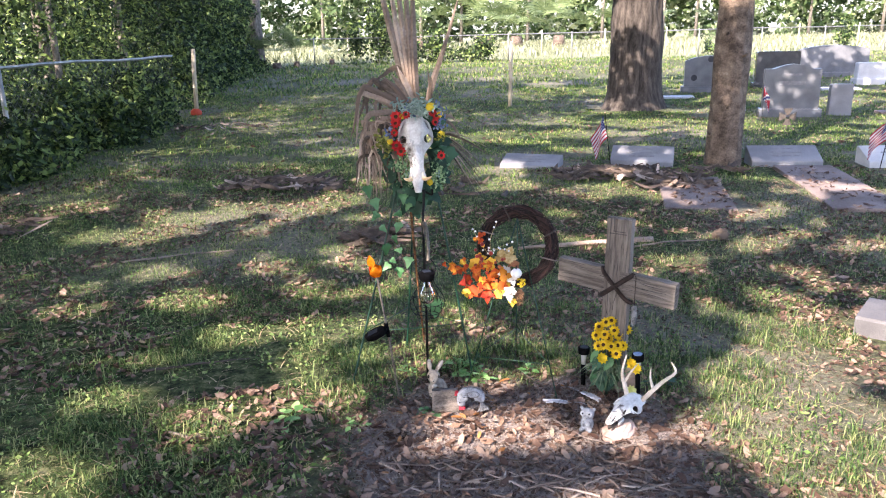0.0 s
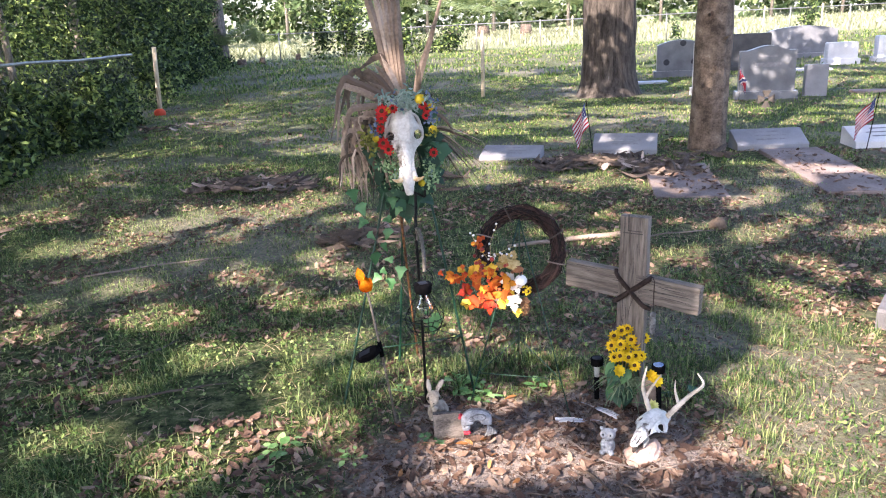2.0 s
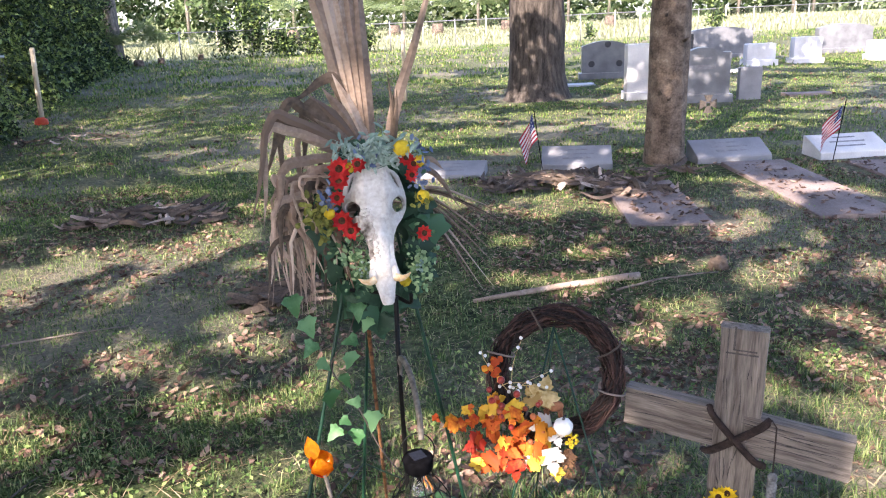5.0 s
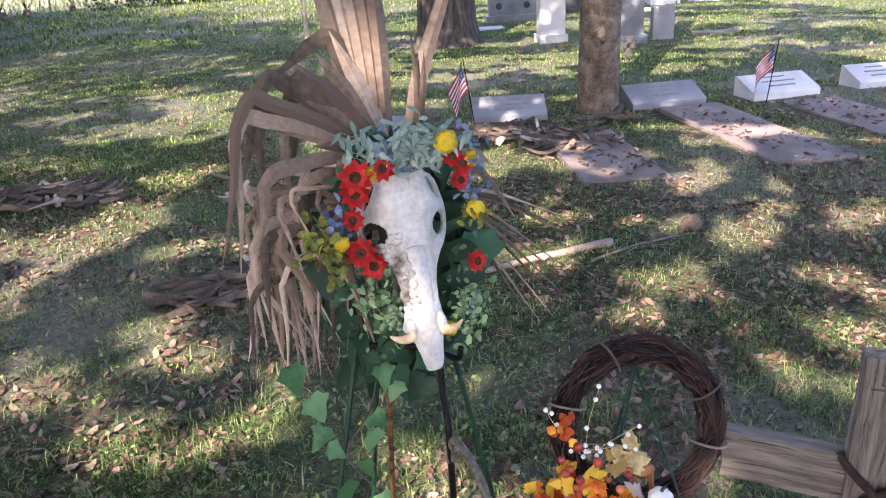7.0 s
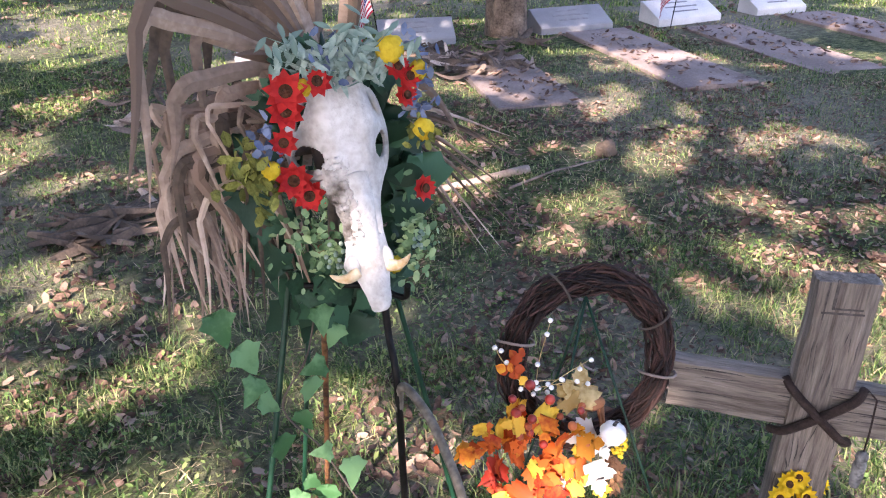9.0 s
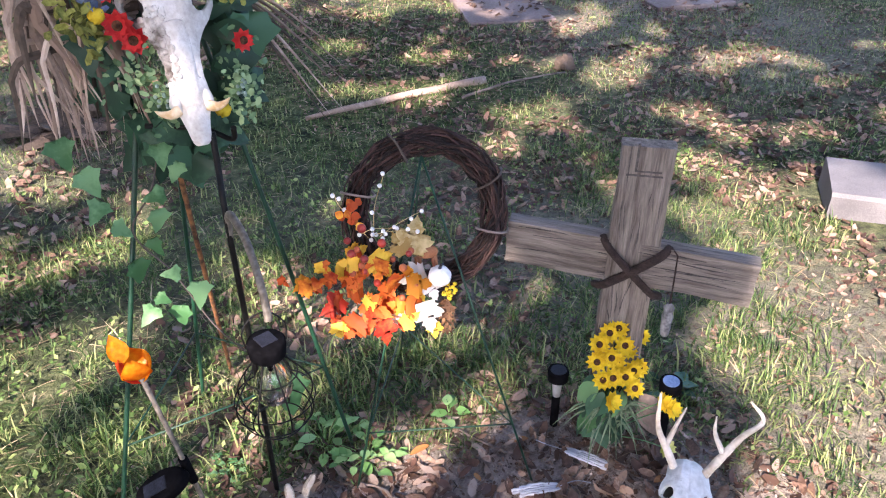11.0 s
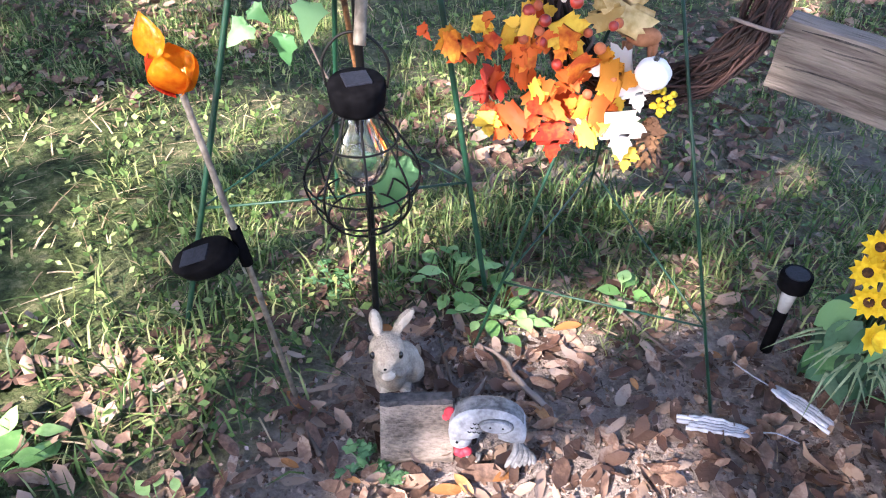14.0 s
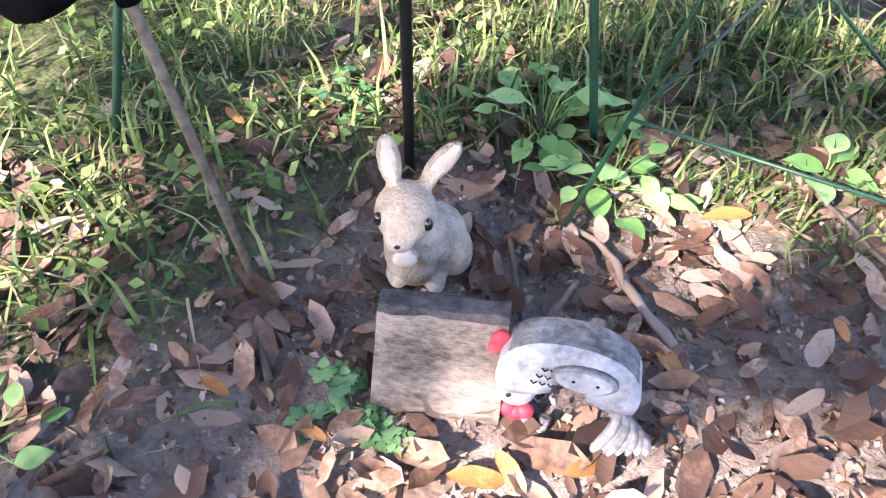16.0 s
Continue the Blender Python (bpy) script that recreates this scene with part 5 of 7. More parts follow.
# hanging blades, three in five of them in the sunlit frond colour
for i in range(78):
    t_ = rnd.random()
    kx, kz = -.19 - .16 * t_, 1.06 + .15 * rnd.random() - .03 * t_
    y = 2.89 + .08 * rnd.random()
    drop = .10 + .22 * rnd.random()
    bent((-.13 - .04 * rnd.random(), 2.955, min(kz + .01, 1.06 + .12 * rnd.random())), (kx, y, kz), (kx - .05 + .13 * rnd.random(), y - .012, max(.84, kz - drop)), .006 + .015 * rnd.random() ** 2, (M_FROND, M_FRONDLIT, M_FRONDLIT, M_FRONDLIT, M_FRONDD)[i % 5], .02 * rnd.random() ** 2)
for i in range(11):
    a = -.75 + .12 * i
    r = .17 + .08 * rnd.random()
    blade(((-.06, 2.98, 1.10), (-.02 + .3 * r * math.cos(a), 2.97, 1.06 + .35 * r * math.sin(a) + .02), (.03 + r * .8 * math.cos(a), 2.95, 1.0 + r * math.sin(a) - .05)), .009, M_FROND if i % 3 else M_FRONDD, fold=.4)
blade(((-.05, 2.97, 1.15), (.02, 2.95, 1.19), (.055, 2.94, 1.165)), .02)
blade(((-.05, 2.96, 1.18), (.03, 2.93, 1.16), (.09, 2.92, 1.07)), .018)
bm = bmesh.new()
tube(bm, [Vector((-.12, 2.99, .82)) - FO, Vector((-.105, 2.99, 1.0)) - FO, Vector((-.09, 2.99, 1.18)) - FO], [.009, .010, .014], 8)
part("stalk", bm, M_FROND, FAN)

# ---- flower wreath round the skull ----
WR = thing("flower_wreath", (-.105, 2.90, 1.06), "wreath of red, yellow and sage artificial flowers behind a skull", "wreath")
WO = Vector(WR.location)
for i in range(120):
    a = rnd.uniform(0, 2 * math.pi)
    r = .11 + .045 * rnd.random()
    p = Vector((r * math.cos(a) * (.74 if math.cos(a) > 0 else 1.0), rnd.uniform(-.02, .05), r * 1.25 * math.sin(a) - .02))
    bm = leaf_bm("ivy" if i % 3 else "oval", .045 + .03 * rnd.random(), .2, .3, None, facing(p, (rnd.uniform(-.6, .6), -1, rnd.uniform(-.3, .7)), rnd.uniform(0, 360)))
    part("leaf", bm, M_DKLEAF, WR)
for i in range(30):
    p = Vector((rnd.uniform(-.10, .03), rnd.uniform(-.03, .05), rnd.uniform(-.26, -.13)))
    bm = leaf_bm("ivy", .06, .2, .3, None, facing(p, (rnd.uniform(-.6, .6), -1, .3), 180 + rnd.uniform(-50, 50)))
    part("leaf", bm, M_DKLEAF, WR)
bm = leaf_bm("ivy", .10, .15, .15, None, facing((.118, .0, .0), (.3, -1, .1), 170))
part("leaf", bm, M_DKLEAF, WR, "large dark blue-green leaf")
for x, z, r in ((-.085, .140, .030), (-.088, .115, .026), (-.045, .148, .022), (-.095, .075, .020), (-.088, .022, .027), (-.070, -.003, .025), (.078, .140, .02), (.062, .155, .02), (.094, -.022, .021), (.073, .115, .018)):
    bm = bmesh.new()
    d = (x * 3, -1, .25 + z)
    flower(bm, (x, -.055, z), d, r, 9, 1.9, 0, .2, 2)
    fl = part("red_flower", bm, M_RED, WR, "red-orange flower with dark centre")
    bm = bmesh.new()
    disc(bm, Vector((x, -.055, z)) + Vector(d).normalized() * .004, d, r * .36, .006)
    part("flower_centre", bm, M_SUNC, fl)
for x, z, r in ((.055, .178, .020), (-.063, .143, .012), (-.117, .040, .013), (.093, .147, .013), (.098, .065, .016), (.045, -.135, .014)):
    bm = bmesh.new()
    ball(bm, r, (x, -.055, z), (1, .8, .95), None, 14, 9)
    for v in bm.verts:
        v.co += Vector((1, 1, 1)) * .0022 * math.sin(v.co.x * 900) * math.sin(v.co.z * 900)
    part("yellow_pompon", bm, M_YEL, WR, "round yellow flower head")
for cx, cz, n, mm, s in ((-.15, .05, 34, M_MOSSY, .012), (-.13, .015, 30, M_MOSSY, .012), (.10, .06, 22, M_MOSSY, .009), (-.115, .075, 26, M_BLUE, .009), (-.03, .175, 18, M_BLUE, .009), (.095, .105, 26, M_BLUE, .008), (.10, .16, 20, M_BLUE, .009)):
    c = np.random.default_rng(int(1000 + cx * 999 + cz * 99)).normal(size=(n, 3)) * [.014, .012, .018] + [cx, -.05, cz]
    ob = new("flower_spray", scatter_leaves("flower_spray", c, s, RNG.normal(size=(n, 3)) + [0, -1, .3], mm, .5, .2, True))
    ob.parent = WR
for k in range(26):
    a = rnd.uniform(-.25, 1) * math.pi
    bm = bmesh.new()
    base = Vector((-.005 + rnd.uniform(-.03, .03), -.045, .14 + rnd.uniform(-.01, .03)))
    tip = base + Vector((math.cos(a) * rnd.uniform(.05, .105), rnd.uniform(-.03, .02), abs(math.sin(a)) * .045 + .012))
    for j in range(7):
        q = base.lerp(tip, .2 + .8 * j / 6)
        leaf_bm("oval", .026, .2, .2, bm, facing(q, (rnd.uniform(-.6, .6), -.8, .6), rnd.uniform(0, 360)) @ Matrix.Diagonal((.5, 1, 1, 1)))
    tube(bm, [base, tip], [.0012, .0006], 4)
    part("sage_sprig", bm, M_SAGE, WR)
for cx, cz, n in ((-.055, -.10, 90), (.08, -.09, 66), (-.09, -.06, 40), (.07, -.12, 40)):
    c = np.random.default_rng(int(500 + cz * 999 + n)).normal(size=(n, 3)) * [.022, .015, .03] + [cx, -.045, cz]
    ob = new("leaf_spray", scatter_leaves("leaf_spray", c, RNG.uniform(.005, .010, n), RNG.normal(size=(n, 3)) * .6 + [0, -1, .3], M_EUC, .55, .15, True))
    ob.parent = WR
    tagged(ob, "spray of tiny grey-green leaves", kind="stuff")
for cx, cz in ((-.045, -.095), (.085, -.105), (-.03, -.12)):
    for k in range(9):
        bm = bmesh.new()
        ball(bm, .0035, (cx + rnd.uniform(-.014, .014), -.065, cz + rnd.uniform(-.02, .02)), (1, 1, 1), None, 8, 5)
        part("white_bud", bm, M_SAGE, WR)

# ---- ivy trailing down ----
IVY = thing("ivy_trail", (-.2, 2.86, .8), "artificial ivy trailing down the easel with broad green leaves", "artificial ivy")
IO = Vector(IVY.location)
bm = bmesh.new()
tube(bm, curve_pts([Vector(p) - IO for p in ((-.16, 2.90, .92), (-.20, 2.86, .80), (-.25, 2.85, .72), (-.20, 2.85, .62), (-.15, 2.83, .50), (-.10, 2.82, .42))], 8), .0018, 5)
part("stem", bm, M_TWIG, IVY)
for x, z, s, r in ((-.325, .915, .06, 190), (-.178, .87, .052, 175), (-.203, .745, .055, 170), (-.262, .65, .062, 185), (-.160, .60, .058, 160), (-.245, .575, .048, 120), (-.200, .55, .056, 175), (-.285, .80, .05, 130), (-.185, .795, .045, 80), (-.19, .63, .04, 60), (-.235, .60, .035, 230), (-.30, .86, .06, 200), (-.15, .83, .045, 150), (-.22, .69, .045, 200), (-.28, .73, .045, 230)):
    bm = leaf_bm("ivy", s * .80, .3, .5, None, facing((x + .2, -.02 + rnd.uniform(-.03, .03), z - .8), (rnd.uniform(-.8, .8), -1, rnd.uniform(.1, 1.3)), r))
    part("leaf", bm, M_IVY, IVY)
bm = leaf_bm("ivy", .075, .1, .25, None, facing(Vector((-.045, 2.66, .462)) - IO, (0, -1, .6), 180))
part("leaf", bm, M_IVY, IVY)
bm = bmesh.new()
tube(bm, curve_pts([(-.155, 2.90, .95), (-.15, 2.98, .7), (-.14, 3.12, .35), (-.128, 3.28, gz(-.128, 3.28) - .02)], 6), .0055, 7)
single("rusty_rod", bm, M_RUST, (0, 0, 0), "thin rusty brown rod stuck in the ground behind the easel", "metal rod")

# ---- shepherd hook and lantern ----
HB = Vector((-.092, 2.79, gz(-.092, 2.79)))
HOOK = thing("shepherd_hook", HB, "black steel shepherd hook with arm coloured as sunlit, carrying a lantern", "garden hook")
bm = bmesh.new()
tube(bm, curve_pts([Vector((0, 0, -.05)), Vector((.002, -.012, .36)), Vector((.0, -.02, .72)), Vector((.004, .02, .80)), Vector((.006, .035, .865))], 8), .0058, 10)
part("pole", bm, M_BLACK_MET, HOOK)
# the arm's paler steel stands in for sunlight on black metal
bm = bmesh.new()
p = curve_pts([Vector((.0, -.02, .69)), Vector((.003, -.022, .728)), Vector((.008, -.045, .742)), Vector((.020, -.10, .722)), Vector((.026, -.165, .676)), Vector((.026, -.200, .642)), Vector((.025, -.208, .628))], 7)
tube(bm, p, .0068, 10)
part("arm", bm, M_STEEL, HOOK, "arm coloured paler for the sunlight on it")
LC = Vector((-.075, 2.60, .572))
LAN = thing("solar_lantern", LC, "black wire solar lantern with clear bulb hanging from a hook", "lantern")


def ringpts(r, z, n=28):
    return [(r * math.cos(2 * math.pi * k / n), r * math.sin(2 * math.pi * k / n), z) for k in range(n + 1)]


bm = bmesh.new()
loft(bm, [[(r * math.cos(2 * math.pi * k / 28), r * math.sin(2 * math.pi * k / 28), z) for k in range(28)] for z, r in ((0, .026), (.006, .031), (.026, .033), (.033, .033), (.037, .030))])
part("cap", bm, M_PLASTIC, LAN, "black round plastic cap", True)
bm = bmesh.new()
box(bm, (.030, .030, .003), (0, 0, .0385), pose(0, 0, 0, 0, 0, 20), .001)
part("solar_panel", bm, M_PANEL, LAN, "square dark solar cell")
bm = bmesh.new()
tube(bm, curve_pts(((-.034, 0, .028), (-.036, 0, .06), (-.02, 0, .085), (0, 0, .093), (.02, 0, .085), (.036, 0, .06), (.034, 0, .028)), 6), .0016, 6)
part("handle", bm, M_BLACK_MET, LAN)
bm = bmesh.new()
loft(bm, [[(r * math.cos(2 * math.pi * k / 24), r * math.sin(2 * math.pi * k / 24), z) for k in range(24)] for z, r in ((0, .013), (-.015, .015), (-.03, .022), (-.05, .032), (-.068, .035), (-.088, .029), (-.098, .014))])
ob = part("bulb", bm, M_GLASS, LAN, "clear glass bulb", True)
ob.visible_shadow = False
bm = bmesh.new()
tube(bm, [(0, 0, 0), (0, 0, -.03)], .008, 10)
part("bulb_holder", bm, M_PLASTIC, LAN)
for k in range(8):
    a = 2 * math.pi * k / 8 + .2
    bm = bmesh.new()
    tube(bm, curve_pts([(r * math.cos(a), r * math.sin(a), z) for r, z in ((.026, .002), (.034, -.02), (.054, -.05), (.070, -.085), (.066, -.12), (.046, -.15))], 6), .0016, 6)
    part("wire_rib", bm, M_BLACK_MET, LAN)
for r, z in ((.045, -.036), (.0705, -.09), (.060, -.13), (.046, -.15)):
    bm = bmesh.new()
    tube(bm, ringpts(r, z), .0014, 6)
    part("wire_ring", bm, M_BLACK_MET, LAN)

# ---- tulip stake light ----
TB, TT = Vector((-.2, 2.604, gz(-.2, 2.604))), Vector((-.277, 2.612, .585))
TU = thing("solar_stake_light", TB, "orange plastic flower on a thin steel solar stake", "garden light")
bm = bmesh.new()
tube(bm, [Vector((0, 0, -.04)), (TT - TB) * .5, TT - TB], .0045, 8)
part("stake", bm, M_STEEL, TU)
m = Matrix.Translation(TT - TB) @ pose(0, 0, 0, 4, -8, 0)
for k, (a, h, w, tilt) in enumerate(((0, .055, .024, 14), (95, .048, .024, 22), (185, .050, .025, 20), (270, .052, .024, 20))):
    bm = bmesh.new()
    rows = []
    for j in range(9):
        t = j / 8
        row = []
        for i in range(7):
            s = i / 6 * 2 - 1
            ww = w * math.sin(math.pi * min(.97, .18 + .80 * t)) ** .8
            v = pose(0, 0, 0, 0, 0, a) @ Vector((s * ww, -(.006 + .020 * math.sin(math.pi * t * .72) - .005 * s * s), h * t))
            row.append(bm.verts.new(m @ v))
        rows.append(row)
    for r0, r1 in zip(rows, rows[1:]):
        for i in range(6):
            bm.faces.new((r0[i], r0[i + 1], r1[i + 1], r1[i]))
    bmesh.ops.solidify(bm, geom=bm.faces[:], thickness=.003)
    part("petal", bm, M_AMBERR if k == 3 else M_AMBER, TU, "translucent orange petal" if k != 3 else "translucent red petal", True)
bm = bmesh.new()
leaf_bm("oval", .055, .3, .1, bm, m @ pose(-.012, .0, .04, 80, 0, 15))
bmesh.ops.solidify(bm, geom=bm.faces[:], thickness=.004)
part("petal", bm, M_AMBER, TU, "tall upright orange petal", True)
SB = (TT - TB) * .575
bm = bmesh.new()
m = Matrix.Translation(SB + Vector((-.048, -.012, -.006))) @ pose(0, 0, 0, 0, -28, 0) @ pose(0, 0, 0, 14, 0, -8)
loft(bm, [[m @ Vector((.052 * s * math.cos(2 * math.pi * k / 26), .028 * s * math.sin(2 * math.pi * k / 26), z)) for k in range(26)] for z, s in ((-.016, .8), (-.011, .96), (.007, 1), (.011, .93))])
bx = part("solar_box", bm, M_PLASTIC, TU, "black oval solar unit", True)
bm = bmesh.new()
box(bm, (.046, .026, .003), m @ Vector((-.008, 0, .0112)), m.to_3x3().to_4x4(), .001)
part("solar_panel", bm, M_PANEL, bx, "dark solar cell")
bm = bmesh.new()
tube(bm, [(TT - TB) * .53, (TT - TB) * .64], .0085, 10)
part("clamp", bm, M_PLASTIC, TU)

# ---- grapevine wreath on its wire easel ----
GC = Vector((.311, 2.862, .632))
GW = thing("grapevine_wreath", GC, "brown twisted grapevine wreath with autumn leaves and berries", "wreath")
GW.rotation_euler = (radians(-16), 0, radians(-9))
GI = Vector(GC)
GM = pose(*GC, -16, 0, -9)
GINV = GM.inverted()


def in_wreath(p):
    return GINV @ Vector(p)


vr = random.Random(12)
for i in range(120):
    a0, span = vr.uniform(0, 2 * math.pi), vr.uniform(2.2, 5.8)
    r0, o = vr.uniform(-.029, .029), vr.uniform(-.024, .024)
    tw, ph = vr.uniform(1, 3), vr.uniform(0, 6)
    n = int(span * 6)
    pts = []
    for k in range(n + 1):
        a = a0 + span * k / n
        r = .149 + r0 * math.cos(tw * a + ph) + .004 * math.sin(9 * a + ph)
        pts.append((r * math.cos(a), o * math.sin(tw * a + ph) * 1.0, r * math.sin(a)))
    bm = bmesh.new()
    tube(bm, pts, [.0015 + .0013 * vr.random()] * (n + 1), 5)
    part("vine", bm, M_VINE, GW)
for a in (1.75, .25, -.5, 2.6, 3.9):
    bm = bmesh.new()
    p = [((.149 + .034 * math.cos(q)) * math.cos(a + .03 * q), .032 * math.sin(q), (.149 + .034 * math.cos(q)) * math.sin(a + .03 * q)) for q in (k * .5236 for k in range(13))]
    tube(bm, p, .0028, 6)
    part("binding_vine", bm, M_TWIG, GW, "paler vine wound round the ring")
LEAFSET = [(-.155, -.055, .050, M_ORANGE), (-.13, -.035, .055, M_GOLD), (-.105, -.05, .05, M_ORANGE), (-.075, -.02, .06, M_GOLD), (-.05, -.06, .055, M_ORANGE), (-.025, -.075, .05, M_GOLD), (-.12, -.095, .06, M_REDOR),
           (-.085, -.10, .06, M_REDOR), (-.055, -.105, .06, M_ORANGE), (-.03, -.115, .055, M_REDOR), (-.10, -.13, .055, M_ORANGE), (-.065, -.14, .055, M_REDOR), (-.13, -.135, .042, M_GOLD), (-.04, -.15, .05, M_ORANGE),
           (-.105, -.015, .05, M_GOLD), (-.145, -.02, .04, M_GOLD), (-.18, -.05, .042, M_ORANGE), (-.09, -.06, .05, M_ORANGE), (-.06, -.03, .05, M_ORANGE), (-.02, -.09, .05, M_GOLD), (-.075, -.12, .05, M_REDOR), (-.115, -.075, .05, M_REDOR)]
EXTRA = [(x + vr.uniform(-.035, .008), z + vr.uniform(-.03, .03), s * vr.uniform(.55, .8), vr.choice((M_ORANGE, M_GOLD, M_REDOR, M_REDOR, M_ORANGE))) for x, z, s, mm in LEAFSET]
for i, (x, z, s, mm) in enumerate(LEAFSET + EXTRA):
    x, z = x * 1.36 - .012, z * 1.12 - .018
    bm = leaf_bm("maple", s * vr.uniform(.8, 1.1), .32, .5, None, facing((x + vr.uniform(-.008, .008), -.04 - vr.uniform(0, .045), z), (vr.uniform(-.9, .9), -1, vr.uniform(-.4, .9)), vr.uniform(60, 300)))
    part("maple_leaf", bm, mm, GW, {"orange_silk_leaf": "orange silk leaf", "golden_silk_leaf": "golden yellow silk leaf", "red_orange_silk_leaf": "red-orange silk leaf"}[mm.name])
for x, z, s, r, mm in ((-.030, -.040, .078, -25, M_TANLEAF), (-.045, -.04, .05, 20, M_TANLEAF), (-.010, -.088, .058, 100, M_CREAM), (-.002, -.105, .046, 200, M_CREAM), (-.052, -.160, .052, 150, M_CREAM), (-.012, -.156, .064, 190, M_CREAM), (.006, -.205, .035, 180, M_GOLD), (.03, -.17, .04, 200, M_CONE)):
    bm = leaf_bm("maple", s, .15, .2, None, facing((x, -.05 - vr.uniform(0, .02), z), (vr.uniform(-.2, .2), -1, .3), r))
    part("maple_leaf", bm, mm, GW, "cream white silk leaf" if mm is M_CREAM else "")
for n_, x0, z0, k_, mm, rr in (("red_berry", -.08, -.03, 9, M_BERRYR, .0085), ("orange_berry", -.07, -.07, 9, M_BERRYO, .0075)):
    for k in range(k_):
        bm = bmesh.new()
        ball(bm, rr * vr.uniform(.8, 1.2), (x0 + vr.uniform(-.085, .06), -.075 + vr.uniform(-.015, .01), z0 + vr.uniform(-.07, .06)), (1, 1, 1), None, 12, 8)
        part("berry", bm, mm, GW, n_.replace("_", " "))
for ctrl in (((-.11, -.03, -.01), (-.14, -.04, .03), (-.165, -.04, .07), (-.172, -.045, .095)), ((-.10, -.03, 0), (-.095, -.05, .06), (-.07, -.05, .125)), ((-.09, -.04, -.005), (-.05, -.05, .02), (.0, -.05, .04)), ((-.10, -.04, 0), (-.07, -.05, .005), (-.015, -.06, .005)), ((-.13, -.03, .0), (-.10, -.04, .012), (-.06, -.04, .008))):
    p = curve_pts(ctrl, 5)
    bm = bmesh.new()
    tube(bm, p, .0008, 5)
    part("berry_stem", bm, M_TANLEAF, GW, "thin whitish stem")
    for q in p[::4] + [p[-1]]:
        bm = bmesh.new()
        ball(bm, .0046, q + Vector((vr.uniform(-.006, .006), -.006, vr.uniform(-.006, .006))), (1, 1, 1), None, 10, 7)
        part("berry", bm, M_BERRYW, GW, "small white berry")
for k in range(13):
    bm = leaf_bm("oval", .020, .2, .2, None, facing((-.12 - .05 * vr.random(), -.05, .025 + .05 * vr.random()), (vr.uniform(-.5, .5), -1, .3), vr.uniform(0, 360)) @ Matrix.Diagonal((1.5, 1, 1, 1)))
    part("round_leaf", bm, M_ORANGE, GW, "small round orange leaf")
PU = part("pumpkin", bmesh.new(), M_PUMPK, GW, "small white pumpkin")
bm = bmesh.new()
rings = []
for j in range(11):
    t = math.pi * (j + .35) / 11.2
    rings.append([((.0245 * math.sin(t) * (1 - .09 * abs(math.sin(4 * a)) ** 3 * 1.0)) * math.cos(a), (.0245 * math.sin(t) * (1 - .09 * abs(math.sin(4 * a)) ** 3)) * math.sin(a), .021 * math.cos(t)) for a in (2 * math.pi * k / 32 for k in range(32))])
loft(bm, rings[::-1])
bmesh.ops.transform(bm, matrix=Matrix.Translation((.020, -.082, -.092)) @ pose(0, 0, 0, 28), verts=bm.verts)
for f in bm.faces:
    f.smooth = True
bm.to_mesh(PU.data)
bm.free()
bm = bmesh.new()
tube(bm, [(.020, -.090, -.073), (.021, -.098, -.064), (.024, -.103, -.060)], [.004, .003, .0025], 6)
part("pumpkin_stem", bm, M_BERRYK, PU)
bm = bmesh.new()
ball(bm, .02, (.005, -.035, -.052), (1.25, .5, .72), None, 14, 9)
ball(bm, .009, (-.022, -.036, -.044), (1.2, .7, 1), None, 10, 7)
for lx in (-.018, -.012, .016, .022):
    tube(bm, [(lx, -.035, -.06), (lx + .002, -.035, -.085), (lx + .003, -.035, -.10)], [.005, .003, .0022], 6)
tube(bm, [(-.018, -.035, -.052), (-.026, -.036, -.036)], [.007, .005], 7)
part("deer_figure", bm, M_DEER, GW, "small brown deer figure", True)
bm = bmesh.new()
for j in range(8):
    for k in range(9):
        a = k * .698 + j * .35
        z = -.16 - .009 * j
        r = .014 * math.sin(math.pi * (j + 1) / 9.5)
        leaf_bm("oval", .014, .2, -.3, bm, facing((.035 + r * math.cos(a), -.04 + r * math.sin(a), z), (math.cos(a), math.sin(a), .5), 180))
part("pine_cone", bm, M_CONE, GW, "brown cone ornament")
for k in range(26):
    bm = bmesh.new()
    ball(bm, .0042, (.035 + vr.uniform(-.02, .022), -.06 + vr.uniform(-.008, .008), -.13 + vr.uniform(-.02, .02)), (1, 1, 1), None, 8, 6)
    part("berry", bm, M_YEL, GW, "tiny yellow-green berry")

for ob in GW.children:
    if not ob.name.startswith(("vine", "binding")):
        ob.location = (-.016, 0, -.022)

WE = thing("wire_easel", (.31, 2.86, gz(.31, 2.86)), "thin green wire easel holding a grapevine wreath", "easel")
EO = Vector(WE.location)
WA = Vector((.312, 2.885, .752))
WL = (Vector((.075, 2.72, .02)), Vector((.462, 2.60, .02)), Vector((.33, 3.16, .0)))
for L in WL:
    bm = bmesh.new()
    tube(bm, [L - EO, (L + WA) / 2 - EO, WA - EO], .0027, 7)
    part("leg", bm, M_GREEN_MET, WE)
for a, b in ((0, 1), (0, 2), (1, 2)):
    bm = bmesh.new()
    tube(bm, [WL[a].lerp(WA, .2) - EO, WL[b].lerp(WA, .2) - EO], .0018, 6)
    part("brace", bm, M_GREEN_MET, WE)

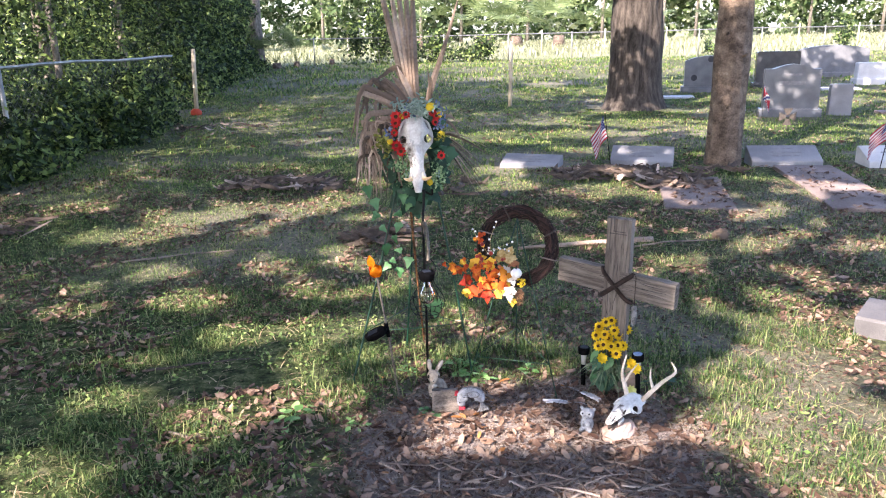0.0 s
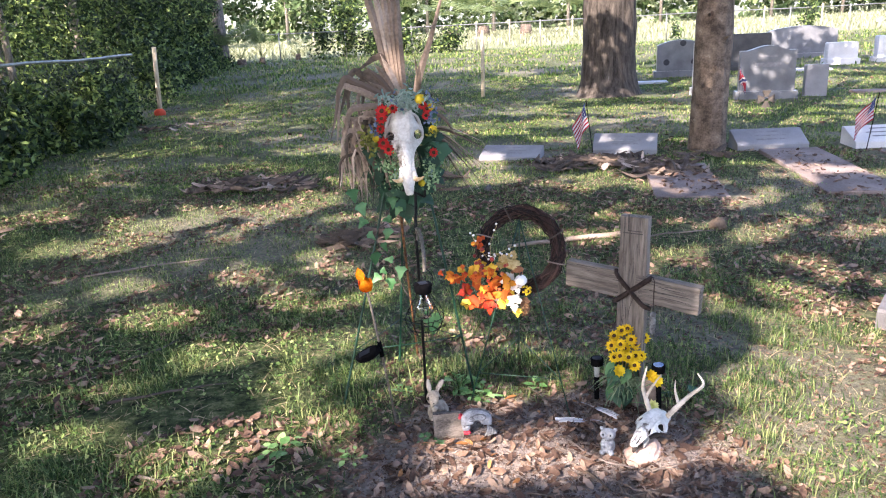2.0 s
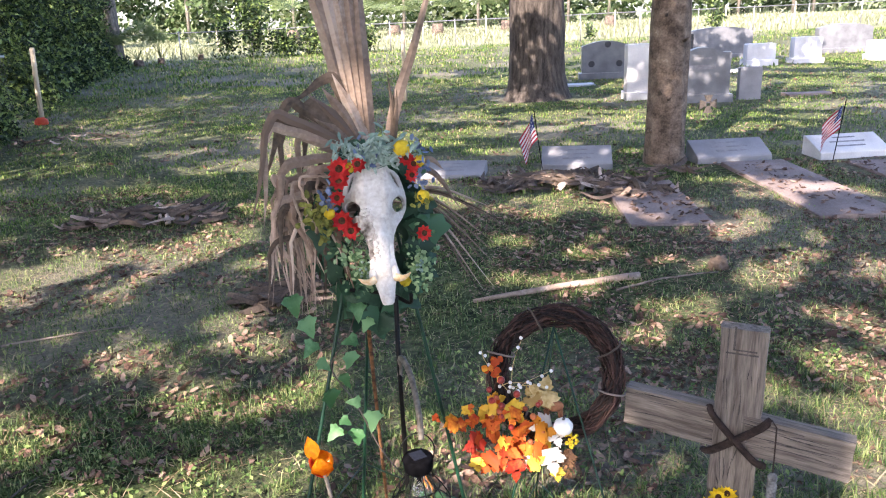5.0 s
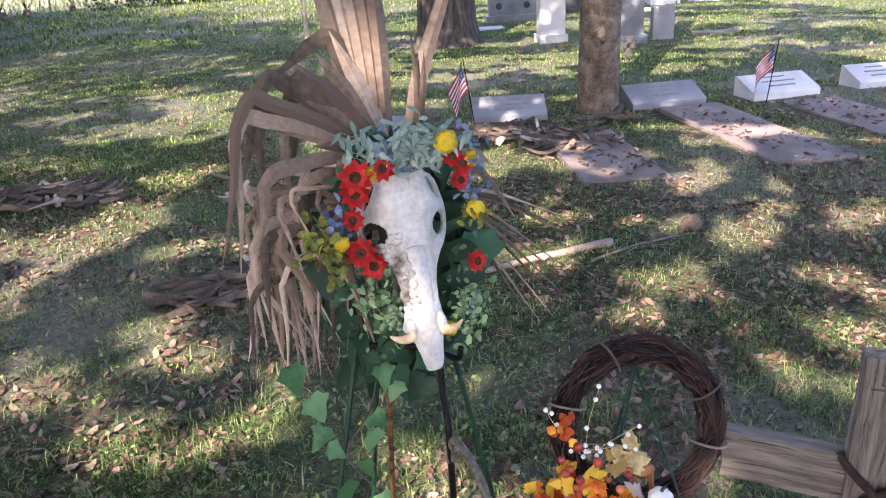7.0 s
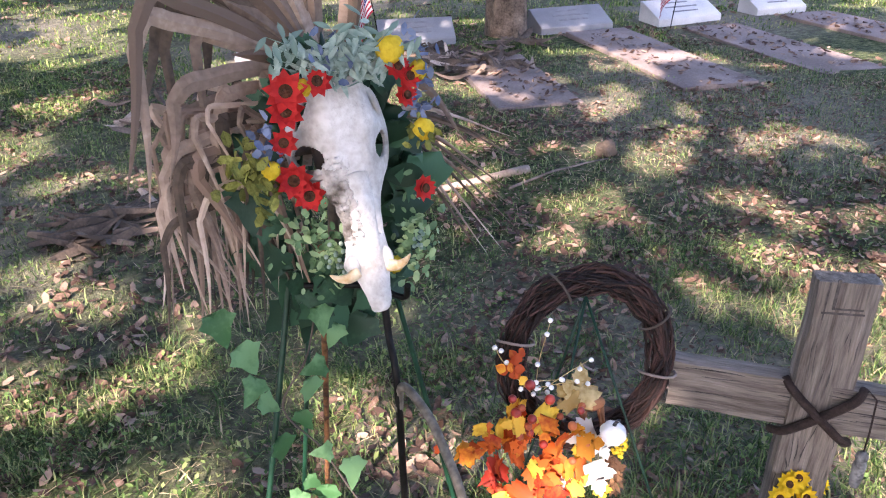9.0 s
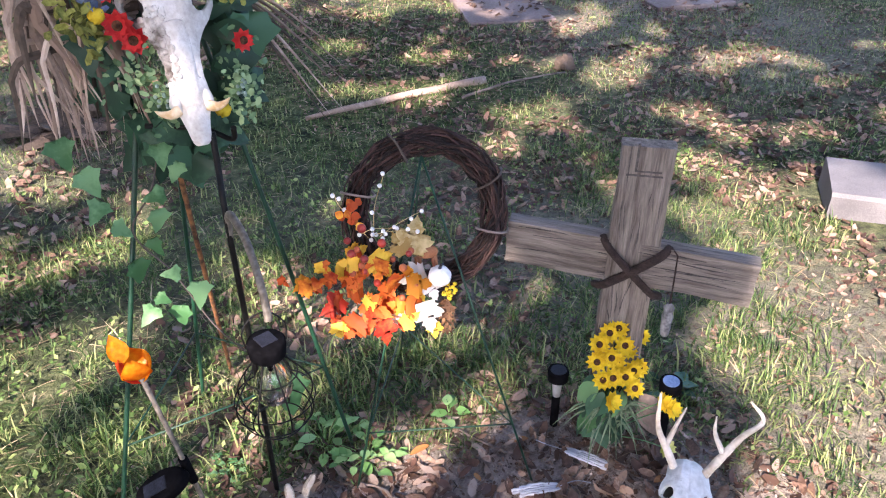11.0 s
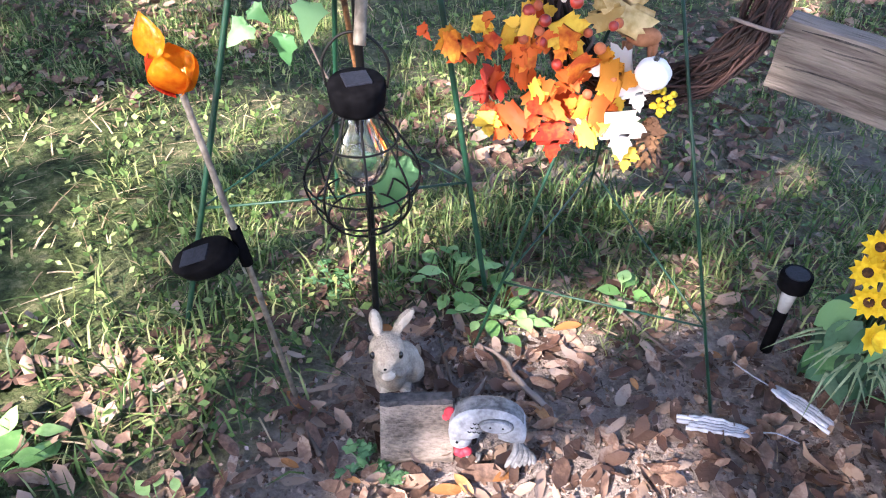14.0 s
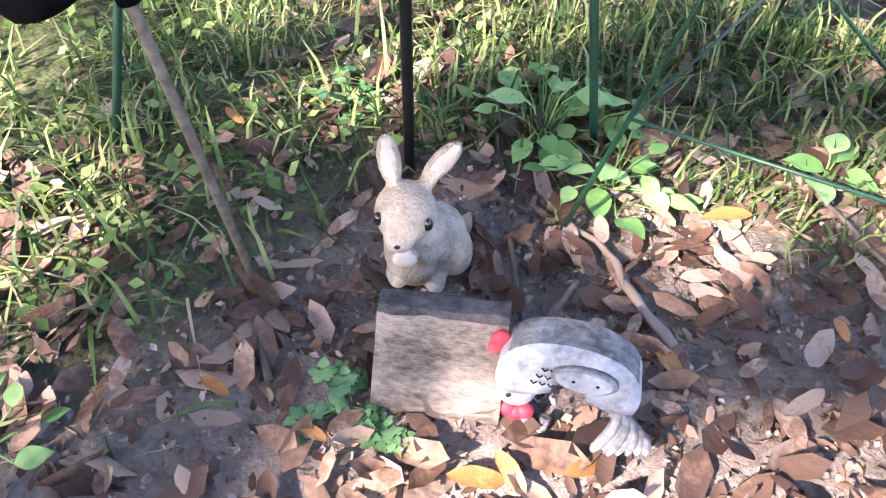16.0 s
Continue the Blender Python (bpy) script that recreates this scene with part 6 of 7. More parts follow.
# ---- sunflowers ----
SF = thing("sunflower_bunch", (.668, 2.635, gz(.668, 2.635)), "bunch of yellow artificial sunflowers standing beside the cross", "artificial flowers")
SO = Vector(SF.location)
fr = random.Random(8)
HEADS = ((.0, .03, .345), (-.03, .02, .33), (.022, .03, .352), (-.045, .0, .30), (-.012, -.005, .305), (.03, .01, .315), (.052, .02, .29), (-.02, -.03, .27), (.012, -.03, .262), (.04, -.02, .262), (.03, -.045, .235), (.062, -.01, .255), (-.038, -.02, .262), (.005, .0, .285), (.085, .03, .31))
for x, y, z in HEADS:
    bm = bmesh.new()
    d = (x * 5 - .5, -1 + y * 4, .8)
    flower(bm, (x, y, z - .03), d, .026, 11, 1.7, 0, .15, 2)
    f_ = part("sunflower", bm, M_SUNF, SF, "yellow flower head with dark centre")
    bm = bmesh.new()
    disc(bm, Vector((x, y, z - .03)) + Vector(d).normalized() * .004, d, .0085, .006)
    part("flower_centre", bm, M_SUNC, f_)
    bm = bmesh.new()
    tube(bm, curve_pts(((x, y, z - .032), (x * .5, y * .5 + .01, z * .5), (x * .15, y * .15, 0)), 4), .0016, 5)
    part("stem", bm, M_DKLEAF, SF)
for k in range(34):
    a = fr.uniform(0, 6.28)
    bm = leaf_bm("oval", fr.uniform(.06, .09), .2, .35, None, facing((.03 * math.cos(a), .03 * math.sin(a), fr.uniform(.09, .2)), (math.cos(a), math.sin(a) - .4, .7), fr.uniform(140, 220)))
    part("leaf", bm, M_DKLEAF if k % 3 else M_IVY, SF)
for k in range(46):
    a = fr.uniform(2.2, 6.6)
    r = fr.uniform(.05, .13)
    bm = bmesh.new()
    b_ = Vector((fr.uniform(-.02, .03), fr.uniform(-.03, .01), fr.uniform(.02, .10)))
    strip(bm, curve_pts((b_, b_ + Vector((r * .4 * math.cos(a), r * .4 * math.sin(a), .06)), b_ + Vector((r * math.cos(a), r * math.sin(a), fr.uniform(-.03, .05)))), 4), .007, 0, .2, (0, -.5, 1))
    part("strap_leaf", bm, M_BLUEG, SF)
for x, y, z, mm in ((.082, -.085, .18, M_SUNF), (.098, -.10, .165, M_SUNF), (.075, -.13, .08, M_PALEY), (-.03, -.05, .19, M_SUNF)):
    bm = bmesh.new()
    flower(bm, (x, y, z), (.3, -1, .6), .027, 9, 2.0, 0, .35, 2)
    f_ = part("daisy", bm, mm, SF, "loose yellow flower")
    bm = bmesh.new()
    tube(bm, curve_pts(((x, y, z), (x * .6, y * .6, z * .6 + .02), (0, 0, .03)), 4), .0015, 5)
    part("stem", bm, M_IVY, f_)
bm = bmesh.new()
leaf_bm("oval", .12, .2, .3, bm, facing((.09, .0, .13), (-.2, -1, .8), 200))
part("leaf", bm, M_FROND, SF, "curled brown dry leaf")


# ---- solar path lights ----
def path_light(at, h, lean, label, panel):
    g = thing("solar_path_light", (*at, gz(*at)), label, "garden light", "solar path lights")
    g.rotation_euler = (radians(lean[0]), radians(lean[1]), 0)
    def turned(prof, n=24):
        bm = bmesh.new()
        loft(bm, [[(r * math.cos(2 * math.pi * k / n), r * math.sin(2 * math.pi * k / n), z) for k in range(n)] for z, r in prof])
        return bm
    part("stake", turned(((-.03, .004), (0, .010), (h - .085, .0105), (h - .08, .008)), 14), M_PLASTIC, g, "black plastic stake", True)
    part("lens", turned(((h - .08, .009), (h - .03, .0135), (h - .028, .0135)), 18), M_CLEAR, g, "clear ribbed plastic lens", True)
    part("cap", turned(((h - .03, .021), (h - .027, .0245), (h - .005, .0255), (h, .0245))), M_PLASTIC, g, "round black cap", True)
    part("solar_panel", turned(((h, .019), (h + .0015, .0185))), panel, g, "round solar cell")
    return g


M_CLEAR = mat("frosted_clear_plastic", (.50, .50, .48), (.66, .66, .64), 40, .2, .05, trans=.4, spec=.5)
M_PANELB = mat("blue_solar_cell", (.10, .16, .30), (.16, .24, .42), 200, .12, 0, spec=.7)
path_light((.590, 2.735), .178, (0, 0), "solar path light with black cap standing in bare soil", M_PANEL)
path_light((.792, 2.575), .215, (2, -3), "solar path light with black cap beside the sunflowers", M_PANELB)

# ---- deer skull on its stone ----
bm = bmesh.new()
bmesh.ops.create_icosphere(bm, subdivisions=5, radius=1)
for v in bm.verts:
    n_ = noise.fractal(v.co * 1.5, 1, 2, 4) * .20 + .02 * noise.noise(v.co * 9)
    c = v.co.copy()
    v.co = Vector((c.x * .092, c.y * .052, (c.z * .046 if c.z > 0 else c.z * .02))) * (1 + n_)
bmesh.ops.rotate(bm, cent=(0, 0, 0), matrix=pose(0, 0, 0, 0, 0, 48).to_3x3(), verts=bm.verts)
single("stone", bm, M_ROCK, (.668, 2.335, gz(.668, 2.335) + .002), "smooth pinkish stone under a deer skull", "stone", smooth=True)
TOP, NOSE = Vector((.762, 2.447, .122)), Vector((.604, 2.255, .110))
DS = thing("deer_skull", NOSE, "bleached deer skull with forked antlers resting on a stone", "skull")
zz = (TOP - NOSE).normalized()
DL = (TOP - NOSE).length
xx = Vector((.78, -.60, -.08)).normalized()
yy = zz.cross(xx).normalized()
xx = yy.cross(zz)
DM = Matrix((xx, yy, zz)).transposed().to_4x4() @ Matrix.Diagonal((1, 1, DL / .198, 1))
DZ = (0, .006, .02, .045, .07, .088, .10, .112, .124, .136, .148, .16, .172, .184, .192, .198)
DW = (.003, .010, .015, .019, .024, .032, .043, .051, .053, .050, .043, .041, .040, .035, .026, .010)
DF = (.004, 0, -.004, -.009, -.013, -.016, -.018, -.019, -.020, -.021, -.022, -.022, -.020, -.014, -.005, .006)


def deer_front(u, z):
    """A point of the deer skull's upper side: u across, z from the nose up."""
    w = float(np.interp(z, DZ, DW))
    x = u * w
    flat = float(np.interp(z, (0, .07, .1, .13, .16, .2), (.006, .011, .019, .022, .016, .010)))
    out = max(0.0, abs(x) - flat)
    y = float(np.interp(z, DZ, DF)) + .45 * out + 16 * out * out
    y += .003 * math.exp(-((abs(x) - .016) / .006) ** 2 - ((z - .085) / .016) ** 2)
    y -= .0035 * math.exp(-((abs(x) - .040) / .006) ** 2 - ((z - .128) / .007) ** 2)
    y -= .0025 * math.exp(-((abs(x) - .048) / .005) ** 2 - ((z - .112) / .012) ** 2)
    y += .0012 * math.exp(-(x / .0015) ** 2) * (z > .05)
    y += .0010 * noise.fractal(Vector((x * 110, z * 110, 6)), 1, 2, 3) * (1.6 if z < .09 else .7)
    return Vector((x, y, z))


def deer_hollow(p):
    ax = abs(p.x)
    orbit = ((ax - .0385) / .0108) ** 2 + ((p.z - .112) / .0130) ** 2
    fossa = ((ax - .0175 + .10 * (p.z - .07)) / .0032) ** 2 + ((p.z - .074) / .012) ** 2
    nasal = ((ax - .0062) / .0020) ** 2 + ((p.z - .026) / .020) ** 2
    crack = abs(p.x + .001 + .012 * (p.z - .07)) < .0011 and .058 < p.z < .10
    return orbit < 1 or fossa < 1 or nasal < 1 or crack


bm = bmesh.new()
NU, NZ = 96, 130
grid = [[bm.verts.new(deer_front(2 * i / NU - 1, .198 * j / NZ)) for i in range(NU + 1)] for j in range(NZ + 1)]
for j in range(NZ):
    for i in range(NU):
        q = (grid[j][i], grid[j][i + 1], grid[j + 1][i + 1], grid[j + 1][i])
        if deer_hollow(sum((v.co for v in q), Vector()) / 4):
            continue
        f = bm.faces.new(q)
        c = f.calc_center_median()
        f.material_index = 1 if c.z < .095 and noise.noise(c * 70) > .12 else 0
bmesh.ops.delete(bm, geom=[v for v in bm.verts if not v.link_faces], context="VERTS")
bmesh.ops.smooth_vert(bm, verts=[v for v in bm.verts if v.is_boundary], factor=.5, use_axis_x=True, use_axis_y=True, use_axis_z=True)
bmesh.ops.solidify(bm, geom=bm.faces[:], thickness=-.005)
bmesh.ops.recalc_face_normals(bm, faces=bm.faces)
bmesh.ops.transform(bm, matrix=DM, verts=bm.verts)
part("cranium", bm, [M_BONE2, M_BONED], DS, "white skull with narrow cracked muzzle", True)
# core under the deer skull, dark to stand in for shade inside
bm = bmesh.new()
loft(bm, [[DM @ Vector((w * math.cos(a), .021 + .012 * math.sin(a), z)) for a in (2 * math.pi * k / 16 for k in range(16))] for z, w in ((.008, .006), (.04, .012), (.08, .020), (.11, .040), (.13, .042), (.16, .036), (.185, .026))])
part("inner_bone", bm, M_HOLLOW, DS, "dark core painted as shade in the skull hollows", True)
for s in (1, -1):
    bm = bmesh.new()
    p = [DM @ Vector((s * (.0385 + .0112 * math.cos(a)), deer_front((.0385 + .0112 * math.cos(a)) / .053, .113 + .0142 * math.sin(a)).y - .0005, .113 + .0142 * math.sin(a))) for a in (k * .3491 for k in range(19))]
    tube(bm, p, .0026, 7)
    part("socket_rim", bm, M_BONE2, DS, "", True)
    for q in range(4):
        bm = bmesh.new()
        loft(bm, [[DM @ Vector((s * .017 + .004 * k_ * math.cos(a), .022 + h, .045 + .009 * q + .004 * k_ * math.sin(a))) for a in (i * .785 for i in range(8))] for h, k_ in ((-.008, 1), (.004, .9), (.010, .5))])
        part("tooth", bm, M_BONE2, DS)
ANT = ((-1, ((.742, 2.452, .145), (.722, 2.475, .175), (.705, 2.50, .205), (.728, 2.535, .262)), ((.712, 2.488, .188), (.738, 2.48, .215), (.765, 2.49, .245))),
       (1, ((.778, 2.428, .145), (.808, 2.412, .178), (.845, 2.40, .21), (.885, 2.392, .25), (.878, 2.43, .275)), ((.805, 2.413, .176), (.80, 2.43, .21), (.803, 2.44, .25))))
for s, beam, tine in ANT:
    root = DM @ Vector((s * .028, -.006, .166))
    mid = root.lerp(Vector(beam[2]) - NOSE, .5) + Vector((s * .004, 0, .006))
    bm = bmesh.new()
    p = curve_pts([root, mid] + [Vector(q) - NOSE for q in beam[2:]], 6)
    tube(bm, p, [.0098 * (1 - .72 * (i / (len(p) - 1)) ** 1.4) * (1 + .05 * math.sin(i * 1.9)) for i in range(len(p))], 9)
    an = part("antler", bm, M_ANTLER, DS, "pale forked antler", True)
    bm = bmesh.new()
    p = curve_pts([mid] + [Vector(q) - NOSE for q in tine[1:]], 5)
    tube(bm, p, [.0068 * (1 - .8 * (i / (len(p) - 1)) ** 1.2) for i in range(len(p))], 8)
    part("tine", bm, M_ANTLER, an, "", True)


# ---- figurines: each one mesh ----
def fused(name, blobs, tubes, extra, mats, at, turn, label, category, voxel=.0028):
    """Soft forms fused into one skin, with small painted details added."""
    bm = bmesh.new()
    for c, s, rot in blobs:
        ball(bm, 1, c, s, pose(0, 0, 0, *rot), 20, 14)
    for pts, rad, fl in tubes:
        tube(bm, curve_pts(pts, 5), [rad[0] + (rad[1] - rad[0]) * i / (5 * (len(pts) - 1)) for i in range(5 * (len(pts) - 1) + 1)], 12, flat=fl)
    tmp_me = bpy.data.meshes.new(name)
    bm.to_mesh(tmp_me)
    bm.free()
    tmp = new(name, tmp_me)
    r = tmp.modifiers.new("skin", "REMESH")
    r.mode, r.voxel_size = "VOXEL", voxel
    sm = tmp.modifiers.new("soft", "SMOOTH")
    sm.factor, sm.iterations = .5, 4
    bpy.context.view_layer.update()
    me = bpy.data.meshes.new_from_object(tmp.evaluated_get(bpy.context.evaluated_depsgraph_get()))
    bpy.data.objects.remove(tmp)
    bm = bmesh.new()
    bm.from_mesh(me)
    for f in bm.faces:
        f.smooth, f.material_index = True, 0
    extra(bm)
    return single(name, bm, mats, at, label, category, turn=turn)


def rabbit_extra(bm):
    for f in bm.faces:
        c = f.calc_center_median()
        if (c - Vector((-.016, -.054, .064))).length < .012 or (c - Vector((-.02, -.030, .008))).length < .012 or (c - Vector((.012, -.036, .006))).length < .012 or (c.z > .125 and f.normal.y < -.9):
            f.material_index = 1
    for x, y, z in ((-.0390, -.0365, .1035), (.0065, -.0425, .1015)):
        ball(bm, .0062, (x, y, z), (.8, .8, 1.15), None, 12, 8, 2)
    ball(bm, .0026, (-.022, -.0588, .0905), (1.2, .7, .8), None, 8, 6, 2)


fused("rabbit_figurine",
      [((.012, .005, .034), (.037, .038, .038), (0, 0, 0)), ((.0, -.012, .056), (.026, .026, .032), (0, 0, 0)), ((-.014, -.022, .098), (.030, .031, .027), (0, 0, 0)), ((-.020, -.045, .088), (.0155, .0145, .0135), (0, 0, 0)),
       ((.034, -.004, .026), (.020, .026, .026), (0, 0, 0)), ((-.016, -.047, .064), (.014, .010, .010), (0, 0, 0)), ((-.024, -.018, .010), (.013, .020, .011), (0, 0, 0)), ((.014, -.026, .010), (.012, .020, .011), (0, 0, 0)), ((-.012, -.004, .03), (.027, .032, .032), (0, 0, 0)), ((-.006, -.022, .034), (.024, .022, .034), (0, 0, 0)),
       ((-.028, -.004, .142), (.0115, .0065, .030), (0, -6, 0)), ((.020, .0, .136), (.0115, .0065, .029), (0, 36, 0))],
      [(((.002, -.01, .05), (.012, -.03, .05), (-.003, -.040, .056)), (.010, .008), 1.0), (((-.022, -.008, .110), (-.026, -.006, .122), (-.027, -.004, .135)), (.009, .008), .7), (((.0, -.008, .110), (.009, -.004, .121), (.016, .0, .130)), (.009, .008), .7)],
      rabbit_extra, [M_RABBIT, M_RABCREAM, M_EYE], (-.052, 2.655, gz(-.052, 2.655) + .002), pose(0, 0, 0, 0, 0, 12) @ Matrix.Diagonal((.92, .94, 1, 1)), "small grey-brown rabbit figurine sitting upright behind a wood block", "figurine", .0022)


def pig_extra(bm):
    for x in (-.0135, .0115):
        disc(bm, (x, -.0235, .0775), (x * 3, -1, .25), .0105, .002, 1, 18)
        disc(bm, (x, -.0262, .0782), (x * 3, -1, .25), .0062, .0016, 0, 14)
        ball(bm, .0030, (x, -.0285, .0788), (1, .6, 1), None, 10, 6, 2)
    for x in (-.0035, .0025):
        ball(bm, .0014, (x, -.0375, .0645), (1, .6, 1), None, 8, 5, 2)


fused("pig_figurine",
      [((0, 0, .03), (.026, .024, .032), (0, 0, 0)), ((0, -.003, .072), (.027, .022, .022), (0, 0, 0)), ((0, -.025, .0635), (.0105, .011, .008), (0, 0, 0)), ((-.016, -.020, .010), (.010, .014, .009), (0, 0, 0)), ((.016, -.020, .010), (.010, .014, .009), (0, 0, 0)),
       ((-.024, .004, .09), (.008, .004, .008), (0, 20, 0)), ((.024, .004, .09), (.008, .004, .008), (0, -20, 0)), ((-.012, -.024, .036), (.007, .007, .010), (0, 0, 0)), ((.012, -.024, .036), (.007, .007, .010), (0, 0, 0))],
      [], pig_extra, [M_PIG, M_WHITEP, M_EYE], (.543, 2.352, gz(.543, 2.352)), pose(0, 0, 0, -6, 0, -22), "small grey cast-stone pig figurine with round white eyes", "figurine")


def rooster():
    """A flat painted rooster bent over as if pecking."""
    bm = bmesh.new()
    n = 22
    def body(a, side):
        r = (.064 if side else .013 + .006 * max(0.0, math.cos(a))) * (1 + (.06 * math.sin(3 * a) if side else 0))
        return r
    for d0, inset, mi in ((.019, 0, 0),):
        fr_, bk_ = [], []
        for k in range(n + 1):
            a = math.pi * 1.06 - math.pi * 1.10 * k / n
            for lst, y in ((fr_, -d0), (bk_, d0)):
                row = []
                for j in range(5):
                    t = j / 4
                    r = body(a, 0) * (1 - t) + body(a, 1) * t
                    puff = .006 * math.sin(math.pi * t)
                    row.append(bm.verts.new((r * math.cos(a) * 1.05, y + (-puff if y < 0 else puff), r * math.sin(a) + .062)))
                lst.append(row)
        for k in range(n):
            for j in range(4):
                f = bm.faces.new((fr_[k][j], fr_[k + 1][j], fr_[k + 1][j + 1], fr_[k][j + 1]))
                f.smooth = True
                f.material_index = 0
                bm.faces.new((bk_[k][j + 1], bk_[k + 1][j + 1], bk_[k + 1][j], bk_[k][j])).smooth = True
            top = bm.faces.new((fr_[k][4], fr_[k + 1][4], bk_[k + 1][4], bk_[k][4]))
            top.material_index = 1 if 4 < k < 18 else 0
            bm.faces.new((bk_[k][0], bk_[k + 1][0], fr_[k + 1][0], fr_[k][0]))
        for e in (0, n):
            for j in range(4):
                bm.faces.new((fr_[e][j], fr_[e][j + 1], bk_[e][j + 1], bk_[e][j]))
    ball(bm, .020, (-.047, -.006, .044), (1.05, .9, .95), None, 16, 10, 0)
    loft(bm, [[(-.060 - x, -.004 + s * .006 * math.cos(a), .046 + s * .006 * math.sin(a) - x * .3) for a in (k * .785 for k in range(8))] for x, s in ((0, 1), (.008, .6), (.014, .08))], 1)
    for x, z, r in ((-.052, .020, .011), (-.043, .016, .011), (-.034, .020, .010)):
        ball(bm, r, (x, -.012, z), (1, .8, .9), None, 12, 8, 2)
    for x, z, r in ((-.070, .060, .013), (-.074, .076, .012), (-.068, .090, .012)):
        ball(bm, r, (x, .004, z), (.9, .5, 1.1), None, 12, 8, 2)
    ball(bm, .0028, (-.052, -.0245, .049), (1, .5, 1), None, 8, 6, 3)
    m_ = Matrix.Translation((.014, -.0225, .092)) @ pose(0, 0, 0, 90, 0, 0)
    loft(bm, [[m_ @ Vector((.029 * s * math.cos(2 * math.pi * k / 22), .0135 * s * math.sin(2 * math.pi * k / 22), z)) for k in range(22)] for z, s in ((-.004, 1.06), (.006, 1.06), (.0065, .98))], 1)
    loft(bm, [[m_ @ Vector((.029 * s * math.cos(2 * math.pi * k / 22), .0135 * s * math.sin(2 * math.pi * k / 22), z)) for k in range(22)] for z, s in ((.002, .93), (.0075, .93), (.009, .85))], 0)
    for x in (.004, .026):
        ball(bm, .0018, (x, -.0318, .092), (1, .5, 1), None, 8, 5, 3)
    for r_ in range(3):
        for k in range(4):
            tube(bm, [(-.034 + .008 * k + .004 * r_, -.0262, .077 + .009 * r_), (-.031 + .008 * k + .004 * r_, -.0272, .0745 + .009 * r_), (-.028 + .008 * k + .004 * r_, -.0262, .077 + .009 * r_)], .001, 5, 3)
    for k in range(7):
        a = .25 - .22 * k
        p = curve_pts(((.044 + .002 * k, -.010 + .003 * (k % 2), .072 - .005 * k), (.052 + .005 * k, -.020 + .002 * (k % 2), .040 - .002 * k), (.034 + .0085 * k, -.034, .003 + .003 * k)), 5)
        tube(bm, p, [.006] * (len(p) - 2) + [.005, .002], 7, 1, flat=.8)
    for x in (-.02, .0):
        tube(bm, [(x - .012, -.012, .018), (x - .014, -.016, .004), (x - .02, -.022, -.002)], [.006, .005, .004], 7, 1)
    bmesh.ops.recalc_face_normals(bm, faces=bm.faces)
    return single("rooster_figurine", bm, [M_WHITEP, M_GREYP, M_REDPT, M_EYE], (.094, 2.512, gz(.094, 2.512) - .002), "chipped white rooster figurine with red comb bent to the ground", "figurine", turn=pose(0, 0, 0, -14, 0, -4) @ Matrix.Scale(.84, 4))


rooster()

BL = thing("wood_block", (-.012, 2.555, gz(-.012, 2.555)), "weathered split log block with dark top and back, half buried in soil", "wood block")
BL.rotation_euler = (0, 0, radians(3))
bm = bmesh.new()
rings = []
for i in range(9):
    x = -.054 + .108 * i / 8
    j = lambda s: .003 * noise.noise(Vector((x * 40, s, 2)))
    rings.append([(x + j(k) * .5, y + j(k), z + j(k + 3)) for k, (y, z) in enumerate(((-.062, -.02), (-.060, .012), (-.045, .034), (-.026, .060), (-.012, .077), (-.006, .080), (.012, .077), (.018, .070), (.022, -.02)))])
loft(bm, rings)
bmesh.ops.recalc_face_normals(bm, faces=bm.faces)
# top and back faces take the darker wood
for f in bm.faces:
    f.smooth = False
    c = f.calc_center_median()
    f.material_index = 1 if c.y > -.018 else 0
part("block", bm, [M_BLOCK, M_WOODDK], BL)

# ---- sprigs, twigs, weeds ----
def sprig(at, yaw, label):
    g = random.Random(int(yaw * 7))
    bm = bmesh.new()
    for k in range(5):
        y = (k - 2) * .0055
        p = curve_pts(((-.05 + g.uniform(-.01, .01), y, .006 + .003 * (k % 2)), (0, y * 1.1, .010), (.05, y * .6, .007)), 5)
        tube(bm, p, [.0034 + .0012 * math.sin(i * 2.4) for i in range(len(p))], 6)
    tube(bm, curve_pts(((.05, 0, .007), (.09, .006, .010), (.125, .0, .004)), 5), .0012, 5)
    return single("dried_sprig", bm, M_SPRIG, (*at, gz(*at) + .006), label, "dried sprig", "dried sprigs", turn=pose(0, 0, 0, 0, 0, yaw), smooth=True)


sprig((.455, 2.563), -12, "bundle of white dried seed heads lying on soil")
sprig((.60, 2.60), 130, "white dried seed heads lying on soil by the sunflowers")


def twig(pts, r, label="dead grey twig lying on the ground", name="twig", material=None):
    bm = bmesh.new()
    q = [Vector((x, y, gz(x, y) + z)) for x, y, z in pts]
    o = q[0].copy()
    c = curve_pts([p - o for p in q], 5)
    tube(bm, [p + Vector((0, 0, .002 * math.sin(i * 1.7))) for i, p in enumerate(c)], [r * (1 - .55 * i / (len(c) - 1)) for i in range(len(c))], 7)
    return single(name, bm, material or M_TWIG, o, label, "twig", "fallen twigs")


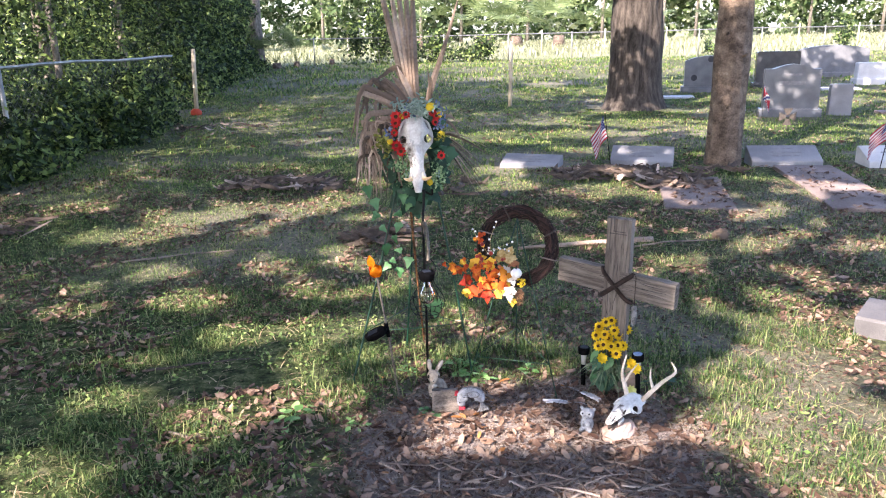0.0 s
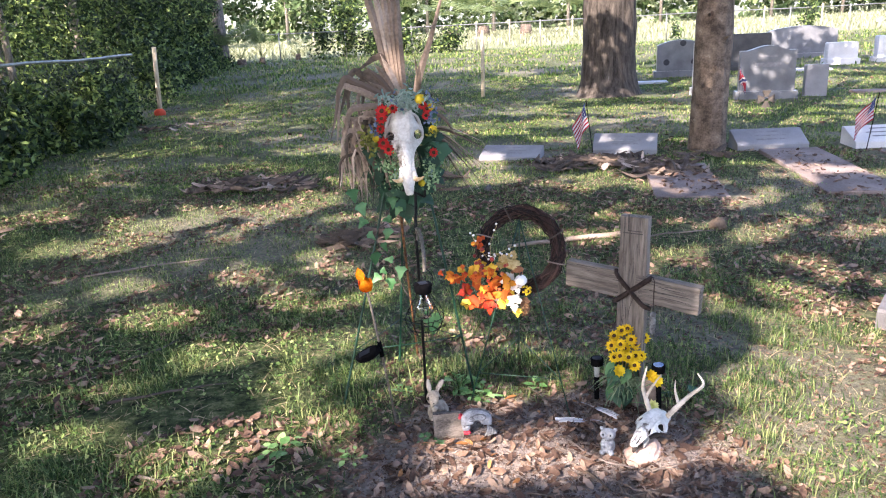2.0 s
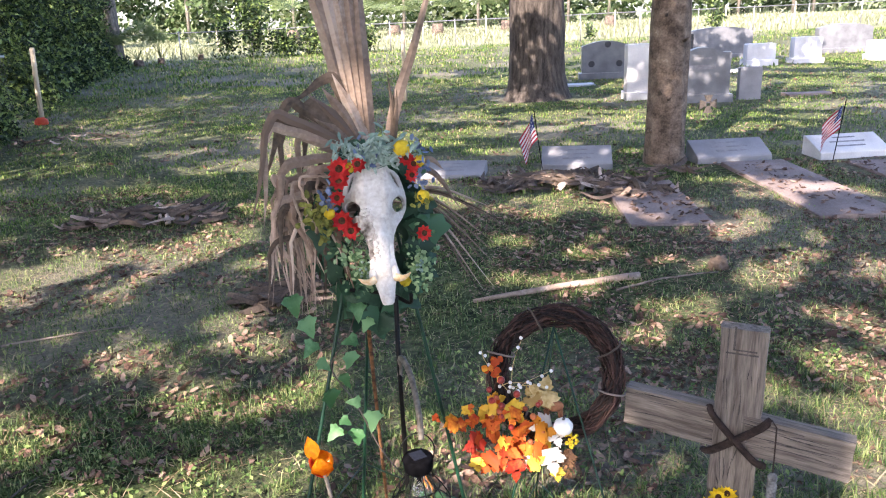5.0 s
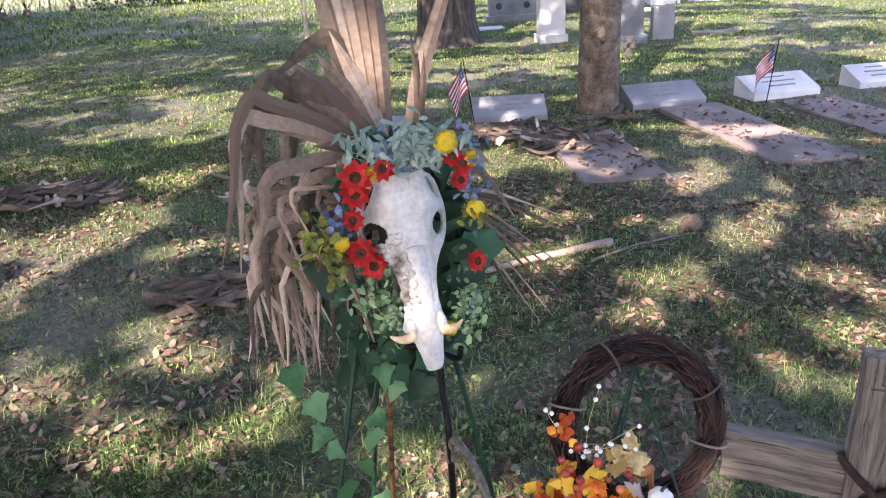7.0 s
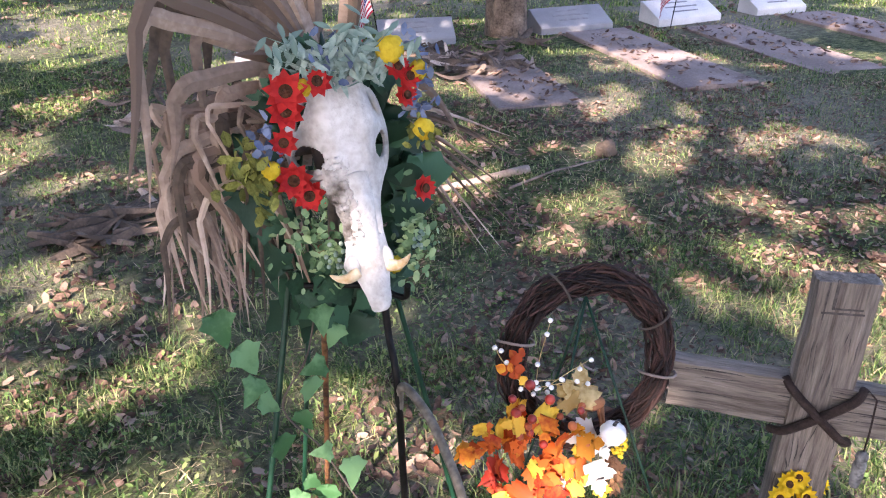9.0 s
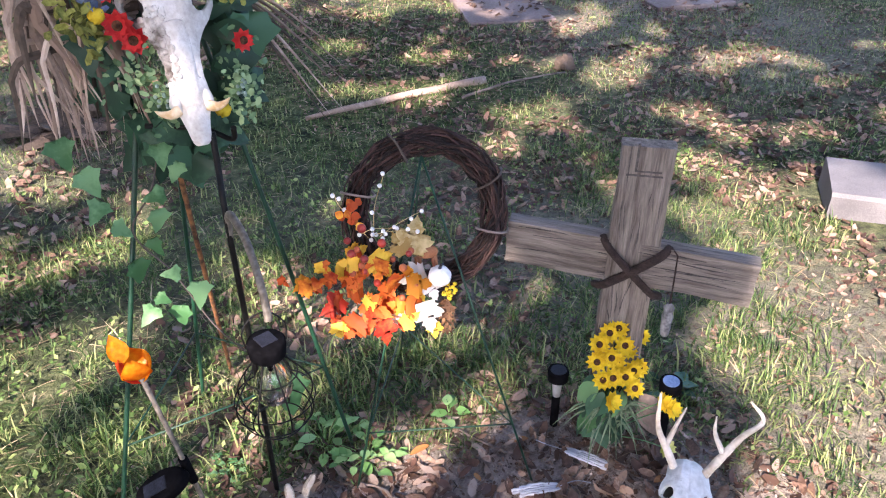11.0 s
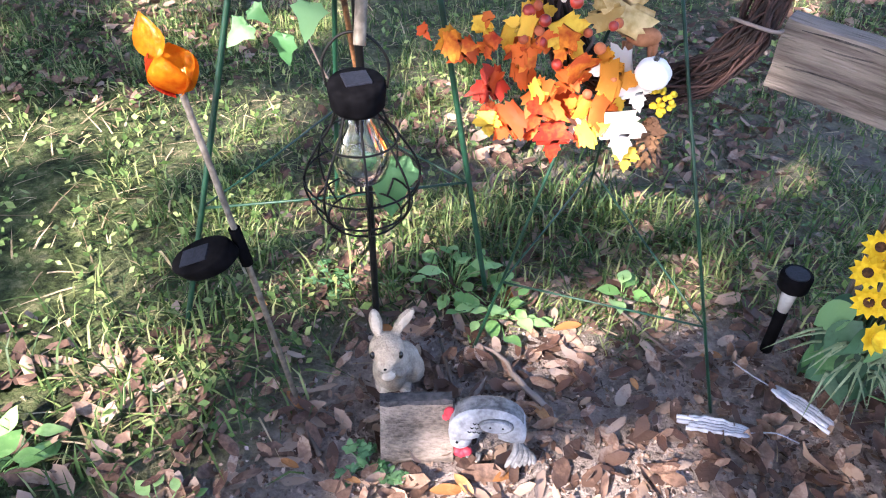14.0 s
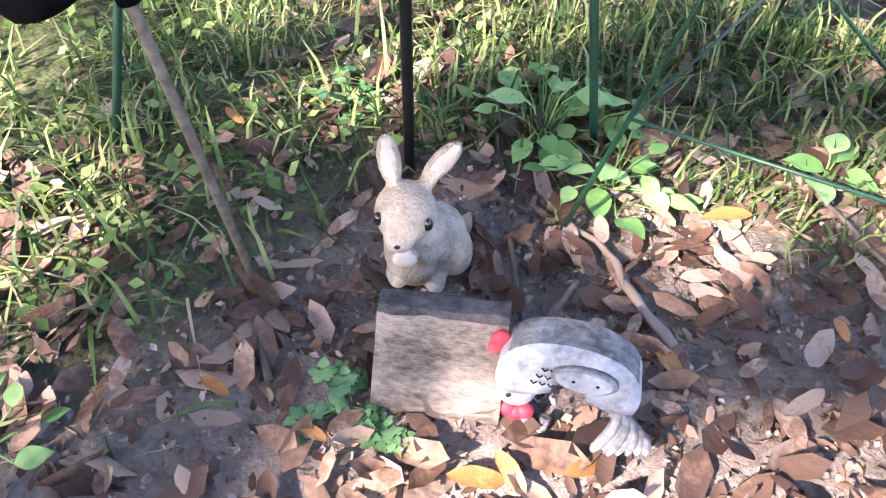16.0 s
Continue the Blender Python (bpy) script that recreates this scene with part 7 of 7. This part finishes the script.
twig(((.065, 2.565, .012), (.045, 2.63, .014), (.03, 2.70, .012), (.022, 2.745, .008)), .0042)
twig(((.19, 2.60, .012), (.15, 2.655, .014), (.13, 2.70, .012), (.09, 2.735, .01)), .006)
twig(((.075, 2.61, .008), (.10, 2.655, .014)), .005)
twig(((-.165, 2.70, .008), (-.14, 2.77, .012), (-.11, 2.80, .01)), .0025)
twig(((-.155, 2.50, .008), (-.18, 2.55, .012), (-.17, 2.60, .01)), .004)
twig(((.44, 2.69, .008), (.36, 2.80, .016), (.33, 2.87, .01)), .0035)
twig(((.42, 2.44, .006), (.50, 2.30, .012), (.62, 2.24, .006)), .005)
twig(((.66, 2.22, .01), (.76, 2.24, .014), (.84, 2.27, .008)), .005)
twig(((-.10, 2.37, .01), (-.13, 2.30, .012), (-.12, 2.22, .006)), .004)
twig(((-1.45, 2.95, .01), (-1.2, 3.02, .02), (-.98, 3.1, .01)), .007)
twig(((-1.7, 3.3, .01), (-1.45, 3.5, .02), (-1.35, 3.72, .01)), .006)
twig(((-2.4, 4.9, .01), (-1.9, 5.05, .02), (-1.4, 5.15, .01)), .008)
twig(((1.51, 5.18, .012), (1.0, 5.15, .02), (.49, 5.07, .012)), .026, "grey weathered branch lying in the grass", "fallen_branch", M_FROND)
twig(((1.3, 5.0, .01), (1.6, 5.06, .03), (1.98, 5.12, .02)), .008)
twig(((-1.1, 2.35, .01), (-.95, 2.3, .01), (-.8, 2.33, .01)), .006)
bm = bmesh.new()
bmesh.ops.create_icosphere(bm, subdivisions=3, radius=1)
for v in bm.verts:
    v.co = Vector((v.co.x * .06, v.co.y * .05, max(v.co.z, -.3) * .06)) * (1 + .5 * noise.noise(v.co * 2))
single("bark_piece", bm, M_FRONDD, (2.03, 5.22, gz(2.03, 5.22) + .02), "brown piece of broken wood in the grass", "wood piece", smooth=True)


def weed(at, n, spread, size, height, label, seed, mm=None, kind="oval"):
    g = random.Random(seed)
    w = thing("weed", (*at, gz(*at)), label, "weed", "weeds on the grave")
    for k in range(n):
        a, r = g.uniform(0, 6.28), spread * g.random() ** .7
        h = height * (1 - .5 * r / spread) * g.uniform(.4, 1.1)
        p = Vector((r * math.cos(a), r * math.sin(a), h))
        bm = bmesh.new()
        leaf_bm(kind, size * g.uniform(.65, 1.15), .2, .25, bm, Matrix.Translation(p) @ pose(0, 0, 0, g.uniform(-5, 30), g.uniform(-15, 15), math.degrees(a) - 90 + g.uniform(-60, 60)) @ Matrix.Diagonal((1.1, 1, 1, 1)))
        tube(bm, curve_pts((p, p * .5 + Vector((0, 0, h * .2)), Vector((g.uniform(-.01, .01), 0, -.005))), 3), .0011, 4)
        part("leaf", bm, mm or M_WEED, w)
    return w


weed((.045, 2.885), 26, .08, .040, .06, "low weed with rounded grey-green leaves behind the rabbit", 1)
weed((.130, 2.81), 26, .075, .038, .045, "low weed with rounded green leaves beside the twigs", 2)
weed((-.085, 2.49), 16, .035, .020, .02, "small bright green weed in front of the block", 3, M_IVY, "maple")
weed((-.045, 2.475), 5, .015, .018, .012, "tiny green seedling on the soil", 4, M_IVY, "maple")
weed((-.19, 2.90), 12, .04, .022, .03, "small bright green weed in the turf", 5, M_IVY, "maple")
weed((-.36, 2.40), 9, .05, .03, .03, "low green weed with broad leaves beside the grave", 6)
weed((.36, 2.86), 5, .03, .06, .05, "pale green broad leaves behind the wire easel", 7)
weed((.92, 2.72), 6, .05, .06, .04, "broad green leaves beside the cross", 8, M_DKLEAF)
weed((-.62, 2.45), 16, .08, .05, .05, "low green weed in the turf", 9)


# ---- fallen fronds ----
def frond_pile(at, n, spread, label, seed, r0=(.15, .5), wide=(.03, .085), tall=1.0, pale=.22):
    g = random.Random(seed)
    t = thing("fallen_fronds", (*at, gz(*at)), label, "fallen palm fronds", "piles of fallen fronds")
    for k in range(n):
        a = g.uniform(0, 6.28)
        c = Vector((g.uniform(-1, 1) * spread[0], g.uniform(-1, 1) * spread[1], 0))
        L = g.uniform(*r0)
        d = Vector((math.cos(a), math.sin(a) * .8, 0)) * L / 2
        h = tall * g.uniform(.03, .15) * max(.2, 1 - c.length / max(spread))
        def q(p, z):
            return Vector((p.x, p.y, gz(at[0] + p.x, at[1] + p.y) - gz(*at) + z))
        bm = bmesh.new()
        strip(bm, curve_pts((q(c - d, tall * g.uniform(.01, .10) + .004), q(c + d * g.uniform(-.3, .3), h * .7 + .008 + .012 * tall), q(c + d, tall * g.uniform(.008, .10) + .004)), 5), g.uniform(*wide), 0, .3, (0, -.3, 1))
        part("frond_blade", bm, M_FROND if g.random() < pale else M_FRONDD, t)
    return t


frond_pile((.30, 1.96), 150, (.50, .20), "dry strips of palm leaf strewn over bare soil", 12, (.06, .26), (.005, .013), .12, .75)
frond_pile((1.72, 7.95), 120, (.62, .28), "heap of dry brown palm fronds before a marker", 3)
frond_pile((2.35, 7.45), 50, (.42, .42), "dry brown palm fronds on a slab", 4)
frond_pile((2.95, 8.0), 16, (.3, .2), "dry brown palm fronds at the foot of the palm", 5)
frond_pile((-1.85, 7.7), 100, (.6, .3), "heap of dry brown palm fronds in the grass", 6)
frond_pile((-.55, 5.4), 34, (.22, .2), "heap of dry brown palm fronds in the grass", 7, (.2, .4))
frond_pile((.05, 7.2), 22, (.5, .4), "dry brown palm fronds in the grass", 8)
frond_pile((-4.4, 13.5), 26, (.8, .5), "brown fronds and litter at the edge of the woods", 9)
frond_pile((-3.6, 5.9), 10, (.4, .3), "dry brown palm fronds in the grass", 10)


# ---- flags ----
def flag(at, lean, label, kind):
    g = thing("stick_flag", (*at, gz(*at)), label, "flag", "flags at the graves")
    g.rotation_euler = (0, radians(lean), radians(-12))
    bm = bmesh.new()
    tube(bm, [(0, 0, -.05), (0, 0, .62)], .005, 6)
    part("stick", bm, M_PLASTIC, g)
    nx, nz = 26, 13
    H = .27
    bm = bmesh.new()
    vs = []
    for i in range(nx + 1):
        row = []
        u = i / nx
        for j in range(nz + 1):
            v = j / nz
            # the cloth hangs in soft folds from the stick
            row.append(bm.verts.new((-.18 * u - .02 * math.sin(5 * u + 2 * v), -.03 * math.sin(7 * u) - .02 * u, .60 - H * (1 - v) - .24 * u ** 1.25)))
        vs.append(row)
    for i in range(nx):
        for j in range(nz):
            f = bm.faces.new((vs[i][j], vs[i + 1][j], vs[i + 1][j + 1], vs[i][j + 1]))
            f.smooth = True
            if kind == "stripes":
                f.material_index = 2 if (i < nx * .42 and j > 5) else (0 if j % 2 == 0 else 1)
                if i < nx * .42 and j > 5 and (i + j) % 3 == 0 and j % 2:
                    f.material_index = 1
            else:
                u, v = (i + .5) / nx, (j + .5) / nz
                d = min(abs(u - v), abs(u - 1 + v))
                f.material_index = 2 if d < .09 else (1 if d < .14 else 0)
    part("cloth", bm, [M_FLAGR, M_FLAGW, M_FLAGB], g, "striped cloth flag with starred blue corner" if kind == "stripes" else "red cloth flag with a blue diagonal cross")
    return g


flag((1.86, 8.55), -8, "small striped flag with starred blue corner beside a marker", "stripes")
flag((4.72, 8.02), 6, "small striped flag with starred blue corner beside a marker", "stripes")
flag((5.55, 13.45), -3, "small furled red flag with blue diagonal cross by a headstone", "cross").scale = (-.6, 1, 1)
CR = thing("grave_emblem", (5.2, 11.6, gz(5.2, 11.6)), "dark iron cross emblem on a rod before a headstone", "grave emblem")
bm = bmesh.new()
tube(bm, [(0, 0, -.05), (0, 0, .16)], .008, 8)
part("rod", bm, M_IRON, CR)
for k in range(4):
    bm = bmesh.new()
    m_ = Matrix.Translation((0, 0, .22)) @ pose(0, 0, 0, 0, 90 * k, 0)
    pr = [(-.02, .03), (.02, .03), (.07, .13), (-.07, .13)]
    a_ = [bm.verts.new(m_ @ Vector((x, -.008, z))) for x, z in pr]
    b_ = [bm.verts.new(m_ @ Vector((x, .008, z))) for x, z in pr]
    bm.faces.new(a_)
    bm.faces.new(b_[::-1])
    for i in range(4):
        bm.faces.new((a_[i], b_[i], b_[(i + 1) % 4], a_[(i + 1) % 4]))
    part("arm", bm, M_IRON, CR)
bm = bmesh.new()
tube(bm, [(.05 * math.cos(a), 0, .22 + .05 * math.sin(a)) for a in (k * .3927 for k in range(17))], .008, 6)
part("ring", bm, M_IRON, CR)

# ---- single leaves on the grave, each a piece of the ground ----
def litter_leaf(seed):
    g = random.Random(seed)
    bm = bmesh.new()
    n = 8
    w, bend, cup, tw = g.uniform(.26, .36), g.uniform(-.35, .35), g.uniform(-.5, .5), g.uniform(-.3, .3)
    rows = []
    for k in range(n + 1):
        t = k / n
        hw = w * .62 * max(.02, 1 - (2 * t - 1) ** 2) ** .6 * (1.08 - .16 * t)
        z = bend * (t - .5) ** 2 * 1.2
        rows.append([bm.verts.new((s * hw * (1 + .06 * math.sin(11 * t + s)), t - .5, z + cup * hw * s * s * .8 + tw * s * hw * (t - .5) - (.02 if s == 0 else 0))) for s in (-1, 0, 1)])
    for a, b in zip(rows, rows[1:]):
        for k in (0, 1):
            f = bm.faces.new((a[k], a[k + 1], b[k + 1], b[k]))
            f.smooth = True
    me = bpy.data.meshes.new("leaf")
    bm.to_mesh(me)
    bm.free()
    return me


SHAPES = []
for i in range(8):
    me = litter_leaf(i)
    me.materials.append(M_LEAFO if i == 7 else M_LEAFR)
    SHAPES.append(me)
lr = random.Random(77)
placed = 0
while placed < 240:
    x, y = lr.gauss(.16, .40), lr.gauss(2.58, .28)
    if not (-.5 < x < 1.0 and 2.0 < y < 3.1) or (abs(x + .02) < .075 and abs(y - 2.59) < .1) or (abs(x - .09) < .08 and abs(y - 2.52) < .05):
        continue
    if ((x - .2) / .36) ** 2 + ((y - 2.3) / .2) ** 2 < 1 and lr.random() < .7:
        continue
    if float(bare(np.array(x), np.array(y))) < .2 and lr.random() < .45:
        continue
    ob = bpy.data.objects.new("leaf", SHAPES[lr.choice((0, 1, 2, 3, 4, 5, 6, 0, 1, 2, 3, 4, 5, 6, 7))])
    scene.collection.objects.link(ob)
    s = lr.uniform(.026, .054)
    ob.parent = GROUND
    ob.matrix_local = Matrix.Translation((x, y, gz(x, y) + .011 + .006 * lr.random())) @ pose(0, 0, 0, lr.uniform(-16, 16), lr.uniform(-18, 18) + (180 if lr.random() < .3 else 0), lr.uniform(0, 360)) @ Matrix.Scale(s, 4)
    placed += 1
for x, y, yaw, s in ((.035, 2.445, 95, .048), (.06, 2.455, 40, .042), (.12, 2.47, 120, .04)):
    ob = bpy.data.objects.new("leaf", SHAPES[7])
    scene.collection.objects.link(ob)
    ob.parent = GROUND
    ob.matrix_local = Matrix.Translation((x, y, gz(x, y) + .014)) @ pose(0, 0, 0, 8, -10, yaw) @ Matrix.Scale(s, 4)
